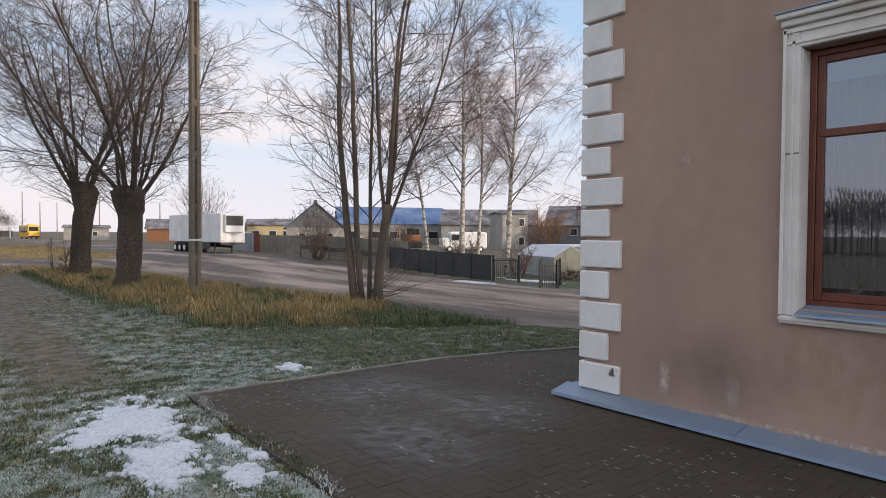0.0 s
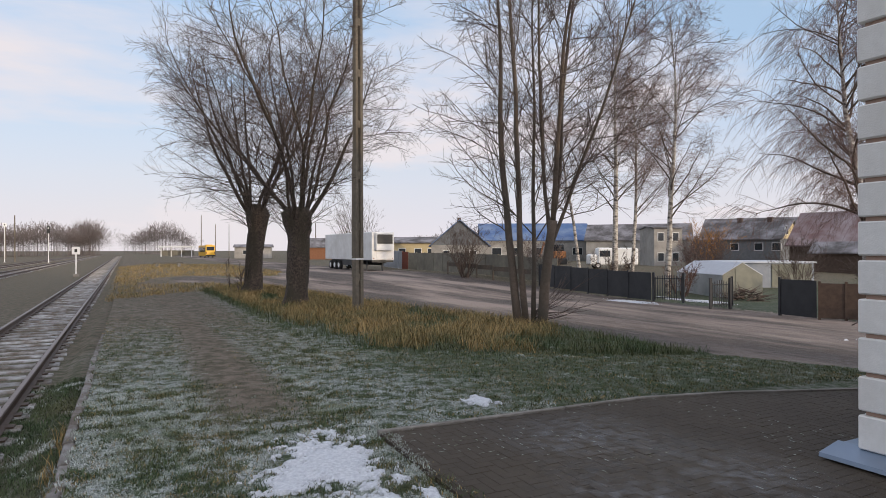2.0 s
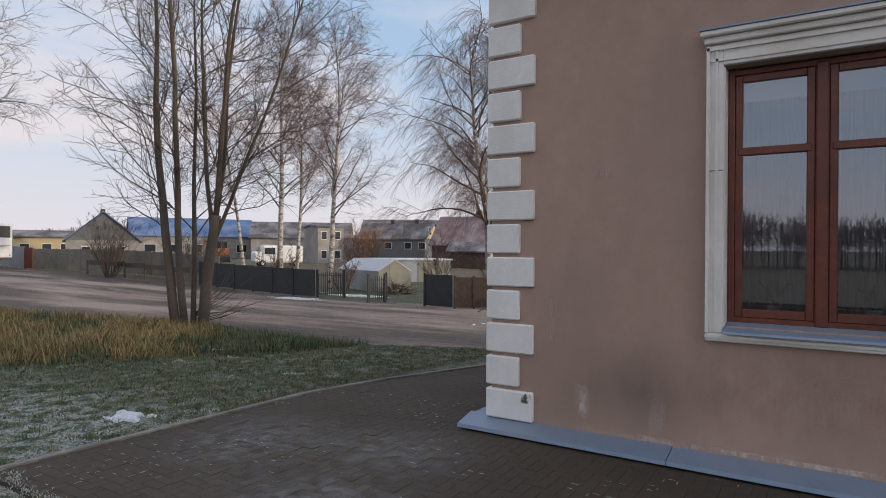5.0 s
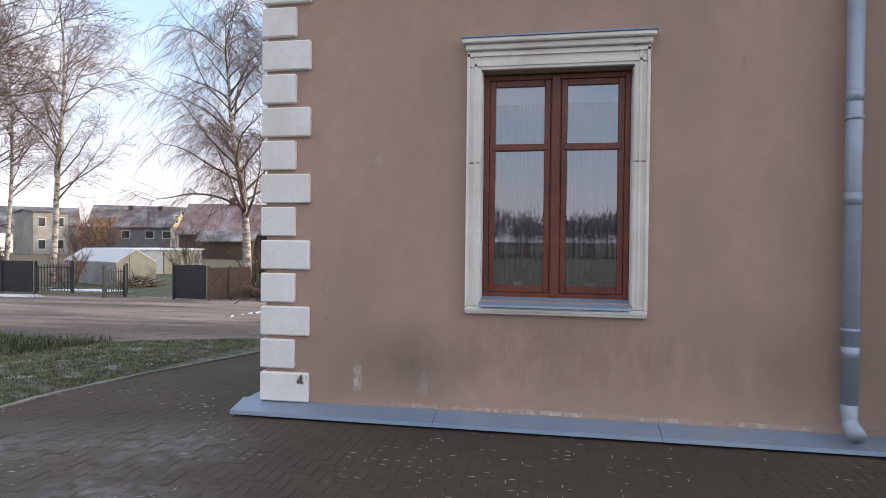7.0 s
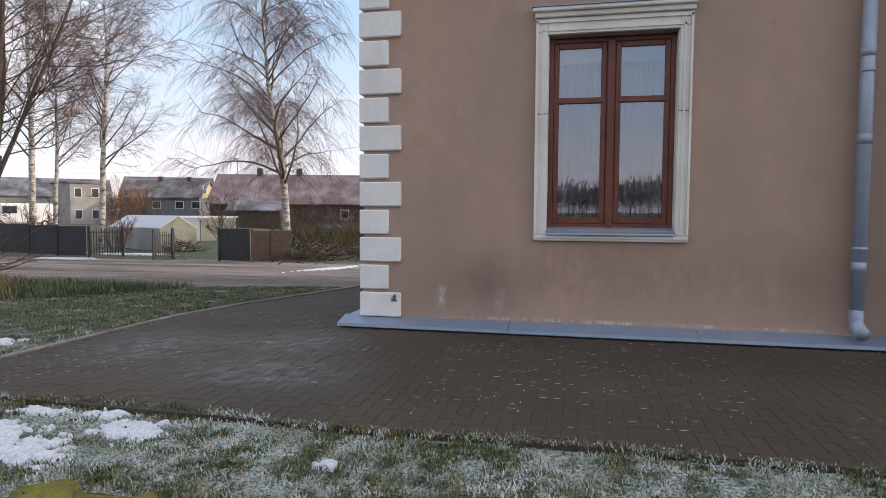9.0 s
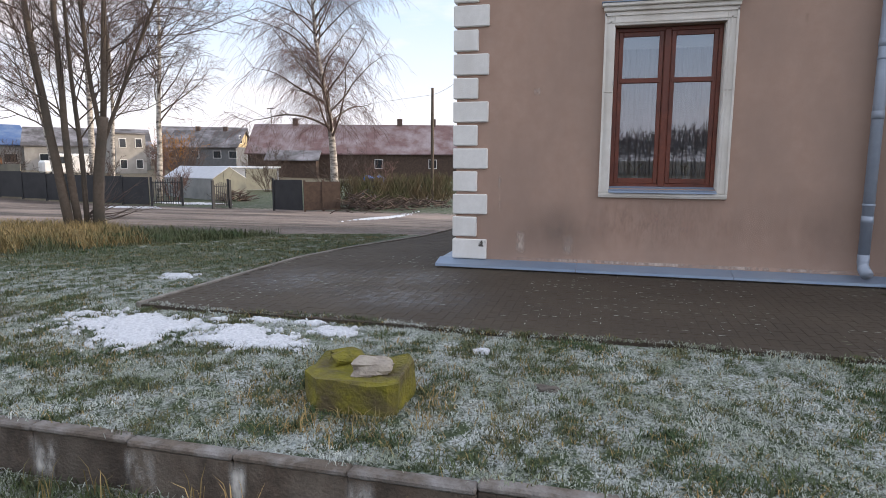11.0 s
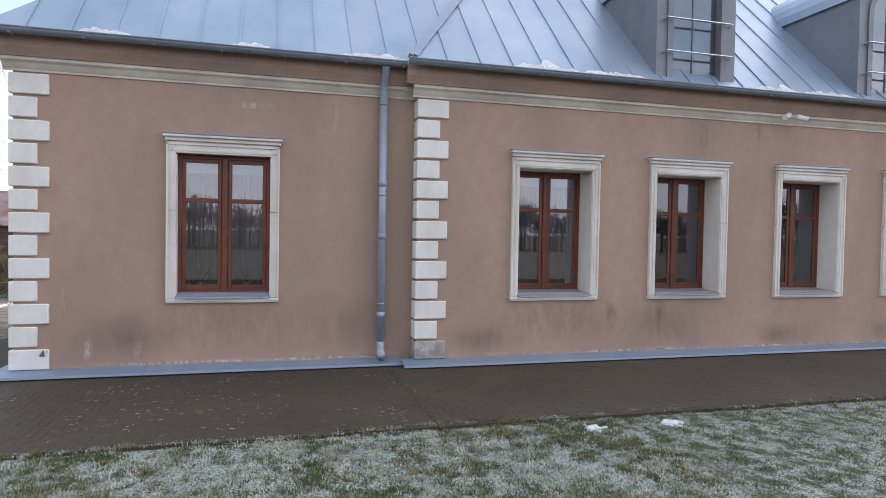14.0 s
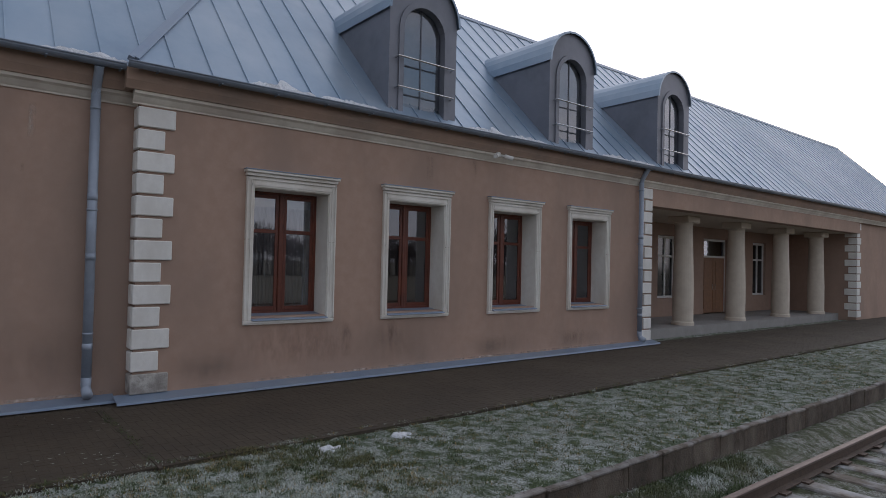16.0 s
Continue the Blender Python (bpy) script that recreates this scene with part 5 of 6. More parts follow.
weeds = [(rg.gauss(-6.16, 0.05), rg.uniform(-9, 6), -0.33) for _ in range(90)]
blades("kerb_weed", weeds, (0.10, 0.30), (0.2, 0.8), 0.004, DRY, "dry weeds along the foot of the platform edge", 6, per=5, spread=0.05, droop=0.3)


def snow_patch(x, y, a, b, seed, h=0.02):
    """Thin crust, torn at the edge and broken by tufts."""
    st = max(0.014, max(a, b) / 42)
    kx, ky = int(b * 1.7 / st), int(a * 1.7 / st)
    vs, fs, idx = [], [], {}

    def depth(i, j):
        px, py = i * st, j * st
        q = 1.05 - math.hypot(px / b, py / a) + 0.75 * noise.noise((px * 1.3 / b + seed, py * 1.3 / a, seed)) + 0.75 * noise.noise((px * 9, py * 9, seed + 2)) + 0.6 * noise.noise((px * 27, py * 27, seed + 5))
        return q

    def vert(i, j):
        if (i, j) not in idx:
            px, py = x + i * st, y + j * st
            idx[i, j] = len(vs)
            vs.append((px, py, soil(px, py) + 0.012 + h * min(0.9, max(-0.8, depth(i, j) * 1.6)) + 0.006 * noise.noise((px * 30, py * 30, 2))))
        return idx[i, j]

    for i in range(-kx, kx):
        for j in range(-ky, ky):
            if depth(i + 0.5, j + 0.5) > 0:
                fs.append((vert(i, j), vert(i + 1, j), vert(i + 1, j + 1), vert(i, j + 1)))
    for (i, j), k in list(idx.items()):
        if depth(i, j) < 0.12:
            vs[k] = (vs[k][0], vs[k][1], soil(vs[k][0], vs[k][1]) - 0.012)
    me = bpy.data.meshes.new("snow_patch")
    me.from_pydata(vs, [], fs)
    me.materials.append(SNOW)
    for p in me.polygons:
        p.use_smooth = True
    return tagged(new("snow_patch", me), "patch of old crusted snow on the frosty grass", "snow", group="snow patches")


for s in SNOW_SPOTS:
    snow_patch(*s)

# ---- mossy block and stones ----
def rough_rock(name, x, y, z, sx, sy, sz, seed, mat, label, cat, rz=0.0, group="", cuts=5, amp=0.26):
    bm = bmesh.new()
    bmesh.ops.create_cube(bm, size=1.0)
    bmesh.ops.subdivide_edges(bm, edges=bm.edges, cuts=cuts, use_grid_fill=True)
    for v in bm.verts:
        v.co = v.co.lerp(v.co.normalized() * 0.62, 0.55)
        n3 = Vector((noise.noise(v.co * 2.3 + Vector((seed, 0, 0))), noise.noise(v.co * 2.3 + Vector((0, seed, 0))), noise.noise(v.co * 2.3 + Vector((0, 0, seed)))))
        v.co += n3 * amp
        v.co = Vector((v.co.x * sx, v.co.y * sy, v.co.z * sz))
    ob = part(name, bm, mat)
    ob.matrix_world = pose(x, y, z, 0, 0, rz)
    return tagged(ob, label, cat, group)


blk = thing("mossy_block", "moss-covered concrete block on the frosty platform", "concrete block", (-5.14, -0.57, -0.05))
bm = bmesh.new()
foot = [(-0.27, -0.30), (-0.20, -0.36), (0.22, -0.35), (0.28, -0.28), (0.29, 0.28), (0.20, 0.36), (-0.12, 0.37), (-0.27, 0.22)]
prism(bm, foot, -0.1, 0.24)
bmesh.ops.subdivide_edges(bm, edges=bm.edges, cuts=3, use_grid_fill=True)
for v in bm.verts:
    v.co += Vector((noise.noise(v.co * 5), noise.noise(v.co * 5 + Vector((9, 0, 0))), noise.noise(v.co * 4 + Vector((0, 9, 0))))) * 0.028
    if v.co.z > 0.15 and v.co.x > 0.02:
        v.co.z += 0.07 * smooth01(0.02, 0.2, v.co.x) * (0.6 + 0.8 * noise.noise(v.co * 6))
bmesh.ops.scale(bm, vec=(0.90, 0.90, 0.92), verts=bm.verts)
part("base", bm, MOSS, blk)
rough_rock("stone", -5.17, -0.67, 0.20, 0.17, 0.25, 0.12, 3, STONE, "pale broken stone lying on the mossy block", "stone", 15)
rough_rock("stone", -5.02, -0.43, 0.19, 0.20, 0.22, 0.12, 8, MOSS, "mossy broken stone lying on the block", "stone", 40)
rough_rock("rubble", -6.54, -0.12, -0.33, 0.13, 0.20, 0.13, 11, DARKSTONE, "grey broken concrete lump below the platform edge", "rubble", 20)
rough_rock("rubble", -6.6, 1.78, -0.33, 0.09, 0.14, 0.07, 15, STONE, "pale broken stone below the platform edge", "rubble", 50)
rough_rock("rubble", -4.65, -1.75, -0.03, 0.08, 0.14, 0.05, 18, DARKSTONE, "small stone in the frosty grass", "rubble", 10)

# ---- trees ----
class Sprout:
    """Collects tapering branches and turns them into one mesh a thickness."""

    def __init__(self, seed):
        self.r = random.Random(seed)
        self.wood, self.twigs = [], []

    def run(self, p, d, length, r0, r1, n, wander=0.12, lift=0.0):
        """A winding branch; lift bends it up (or, negative, down)."""
        p, d = Vector(p), Vector(d).normalized()
        pts, rad = [p.copy()], [r0]
        for i in range(n):
            d = d + Vector((self.r.gauss(0, wander), self.r.gauss(0, wander), self.r.gauss(0, wander) + lift))
            d.normalize()
            p = p + d * (length / n)
            pts.append(p.copy())
            rad.append(r0 + (r1 - r0) * (i + 1) / n)
        (self.wood if r0 > 0.02 else self.twigs).append((pts, rad))
        return pts, rad

    def side(self, pts, t):
        f = t * (len(pts) - 1)
        i = min(int(f), len(pts) - 2)
        return pts[i].lerp(pts[i + 1], f - i), (pts[i + 1] - pts[i]).normalized()

    def off(self, d, angle):
        a = d.orthogonal().normalized()
        a.rotate(Matrix.Rotation(self.r.uniform(0, 2 * math.pi), 3, d))
        return (d * math.cos(angle) + a * math.sin(angle)).normalized()

    def spray(self, pts, r, count, length, t0, angle, lift, depth, twig=0.006, kids=5):
        """Side branches along pts, and smaller ones along those."""
        for _ in range(count):
            t = self.r.uniform(t0, 1.0)
            p, d = self.side(pts, t)
            ln = length * (1.15 - 0.6 * t) * self.r.uniform(0.55, 1.2)
            q, _r = self.run(p, self.off(d, angle * self.r.uniform(0.7, 1.2)), ln, max(twig, r * (1.05 - 0.7 * t)), twig * 0.5, 4, 0.13, lift)
            if depth:
                self.spray(q, max(twig, r * 0.45), kids, ln * 0.5, 0.2, angle, lift, depth - 1, twig, kids)

    def fan(self, pts, n, ln, r, t0, angle, lift, out=0.0, sub=None, segs=4):
        """n side shoots along pts, each with the shoots in sub along it."""
        for i in range(n):
            t = t0 + (1 - t0) * (i + self.r.random()) / n
            p, d = self.side(pts, t)
            g = self.off(d, angle * self.r.uniform(0.7, 1.3))
            if out:
                v = Vector((p.x, p.y, 0.0))
                g = (g + v.normalized() * out if v.length > 0.05 else g).normalized()
            q, _r = self.run(p, g, ln * (1.12 - 0.62 * t) * self.r.uniform(0.6, 1.25), r * (1.1 - 0.4 * t), r * 0.4, segs, 0.11, lift)
            if sub:
                self.fan(q, *sub)

    def mesh(self, name, lines_, sides, mat, parent):
        vs, fs = [], []
        for pts, rad in lines_:
            k = sides if rad[0] > 0.02 else 3
            b = len(vs)
            for i, p in enumerate(pts):
                d = (pts[min(i + 1, len(pts) - 1)] - pts[max(i - 1, 0)]).normalized()
                a = (Vector((1, 0, 0)) - d * d.x) if abs(d.x) < 0.9 else (Vector((0, 1, 0)) - d * d.y)
                a.normalize()
                c = d.cross(a)
                for j in range(k):
                    an = 2 * math.pi * j / k
                    vs.append(p + rad[i] * (math.cos(an) * a + math.sin(an) * c))
            for i in range(len(pts) - 1):
                for j in range(k):
                    fs.append((b + i * k + j, b + i * k + (j + 1) % k, b + (i + 1) * k + (j + 1) % k, b + (i + 1) * k + j))
        me = bpy.data.meshes.new(name)
        me.from_pydata([v[:] for v in vs], [], fs)
        me.materials.append(mat)
        for p in me.polygons:
            p.use_smooth = True
        ob = new(name, me)
        ob.parent = parent
        return ob


def pollard(x, y, h, girth, seed, label, limbs=10):
    """Thick lopped trunk whose knobbly head throws out upswept limbs."""
    th = thing("pollard_tree", label, "tree", (x, y, level(x, y)), group="trees on the verge")
    s = Sprout(seed)
    bm = bmesh.new()
    k = 22
    prev = None
    for z in [-0.2, 0.0, 0.2] + [0.2 + (h - 0.2) * i / 16 for i in range(1, 17)]:
        u = z / h
        q = 0.95 + 0.45 * max(0, 1 - u * 4) ** 2 + 0.30 * smooth01(0.66, 0.88, u) - 0.75 * smooth01(0.93, 1.06, u)
        cur = []
        for i in range(k):
            a = 2 * math.pi * i / k
            w = girth * q * (1 + 0.24 * noise.noise((math.cos(a) * 1.6 + seed, math.sin(a) * 1.6, z * 1.3)) + (0.10 + 0.16 * smooth01(0.6, 0.85, u)) * noise.noise((math.cos(a) * 4, math.sin(a) * 4 + seed, z * 3.5)))
            cur.append(bm.verts.new((w * math.cos(a) + 0.07 * math.sin(z * 0.9 + seed), w * math.sin(a), z)))
        if prev:
            for i in range(k):
                bm.faces.new((prev[i], prev[(i + 1) % k], cur[(i + 1) % k], cur[i]))
        prev = cur
    bm.faces.new(prev)
    part("trunk", bm, BARK, th, smooth=True)
    shoots = (10, 1.15, 0.0078, 0.12, 0.8, 0.02, 0.0, (4, 0.5, 0.0052, 0.2, 0.7, 0.03, 0.0, None, 3))
    for i in range(limbs):
        a = 2 * math.pi * i / limbs + s.r.uniform(-0.3, 0.3)
        tilt = s.r.uniform(0.10, 0.32) if i % 3 == 0 else s.r.uniform(0.45, 0.80)
        d = (math.sin(tilt) * math.cos(a), math.sin(tilt) * math.sin(a), math.cos(tilt))
        base = (girth * 0.7 * math.cos(a), girth * 0.7 * math.sin(a), h - s.r.uniform(0.1, 0.6))
        pts, rad = s.run(base, d, s.r.uniform(7.0, 8.8) if tilt < 0.4 else s.r.uniform(5.8, 7.4), s.r.uniform(0.05, 0.085), 0.012, 10, 0.085, 0.07 if tilt > 0.4 else 0.01)
        s.fan(pts, 20, 2.8, 0.019, 0.08, 0.88, 0.01, 0.30, shoots, 6)
    for i in range(30):
        a = s.r.uniform(0, 6.28)
        q, _r = s.run((girth * math.cos(a), girth * math.sin(a), h * s.r.uniform(0.72, 1.0)), (math.cos(a) * 0.9, math.sin(a) * 0.9, 0.5), s.r.uniform(0.8, 2.6), 0.015, 0.005, 5, 0.12, 0.04)
        s.fan(q, 6, 0.7, 0.007, 0.2, 0.7, 0.03, 0.2, None, 3)
    s.mesh("limb", s.wood, 6, BARK, th)
    s.mesh("twig_crown", s.twigs, 3, TWIG, th)
    return th


pollard(-0.73, 23.7, 3.75, 0.36, 5, "bare lopped tree with a thick knobbly trunk")
pollard(-0.49, 17.5, 3.25, 0.37, 6, "bare lopped tree with a thick forked trunk", 11)


def clump(x, y, stems, seed, label):
    """Several stems from one stool, some forking, with fine bare crowns."""
    th = thing("multi_stem_tree", label, "tree", (x, y, level(x, y)), group="trees on the verge")
    s = Sprout(seed)
    shoots = (9, 1.25, 0.0095, 0.12, 0.72, 0.02, 0.0, (5, 0.55, 0.0062, 0.2, 0.7, 0.02, 0.0, None, 3))
    for bx_, by_, lean, deep, ln, r0, forks in stems:
        base = (bx_, by_, -0.15)
        d = (lean * 0.82 + deep * 0.57, -lean * 0.57 + deep * 0.82, 1.0)
        if not forks:
            pts, rad = s.run(base, d, ln, r0, 0.014, 14, 0.03, 0.0)
            s.wood.pop()
            part("stem", tube(bmesh.new(), [p[:] for p in pts], rad, 10), BARK_BROWN, th, smooth=True)
            s.fan(pts, 26, 3.2, 0.020, 0.20, 0.75, 0.02, 0.40, shoots, 6)
            continue
        pts, rad = s.run(base, d, ln, r0, r0 * 0.82, 6, 0.02, 0.0)
        s.wood.pop()
        part("stem", tube(bmesh.new(), [p[:] for p in pts], rad, 12), BARK_BROWN, th, smooth=True)
        for lean, deep, fl, fr_, start in forks:
            p, _d = s.side(pts, start)
            q, rq = s.run(p, (lean * 0.82 + deep * 0.57, -lean * 0.57 + deep * 0.82, 1.0), fl, fr_, 0.013, 13, 0.035, 0.012)
            s.wood.pop()
            part("stem", tube(bmesh.new(), [v[:] for v in q], rq, 9), BARK_BROWN, th, smooth=True)
            s.fan(q, 22, 3.0, 0.018, 0.08, 0.75, 0.02, 0.40, shoots, 6)
    for i in range(16):
        a = s.r.uniform(-1.2, 0.9)
        q, _r = s.run((0.2, 0.0, 0.1 + s.r.random() * 0.3), (math.cos(a), math.sin(a) - 0.5, 0.35), s.r.uniform(0.9, 2.3), 0.016, 0.003, 5, 0.12, 0.03)
        s.spray(q, 0.006, 4, 0.6, 0.3, 0.6, 0.03, 0, 0.003)
    s.mesh("limb", s.wood, 5, BARK_BROWN, th)
    s.mesh("twig_crown", s.twigs, 3, TWIG, th)
    return th


clump(4.1, 10.7, ((-0.24, 0.16, -0.12, 0.03, 12.0, 0.12, ()), (-0.05, 0.06, -0.065, -0.04, 12.5, 0.095, ()), (0.28, -0.18, 0.015, 0.0, 3.0, 0.145, ((-0.07, 0.10, 9.0, 0.06, 0.8), (0.04, -0.04, 10.0, 0.075, 0.97), (0.14, 0.06, 9.5, 0.065, 0.95), (0.27, -0.05, 8.5, 0.055, 0.7))), (0.14, 0.03, -0.01, 0.06, 11.0, 0.07, ())), 31, "bare tree of several slender stems from one stool")


def birch(x, y, h, r0, seed, label, lean=(0, 0), weep=0.0, wide=1.0, start=0.28, n_limb=30):
    th = thing("birch_tree", label, "tree", (x, y, level(x, y)), group="birches by the fence")
    s = Sprout(seed)
    pts, rad = s.run((0, 0, -0.2), (lean[0], lean[1], 1.0), h, r0, 0.02, 14, 0.035, 0.0)
    part("trunk", tube(bmesh.new(), [p[:] for p in pts], rad, 10), BIRCH, th, "white birch bark with dark patches", smooth=True)
    s.wood.pop()
    for i in range(n_limb):
        t = start + (0.97 - start) * (i + s.r.random()) / n_limb
        p, d = s.side(pts, t)
        ln = h * wide * (0.36 - 0.28 * t) * s.r.uniform(0.7, 1.2) + 0.7
        ln = min(ln, 4.6)
        if weep:
            q, _r = s.run(p, s.off(d, s.r.uniform(0.7, 1.0)), ln, r0 * (0.40 - 0.32 * t), 0.010, 9, 0.11, -0.015)
            for _ in range(int(18 - 9 * t)):
                p2, d2 = s.side(q, s.r.uniform(0.12, 1.0))
                w, _r = s.run(p2, s.off(d2, s.r.uniform(0.5, 1.0)), ln * 0.34 * s.r.uniform(0.5, 1.2), 0.013, 0.007, 5, 0.14, -0.09)
                for _ in range(9):
                    p3, d3 = s.side(w, s.r.uniform(0.15, 1.0))
                    s.run(p3, (d3.x * 0.5 + s.r.gauss(0, 0.35), d3.y * 0.5 + s.r.gauss(0, 0.35), -0.15), s.r.uniform(0.5, 2.3) * weep, 0.0062, 0.004, 5, 0.10, -0.22)
        else:
            q, _r = s.run(p, s.off(d, s.r.uniform(0.6, 0.95)), ln, r0 * (0.34 - 0.28 * t), 0.009, 7, 0.10, 0.02)
            s.fan(q, int(16 - 7 * t), 1.8, 0.0115, 0.10, 0.7, -0.01, 0.15, (7, 0.9, 0.0085, 0.15, 0.7, -0.05, 0.0, (2, 0.5, 0.007, 0.3, 0.6, -0.08, 0.0, None, 3)), 5)
    s.fan(pts, 26, 1.6, 0.012, 0.5, 0.6, 0.02, 0.0, (6, 0.8, 0.008, 0.2, 0.7, -0.03, 0.0, None, 3), 4)
    s.mesh("limb", s.wood, 5, BARK_BROWN, th)
    s.mesh("twig_crown", s.twigs, 3, TWIG_RED, th)
    return th


birch(24.4, 24.8, 17.5, 0.20, 41, "tall bare birch beside the garden gate", (0.01, 0.0), 0, 1.0)
birch(26.8, 32.0, 20.0, 0.24, 42, "tall bare birch behind the dark fence", (-0.02, 0.01), 0, 0.9)
birch(28.2, 31.8, 17.5, 0.16, 43, "slender bare birch behind the dark fence", (0.0, 0.0), 0, 0.8)
birch(22.8, 12.2, 14.5, 0.24, 44, "weeping birch with hanging bare twigs", (0.05, 0.01), 1.0, 1.5, 0.26, 44)
birch(22.0, 30.0, 13.0, 0.14, 45, "slender bare birch behind the dark fence", (-0.08, 0.05), 0, 1.0, 0.35, 18)


def bush(x, y, h, w, seed, mat, label, stems=26, kids=6, depth=1, r=0.03):
    th = thing("bush", label, "bush", (x, y, level(x, y)), group="bare bushes")
    s = Sprout(seed)
    for i in range(stems):
        a, t = s.r.uniform(0, 6.28), s.r.uniform(0.05, 0.75) * w
        q, _r = s.run((0.3 * math.cos(a), 0.3 * math.sin(a), 0), (t * math.cos(a), t * math.sin(a), 1.0), h * s.r.uniform(0.7, 1.05), r, 0.008, 6, 0.09, 0.03)
        s.spray(q, 0.016, 9, h * 0.3, 0.15, 0.6, 0.03, depth, 0.009, kids)
    s.mesh("branch", s.wood, 4, mat, th)
    s.mesh("twig", s.twigs, 3, mat, th)
    return th


bush(19.9, 42.5, 4.6, 0.9, 51, TWIG, "large bare shrub in front of the yard fence", 30)
bush(22.9, 78.0, 10.0, 0.55, 52, TWIG, "bare tree beyond the parked trailer", 26, 5, 1, 0.06)
bush(25.0, 24.2, 2.2, 0.8, 53, TWIG_RED, "bare brambly shrub at the foot of the birch", 16)
bush(38.0, 33.0, 4.2, 0.9, 54, TWIG, "bare fruit tree in the garden", 20)
bush(33.0, 17.0, 3.2, 1.0, 55, TWIG, "bare fruit tree in the garden", 18)
bush(30.5, 12.5, 2.6, 1.0, 56, TWIG_RED, "bare reddish garden shrub by the hedge", 20)
bush(59.0, 50.5, 5.6, 0.8, 57, WILLOW, "orange-twigged willow in a garden", 34)
bush(52.0, 47.0, 4.0, 0.9, 58, TWIG_RED, "bare reddish garden trees", 24)
for bxx, byy, bh, bsd in ((24.5, 29.5, 2.8, 61), (23.5, 36.0, 2.6, 62), (27.0, 40.0, 3.4, 63), (36.0, 24.0, 3.4, 64), (41.0, 27.5, 4.0, 65), (44.0, 37.0, 4.6, 66), (30.0, 48.0, 3.8, 67), (48.0, 21.0, 3.6, 68)):
    bush(bxx, byy, bh, 1.0, bsd, TWIG, "bare brown garden shrub behind the fences", 18, 5, 1, 0.02)
bush(-1.4, 24.1, 1.5, 0.9, 59, TWIG, "bare suckers at the foot of the lopped tree", 12, 4, 0, 0.012)

# mossy joint across the paving below the downpipe
bm = bmesh.new()
rj = random.Random(5)
x = -0.48
while x > -3.3:
    w_ = rj.uniform(0.014, 0.04)
    l_ = rj.uniform(0.12, 0.3)
    bx(bm, x - l_, x, -5.33 - w_ + 0.02 * x, -5.33 + w_ + 0.02 * x, -0.02, 0.006)
    x -= l_ * 0.95
tagged(part("paving_joint", bm, BARK), "dark mossy joint across the paving below the downpipe", "joint", kind="structure")
moss_pts = [(xx, -5.33 + 0.02 * xx + rg.gauss(0, 0.02), 0.004) for xx in [rg.uniform(-3.3, -0.5) for _ in range(160)]]
blades("joint_moss", moss_pts, (0.008, 0.028), (0.5, 1.5), 0.004, GREEN, "moss and grass in the paving joint", 11, per=4, spread=0.018, droop=0.5)


# ---- poles and line-side things ----
def twin_pole(x, y, h, label, gap=0.21):
    """Two slim concrete posts bolted together with spacers."""
    th = thing("utility_pole", label, "pole", (x, y, level(x, y)), 28, group="utility poles")
    for s in (-1, 1):
        bm = bmesh.new()
        v0 = [bm.verts.new((s * gap / 2 + a * 0.065, b * 0.085, -0.3)) for a, b in ((-1, -1), (1, -1), (1, 1), (-1, 1))]
        v1 = [bm.verts.new((s * gap / 2 + a * 0.05, b * 0.065, h)) for a, b in ((-1, -1), (1, -1), (1, 1), (-1, 1))]
        bm.faces.new(v1)
        for i in range(4):
            bm.faces.new((v0[i], v0[(i + 1) % 4], v1[(i + 1) % 4], v1[i]))
        bmesh.ops.bevel(bm, geom=list(bm.edges), offset=0.012, segments=1, affect="EDGES")
        part("post", bm, POLE, th)
    z = 0.9
    while z < h:
        part("spacer", box(-gap / 2 + 0.03, gap / 2 - 0.03, -0.05, 0.05, z, z + 0.22), POLE, th)
        part("bolt", tube(bmesh.new(), [(-gap / 2 - 0.09, 0, z + 0.11), (gap / 2 + 0.09, 0, z + 0.11)], 0.014, 6), RAIL, th)
        z += 1.55
    part("strap", box(-gap / 2 - 0.075, gap / 2 + 0.075, -0.092, 0.092, 1.55, 1.60), WHITE, th)
    return th


twin_pole(0.72, 14.86, 11.5, "tall twin-post concrete utility pole in dry grass")
twin_pole(10.2, 42.8, 9.3, "twin-post concrete utility pole at the roadside", 0.24)


def plain_pole(x, y, h, r, mat, label, group="far poles"):
    th = thing("pole", label, "pole", (x, y, level(x, y)), group=group)
    part("shaft", tube(bmesh.new(), [(0, 0, -0.3), (0, 0, h)], [r, r * 0.6], 8), mat, th)
    return th


plain_pole(27.9, 8.1, 6.9, 0.13, BARK_BROWN, "dark wooden pole beside the hedge", "garden poles")
for x, y, h in ((16.3, 211, 13.5), (21.6, 219, 11), (29, 240, 12), (-24.7, 142, 9), (34, 200, 12), (-33, 190, 9), (37, 150, 9)):
    plain_pole(x, y, h, 0.16, POLE, "thin pole beside the railway in the distance")
mast = plain_pole(91, 55, 10.8, 0.10, POLE, "thin lamp mast behind the houses", "lamp masts")
part("crossbar", box(-0.06, 0.06, -0.7, 0.7, 10.65, 10.8), POLE, mast)
wire = bmesh.new()
for (xa, ya, za), (xb, yb, zb) in (((27.9, 8.1, 5.4), (60, 60, 6.0)), ((27.9, 8.1, 5.4), (10, 0, 6.4))):
    pts = [(xa + (xb - xa) * t, ya + (yb - ya) * t, za + (zb - za) * t - 2.2 * t * (1 - t)) for t in [i / 12 for i in range(13)]]
    tube(wire, pts, 0.008, 4)
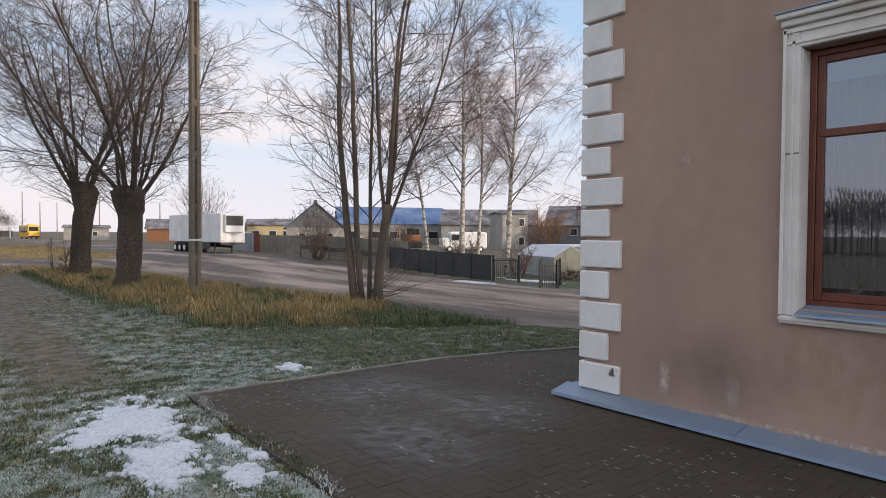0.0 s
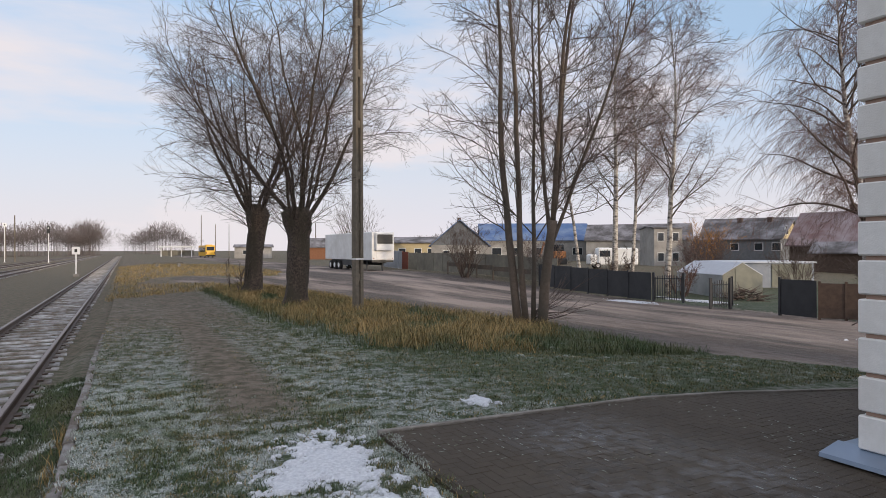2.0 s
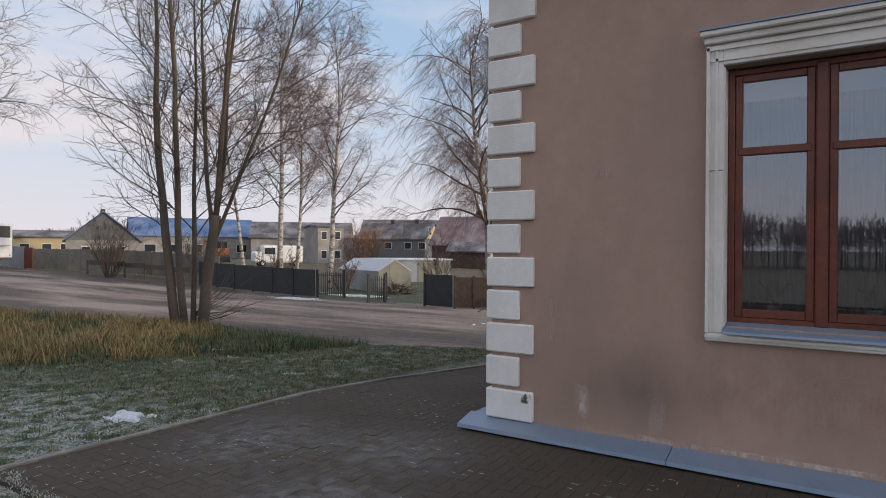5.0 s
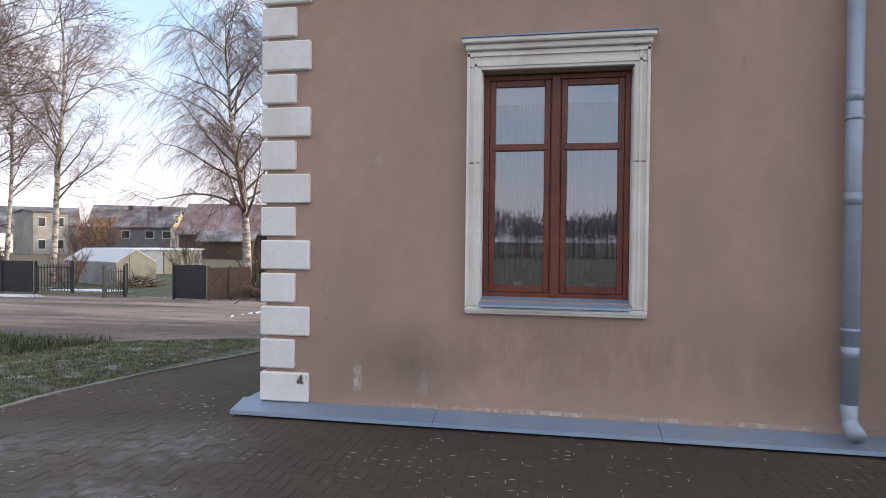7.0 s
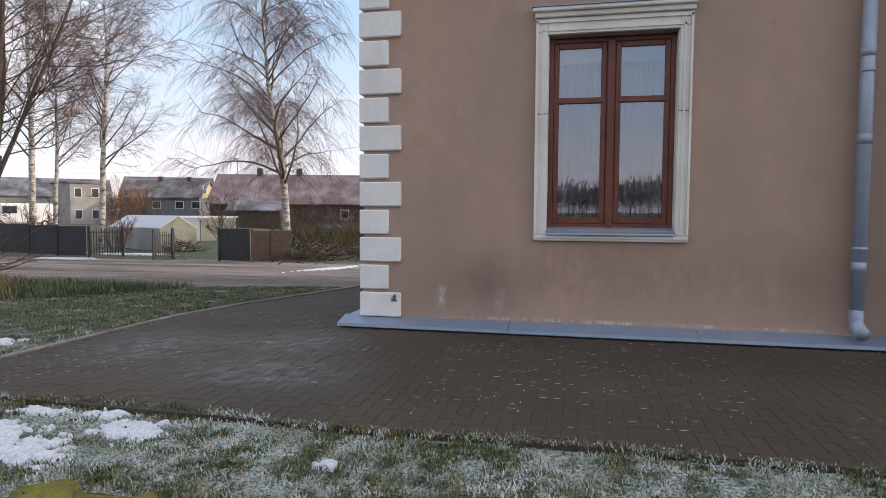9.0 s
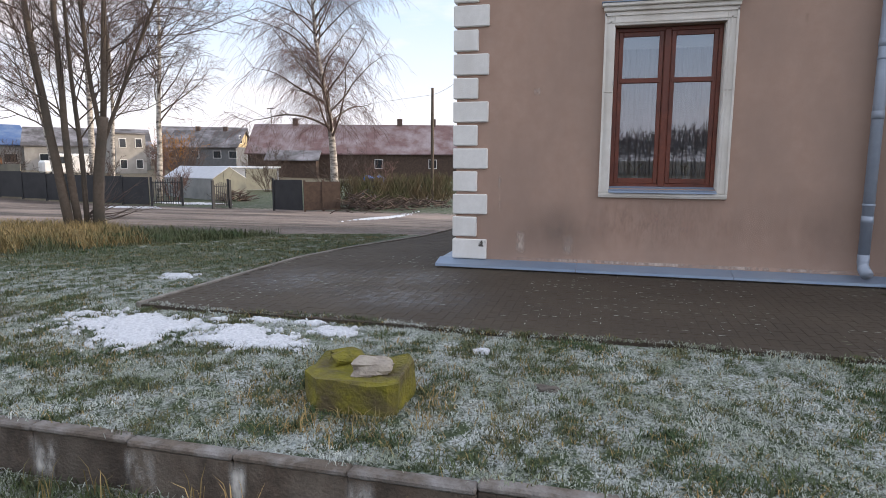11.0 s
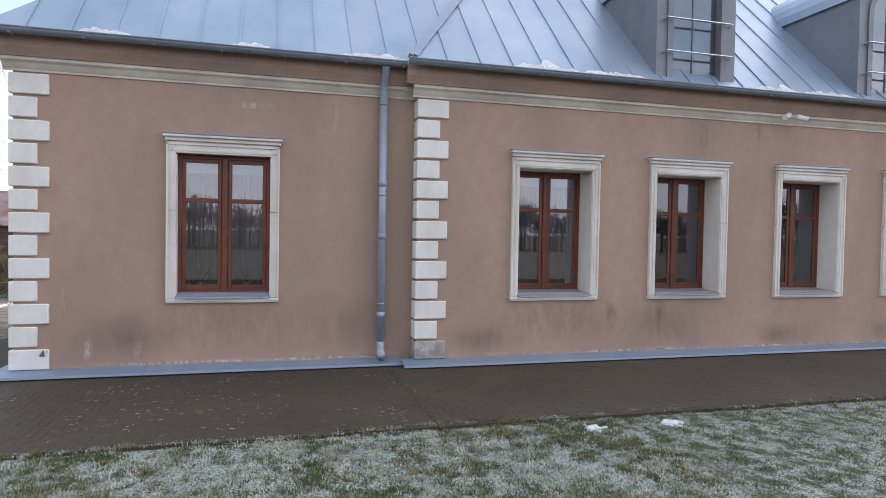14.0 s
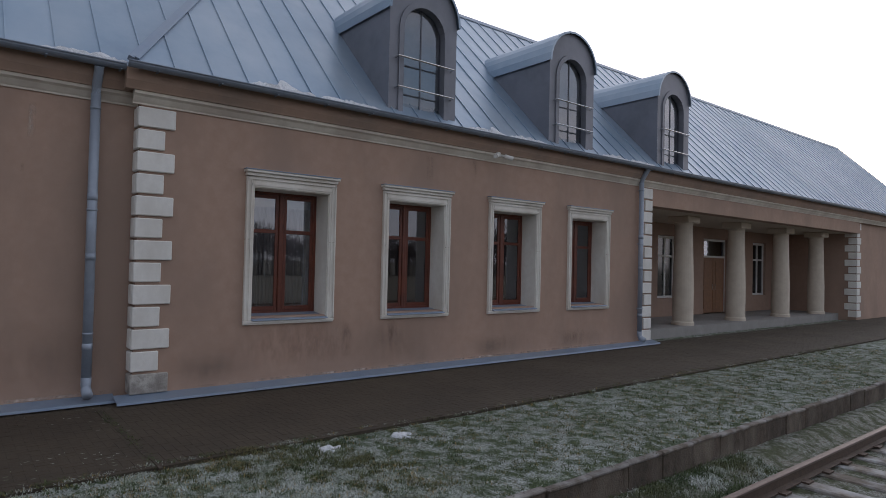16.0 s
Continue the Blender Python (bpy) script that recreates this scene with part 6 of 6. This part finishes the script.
tagged(part("overhead_wire", wire, BLACK), "thin sagging overhead wire", "wire")


def signal_post(x, y, h, label, lamp):
    th = thing("railway_signal", label, "signal", (x, y, -0.33), group="railway signals")
    part("post", tube(bmesh.new(), [(0, 0, 0), (0, 0, h)], 0.07, 8), WHITE, th)
    part("base", box(-0.2, 0.2, -0.2, 0.2, -0.1, 0.15), CONCRETE, th)
    if lamp:
        part("lamp_housing", box(-0.25, 0.25, -0.12, 0.12, h, h + 1.2, bevel=0.04), BLACK, th)
        part("lens", tube(bmesh.new(), [(0, -0.13, h + 0.85), (0, -0.2, h + 0.85)], 0.11, 10), WHITE, th)
    else:
        part("board", box(-0.3, 0.3, -0.04, 0.04, h - 0.1, h + 0.55, bevel=0.02), WHITE, th)
        part("figure_bar", box(-0.10, 0.10, -0.05, -0.041, h + 0.1, h + 0.35), BLACK, th)
    return th


signal_post(-9.3, 58.0, 1.9, "small white board on a post between the tracks", False)
signal_post(-16.9, 118.0, 5.0, "tall dark colour-light signal on a white post", True)
signal_post(-24.6, 130.0, 6.5, "tall white signal post beyond the tracks", False)
th = thing("concrete_stop", "short concrete block beside the track", "concrete block", (-9.9, 14.8, -0.33))
part("block", box(-0.5, 0.5, -0.6, 0.6, -0.05, 0.62, bevel=0.05), CONCRETE, th)
th = thing("bench", "low weathered wooden bench on the rough grass", "bench", (-1.4, 71.0, level(-1.4, 71)))
part("seat", box(-1.5, 1.5, -0.2, 0.2, 0.42, 0.5), BARK_BROWN, th)
for s in (-1, 1):
    part("leg", box(s * 1.1 - 0.15, s * 1.1 + 0.15, -0.18, 0.18, -0.1, 0.42), CONCRETE, th)

# ---- parked trailer, bus ----
def wheel(parent, x, y, z, r, w):
    ty = part("wheel", tube(bmesh.new(), [(x - w / 2, y, z), (x - w / 2 + 0.03, y, z), (x + w / 2 - 0.03, y, z), (x + w / 2, y, z)], [r * 0.9, r, r, r * 0.9], 18), RUBBER, parent)
    part("rim", tube(bmesh.new(), [(x - w / 2 - 0.01, y, z), (x + w / 2 + 0.01, y, z)], r * 0.55, 14), WHITE, ty)


tr = thing("semi_trailer", "white refrigerated semi-trailer parked without its lorry", "trailer", (18.1, 56.6, level(18.1, 57)), 4)
part("box_body", box(-1.27, 1.27, 0.0, 13.4, 1.15, 4.05, bevel=0.04), WHITE, tr)
part("cooling_unit", box(-0.95, 0.95, -0.42, -0.002, 2.15, 3.95, bevel=0.06), WHITE, tr)
part("cooling_grille", box(-0.86, 0.86, -0.46, -0.421, 2.85, 3.8, bevel=0.03), BLACK, tr, "black grille of the cooling unit")
part("front_panel", box(-0.8, 0.8, -0.05, -0.002, 1.25, 2.1), WHITE, tr)
part("chassis", box(-0.5, 0.5, 0.3, 13.2, 0.85, 1.149), ANTHRACITE, tr)
part("side_skirt", bx(box(-1.24, -1.2, 2.5, 8.0, 0.55, 1.149), 1.2, 1.24, 2.5, 8.0, 0.55, 1.149), ANTHRACITE, tr)
for s in (-1, 1):
    part("landing_leg", box(s * 0.9 - 0.07, s * 0.9 + 0.07, 2.0, 2.16, 0.0, 1.149), ANTHRACITE, tr)
    part("marker_lamp", box(s * 1.05 - 0.05, s * 1.05 + 0.05, -0.02, -0.001, 1.3, 1.4), ORANGE, tr)
    for y in (9.2, 10.5, 11.8):
        wheel(tr, s * 1.05, y, 0.5, 0.5, 0.36)
part("bumper", box(-1.2, 1.2, 0.1, 0.2, 0.95, 1.12), BLACK, tr)

bus = thing("bus", "yellow bus parked beyond the rough grass", "bus", (16.2, 186.0, level(16.2, 186) + 0.02), 4)
part("body", box(-1.3, 1.3, 0.0, 11.5, 0.45, 3.6, bevel=0.15), YELLOW, bus)
part("rear_window", box(-1.05, 1.05, -0.03, 0.02, 2.1, 3.2, bevel=0.008), DARKGLASS, bus)
part("bumper", box(-1.25, 1.25, -0.08, 0.05, 0.5, 0.85), BLACK, bus)
part("roof_hatch", box(-0.8, 0.8, 1.0, 4.0, 3.6, 3.8, bevel=0.05), YELLOW, bus)
for i in range(5):
    y = 1.0 + i * 2.05
    part("side_window", box(-1.312, -1.29, y, y + 1.85, 1.7, 3.0), DARKGLASS, bus)
for s in (-1, 1):
    part("tail_light", box(s * 1.1 - 0.1, s * 1.1 + 0.1, -0.03, 0.02, 1.2, 1.7), RUST_RED, bus)
    for y in (2.5, 9.0):
        wheel(bus, s * 1.1, y, 0.48, 0.48, 0.3)

# ---- fences, gate, garden buildings ----
def fence_run(name, pts, h, panel, mat, label, category="fence", post=None, post_w=0.05, gapz=0.06):
    th = thing(name, label, category, group="fences along the road")
    for (xa, ya), (xb, yb) in zip(pts, pts[1:]):
        d = Vector((xb - xa, yb - ya))
        k = max(1, round(d.length / panel))
        rz = math.atan2(d.y, d.x)
        ln = d.length / k
        for i in range(k):
            x, y = xa + d.x * i / k, ya + d.y * i / k
            z = level(x, y)
            o = part("fence_panel", box(0.03, ln - 0.03, -0.02, 0.02, gapz, h), mat, th)
            o.location, o.rotation_euler = (x, y, z), (0, 0, rz)
            q = part("fence_post", box(-post_w, post_w, -post_w, post_w, -0.3, h + 0.08), post or mat, th)
            q.location, q.rotation_euler = (x, y, z), (0, 0, rz)
    return th


fence_run("sheet_fence", ((21.0, 33.5), (20.65, 22.5)), 1.6, 2.0, ANTHRACITE, "anthracite sheet metal garden fence")
fence_run("sheet_fence", ((20.0, 14.4), (19.9, 12.7)), 1.6, 1.7, ANTHRACITE, "anthracite sheet metal fence panel beside the drive")
fence_run("board_fence", ((19.9, 12.6), (21.0, 11.1)), 1.5, 1.0, BROWN_WALL, "dark weathered board fence")
fence_run("concrete_fence", ((22.5, 60.0), (23.0, 34.0)), 1.9, 2.0, CONC_FENCE, "grey-yellow concrete panel fence round a yard")
fence_run("steel_fence", ((25.0, 74.0), (22.6, 62.0)), 2.1, 2.0, STEEL_FENCE, "grey sheet steel fence by the trailer")
fence_run("rust_gate", ((22.55, 61.8), (22.5, 60.2)), 2.0, 1.6, RUST_RED, "rust-red board gate in the yard fence", "gate")
fence_run("post_fence", ((20.6, 47.0), (20.6, 34.0)), 1.1, 2.6, BARK_BROWN, "low rail fence before the yard", gapz=0.75)


def picket_gate(x, y, w, h, rz, label, bars):
    th = thing("metal_gate", label, "gate", (x, y, level(x, y)), rz, group="picket gates")
    for s in (0, w):
        part("gate_post", box(s - 0.06, s + 0.06, -0.06, 0.06, -0.3, h + 0.12), ANTHRACITE, th)
    for z in (0.22, h - 0.22):
        part("gate_rail", box(0.06, w - 0.06, -0.015, 0.015, z, z + 0.04), ANTHRACITE, th)
    for i in range(bars):
        u = 0.10 + (w - 0.2) * i / (bars - 1)
        top = h - 0.12 + 0.14 * math.sin(math.pi * i / (bars - 1))
        part("picket", box(u - 0.017, u + 0.017, -0.017, 0.017, 0.12, top), ANTHRACITE, th)
    return th


picket_gate(19.77, 17.83, 0.95, 1.4, -30, "open anthracite steel picket gate on the drive", 8)
picket_gate(20.72, 22.4, 1.6, 1.5, -62, "anthracite steel picket fence bay at the birch", 12)
picket_gate(20.6, 17.4, 1.9, 1.4, 35, "open anthracite steel picket gate leaf", 12)

gh = thing("greenhouse", "grey sheeted garden greenhouse with a frosted roof", "greenhouse", (26.1, 22.2, level(27, 21.6)), 68)
bm = bmesh.new()
prism(bm, ((0, 0), (5.8, 0), (5.8, -2.5), (0, -2.5)), -0.1, 1.35)
part("wall", bm, FOIL, gh)
bm = bmesh.new()
for q in (((0, 0.03, 1.35), (5.8, 0.03, 1.35), (5.8, -1.25, 2.1), (0, -1.25, 2.1)), ((0, -2.53, 1.35), (5.8, -2.53, 1.35), (5.8, -1.25, 2.1), (0, -1.25, 2.1))):
    a = [bm.verts.new(p) for p in q]
    b = [bm.verts.new((p[0], p[1], p[2] + 0.04)) for p in q]
    bm.faces.new(a)
    bm.faces.new(b[::-1])
    for i in range(4):
        bm.faces.new((a[i], b[i], b[(i + 1) % 4], a[(i + 1) % 4]))
part("roof", bm, FOIL_TOP, gh, "white frosted sheet roof")
for xx in (-0.001, 5.801):
    bm = bmesh.new()
    for dx in (-0.02, 0.02):
        bm.faces.new([bm.verts.new((xx + dx, yy, zz)) for yy, zz in ((0, 1.35), (-2.5, 1.35), (-1.25, 2.1))])
    part("gable", bm, GREEN_BOARD, gh)
part("door", box(-0.05, -0.005, -1.8, -0.8, 0, 1.75), GREEN_BOARD, gh)
part("end_wall", box(-0.03, -0.004, -2.5, 0.0, -0.1, 1.35), GREEN_BOARD, gh)

ga = thing("garage", "grey metal garage with a pale door behind the greenhouse", "garage", (34.3, 28.6, level(35, 28)), -33)
part("wall", box(0, 6.4, 0, 5.0, -0.1, 1.8), STEEL_FENCE, ga)
part("roof", box(-0.15, 6.55, -0.15, 5.15, 1.8, 1.92), FOIL_TOP, ga)
part("door", box(3.4, 6.2, -0.05, -0.004, 0.0, 1.72), GREEN_BOARD, ga)

# pile of brushwood and rubble at the drive
for nm, cx, cy, n_, w_, hh, lab in (("brush_pile", 22.0, 10.3, 240, 1.7, 0.8, "heap of brushwood and rubble at the foot of the birch"), ("brush_pile", 26.0, 20.6, 120, 1.0, 0.6, "heap of cut branches beside the greenhouse"), ("brush_pile", 24.5, 8.4, 200, 2.2, 0.5, "low heap of brushwood along the hedge")):
    rr = random.Random(int(cx * 10))
    bm = bmesh.new()
    for i in range(n_):
        x, y = cx + rr.gauss(0, w_ * 0.5), cy + rr.gauss(0, w_ * 0.5)
        z = level(x, y) + rr.random() * hh * math.exp(-((x - cx) ** 2 + (y - cy) ** 2) / w_ ** 2)
        a, t, l_ = rr.uniform(0, 6.28), rr.uniform(-0.2, 0.5), rr.uniform(0.3, 1.2)
        tube(bm, [(x, y, z), (x + l_ * math.cos(a), y + l_ * math.sin(a), max(z + l_ * t, level(x, y)))], [rr.uniform(0.012, 0.05), 0.008], 4, caps=False)
    tagged(part(nm, bm, TWIG), lab, "brushwood", "brushwood heaps", "stuff")
for i, (x, y, a, b) in enumerate(((16.8, 7.2, 0.5, 5.2), (23.0, 21.5, 0.5, 2.2), (19.2, 22.6, 0.5, 1.6))):
    snow_patch(x, y, b if i else 0.35, a if i else 3.2, 60 + i, 0.05)
hg = thing("hedge", "brown clipped hedge behind a low rail", "hedge", (0, 0, 0))
rr = random.Random(77)
bm = bmesh.new()
for i in range(3600):
    u = rr.random()
    x, y = 22.9 + 6.9 * u + rr.gauss(0, 0.4), 11.6 - 4.2 * u + rr.gauss(0, 0.4)
    z0 = level(x, y) + rr.random() * 1.35
    a = rr.uniform(0, 6.28)
    l_ = rr.uniform(0.3, 0.8)
    tube(bm, [(x, y, z0), (x + 0.4 * l_ * math.cos(a), y + 0.4 * l_ * math.sin(a), z0 + l_ * 0.8)], [0.022, 0.008], 3, caps=False)
tagged(part("twig_mass", bm, HEDGE, hg), kind="stuff")
th = thing("tarpaulin", "blue tarpaulin over a stack in the garden", "tarpaulin", (33.0, 13.8, level(33, 13.8)))
bm = bmesh.new()
prism(bm, ((-0.8, -0.6), (0.8, -0.6), (0.8, 0.6), (-0.8, 0.6)), 0, 1.35)
bmesh.ops.subdivide_edges(bm, edges=bm.edges, cuts=3, use_grid_fill=True)
for v in bm.verts:
    v.co += Vector((noise.noise(v.co * 2), noise.noise(v.co * 2 + Vector((5, 0, 0))), noise.noise(v.co * 2 + Vector((0, 5, 0))))) * 0.45
part("sheet", bm, BLUE_TARP, th)

# ---- houses ----
def house(name, x, y, rz, w, d, eave, ridge, wall, roof, label, windows=(), chimneys=(), over=0.4, base=None, gable=None):
    """w along local x (the ridge), d along local y; windows on the near long side and the gables: (side, u, z, width, height)."""
    z = level(x, y) if base is None else base
    th = thing(name, label, "house", (x, y, z), rz, group="houses across the road")
    bm = bmesh.new()
    prism(bm, ((-w / 2, -d / 2), (w / 2, -d / 2), (w / 2, d / 2), (-w / 2, d / 2)), -0.5, eave)
    part("wall", bm, wall, th)
    for s in (-1, 1):
        bm = bmesh.new()
        for q in (-0.03, 0.03):
            bm.faces.new([bm.verts.new((s * w / 2 + q, yy, zz)) for yy, zz in ((-d / 2, eave), (d / 2, eave), (0, ridge))])
        part("gable", bm, gable or wall, th)
    k = (ridge - eave) / (d / 2)
    bm = bmesh.new()
    for s in (-1, 1):
        q = [(-w / 2 - over, s * (d / 2 + over), eave - over * k), (w / 2 + over, s * (d / 2 + over), eave - over * k), (w / 2 + over, 0, ridge), (-w / 2 - over, 0, ridge)]
        a = [bm.verts.new((p[0], p[1], p[2] + 0.05)) for p in q]
        b = [bm.verts.new((p[0], p[1], p[2] + 0.20)) for p in q]
        bm.faces.new(a)
        bm.faces.new(b[::-1])
        for i in range(4):
            bm.faces.new((a[i], b[i], b[(i + 1) % 4], a[(i + 1) % 4]))
    rf = part("roof", bm, roof, th)
    for u, h in chimneys:
        part("chimney", box(u - 0.35, u + 0.35, -0.3, 0.3, ridge - 0.6, ridge + h, bevel=0.04), CHIMNEY, rf)
    for side, u, zz, ww, wh in windows:
        if side == "front":
            fr = part("window", box(u - ww / 2, u + ww / 2, -d / 2 - 0.05, -d / 2 + 0.05, zz, zz + wh), WHITE, th)
            part("pane", box(u - ww / 2 + 0.08, u + ww / 2 - 0.08, -d / 2 - 0.07, -d / 2 - 0.051, zz + 0.08, zz + wh - 0.08), DARKGLASS, fr)
        else:
            s = -1 if side == "left" else 1
            a, b = sorted((s * (w / 2 - 0.05), s * (w / 2 + 0.05)))
            fr = part("window", box(a, b, u - ww / 2, u + ww / 2, zz, zz + wh), WHITE, th)
            a, b = sorted((s * (w / 2 + 0.051), s * (w / 2 + 0.07)))
            part("pane", box(a, b, u - ww / 2 + 0.08, u + ww / 2 - 0.08, zz + 0.08, zz + wh - 0.08), DARKGLASS, fr)
    return th


# long low house with four chimneys
# yellow gables carry the low sun on the end wall in their colour
house("cottage", 72.0, 30.8, -73, 27.5, 11.0, 2.9, 6.6, BROWN_WALL, RED_ROOF, "long low dark house with a dull red frosted roof", [("front", u, 0.9, 1.1, 1.2) for u in (-8, 3, 10)] + [("right", -2, 0.9, 1.0, 1.2), ("right", 2, 0.9, 1.0, 1.2)], [(-8.6, 1.0), (-3.4, 1.0), (5.6, 1.0), (10.2, 1.0)], base=-0.55, gable=YELLOW_WALL)
house("shed", 64.0, 36.4, -73, 6.0, 4.0, 2.2, 3.2, BROWN_WALL, DARK_ROOF, "dark garden shed beside the long house", base=-0.75)
# grey walls, with the sunlit look of the gable put into its yellow
house("house", 82.2, 61.2, -75, 11.0, 9.0, 3.0, 5.6, GREY_WALL, DARK_ROOF, "dark house with a gable coloured yellow as if sunlit and a frosted roof", [("front", u, zz, 1.3, 1.2) for u in (-4.5, -1, 2.5, 5) for zz in (1.2,)] + [("right", -2, 3.6, 1.2, 1.3), ("right", 2, 3.6, 1.2, 1.3)], [(-2.0, 0.8), (2.5, 0.8)], base=0.4, gable=YELLOW_WALL)
house("house", 92.0, 69.0, -60, 14.0, 11.0, 3.8, 6.9, GREY_WALL, DARK_ROOF, "pale house with a dark roof behind the gardens", [("front", u, 3.2, 1.3, 1.3) for u in (-4, 0, 4)], base=0.2)
house("house", 42.3, 84.5, 62, 12.0, 8.6, 3.0, 6.7, WHITE_WALL, BLUE_ROOF, "white house with grey boarded gable and blue roof", [("left", -2, 1.0, 1.1, 1.2), ("left", 2, 1.0, 1.1, 1.2), ("front", -3, 1.0, 1.2, 1.2), ("front", 2, 1.0, 1.2, 1.2)], [(1.0, 0.8)], base=-0.45, gable=GREY_WALL)
# warehouses with blue roofs
house("warehouse", 70.5, 104.0, -28, 22.0, 14.0, 4.2, 7.6, WHITE_WALL, BLUE_ROOF, "white warehouse with a blue sheet roof", [("front", u, 1.2, 2.0, 1.5) for u in (-8, -4, 0, 4, 8)], base=-0.47)
house("warehouse", 80.5, 84.0, -46, 18.0, 12.0, 4.0, 6.9, WHITE_WALL, DARK_ROOF, "white warehouse with a long dark slate roof", [("front", u, 1.2, 2.0, 1.5) for u in (-6, -2, 2, 6)], base=-0.47)
house("office_block", 60.9, 60.0, -27, 3.8, 6.0, 5.6, 5.9, WHITE_WALL, DARK_ROOF, "narrow pale two-storey block with a flat roof", [("front", u, zz, 0.9, 1.2) for u in (-1.0, 1.0) for zz in (1.2, 3.9)], over=0.2, base=-1.0)
house("yellow_building", 45.0, 107.0, -27, 8.0, 7.0, 3.6, 4.6, YELLOW_WALL, DARK_ROOF, "low yellow building behind the trailer", [("front", u, 1.2, 1.4, 1.4) for u in (-2.5, 0.5, 3)], base=-0.47)
house("barn", 38.0, 144.0, -20, 10.0, 7.0, 3.0, 5.0, BRICK, DARK_ROOF, "dull orange brick barn far off", base=-0.47)
house("low_building", 26.0, 173.0, -15, 9.5, 6.0, 3.0, 3.6, WHITE_WALL, DARK_ROOF, "white low building in the distance", [("front", u, 1.0, 1.2, 1.2) for u in (-2, 2)], base=-0.38)
sh = thing("shelter", "white platform shelter in the distance", "shelter", (8.4, 204.0, level(8.4, 204)), -20)
part("roof", box(-5, 5, -1.5, 1.5, 2.9, 3.3), WHITE, sh)
for u in (-4.5, -1.5, 1.5, 4.5):
    part("post", box(u - 0.12, u + 0.12, -0.12, 0.12, -0.2, 2.9), WHITE, sh)
part("rear_wall", box(-4.8, 4.8, 1.3, 1.4, 0.3, 2.0), CONC_FENCE, sh)
yv = thing("van", "white van parked in the yard behind the fence", "van", (45.0, 52.0, level(45, 52)), 60)
part("body", box(-1.0, 1.0, -2.6, 2.0, 0.4, 2.4, bevel=0.15), WHITE, yv)
part("cab", box(-0.98, 0.98, 2.0, 3.0, 0.4, 1.7, bevel=0.2), WHITE, yv)
part("window", box(-1.015, -0.99, 0.6, 1.8, 1.4, 2.1), DARKGLASS, yv)
for s in (-1, 1):
    for y in (-1.8, 2.0):
        wheel(yv, s * 0.9, y, 0.36, 0.36, 0.24)
dg = thing("digger", "orange machine in the yard behind the fence", "digger", (52.0, 72.0, level(52, 72)), 20)
part("body", box(-1.6, 1.6, -0.9, 0.9, 0.9, 2.0, bevel=0.15), ORANGE, dg)
part("cab", box(-0.3, 1.2, -0.7, 0.7, 2.0, 3.0, bevel=0.1), DARKGLASS, dg)
part("arm", tube(bmesh.new(), [(-1.5, 0, 1.8), (-3.2, 0, 3.2), (-4.2, 0, 1.2)], [0.2, 0.16, 0.1], 6), ORANGE, dg)
part("track", box(-1.6, 1.6, -1.0, 1.0, 0.0, 0.895, bevel=0.1), BLACK, dg)


# ---- far woods ----
def wood(name, pts, h, seed, step, label, mat=FARWOOD):
    """A far belt of bare trees: rounded crowns made of a great many thin twigs."""
    g = np.random.default_rng(seed)
    p0, p1 = [], []
    for (xa, ya), (xb, yb) in zip(pts, pts[1:]):
        ln = math.hypot(xb - xa, yb - ya)
        for i in range(int(ln / step)):
            t = (i + g.random()) / (ln / step)
            for row in range(5):
                x, y = xa + (xb - xa) * t + g.normal(0, step * 2), ya + (yb - ya) * t + g.normal(0, step * 2)
                hh = h * (0.55 + 0.75 * abs(noise.noise((x * 0.04, y * 0.04, seed))) + 0.12 * g.random())
                m = 90
                d = g.normal(0, 1, (m, 3))
                d /= np.linalg.norm(d, axis=1)[:, None]
                c = np.array((x, y, hh * 0.46)) + d * (g.random((m, 1)) ** 0.45) * np.array((hh * 0.42, hh * 0.42, hh * 0.50))
                e = c + (d * np.array((1, 1, 0.7)) + np.array((0, 0, 0.5))) * hh * g.uniform(0.05, 0.12, (m, 1))
                e[:, 2] = np.minimum(e[:, 2], hh)
                p0 += [np.array([(x, y, -0.5)]), c]
                p1 += [np.array([(x, y, hh * 0.8)]), e]
    p0, p1 = np.concatenate(p0), np.concatenate(p1)
    m, w = len(p0), step * 0.05
    ring = np.array([(w * math.cos(q), w * math.sin(q), 0) for q in (0, 2.09, 4.19)])
    v = np.concatenate([p0[:, None] + ring, p1[:, None] + ring * 0.5], 1).reshape(-1, 3)
    k = np.arange(m)[:, None, None] * 6
    f = (k + np.array([(0, 1, 4, 3), (1, 2, 5, 4), (2, 0, 3, 5)])).reshape(-1, 4)
    me = bpy.data.meshes.new(name)
    me.from_pydata(v.tolist(), [], f.tolist())
    me.materials.append(mat)
    return tagged(new(name, me), label, "wood", kind="stuff")


wood("far_wood_line", ((-58, 250), (-44, 280), (-24, 300), (-20, 330)), 15.0, 4, 1.3, "bare leafless wood beside the distant line")
wood("far_wood_west", ((-85, -120), (-80, 0), (-70, 120), (-60, 240)), 8.5, 3, 1.5, "bare leafless wood beyond the railway")
wood("far_wood_north", ((-4, 352), (24, 350)), 15.0, 5, 1.2, "bare leafless copse beside the distant line")
wood("far_wood_east", ((60, 220), (130, 150), (150, 60), (140, -40)), 8.0, 7, 2.2, "bare leafless trees behind the houses")
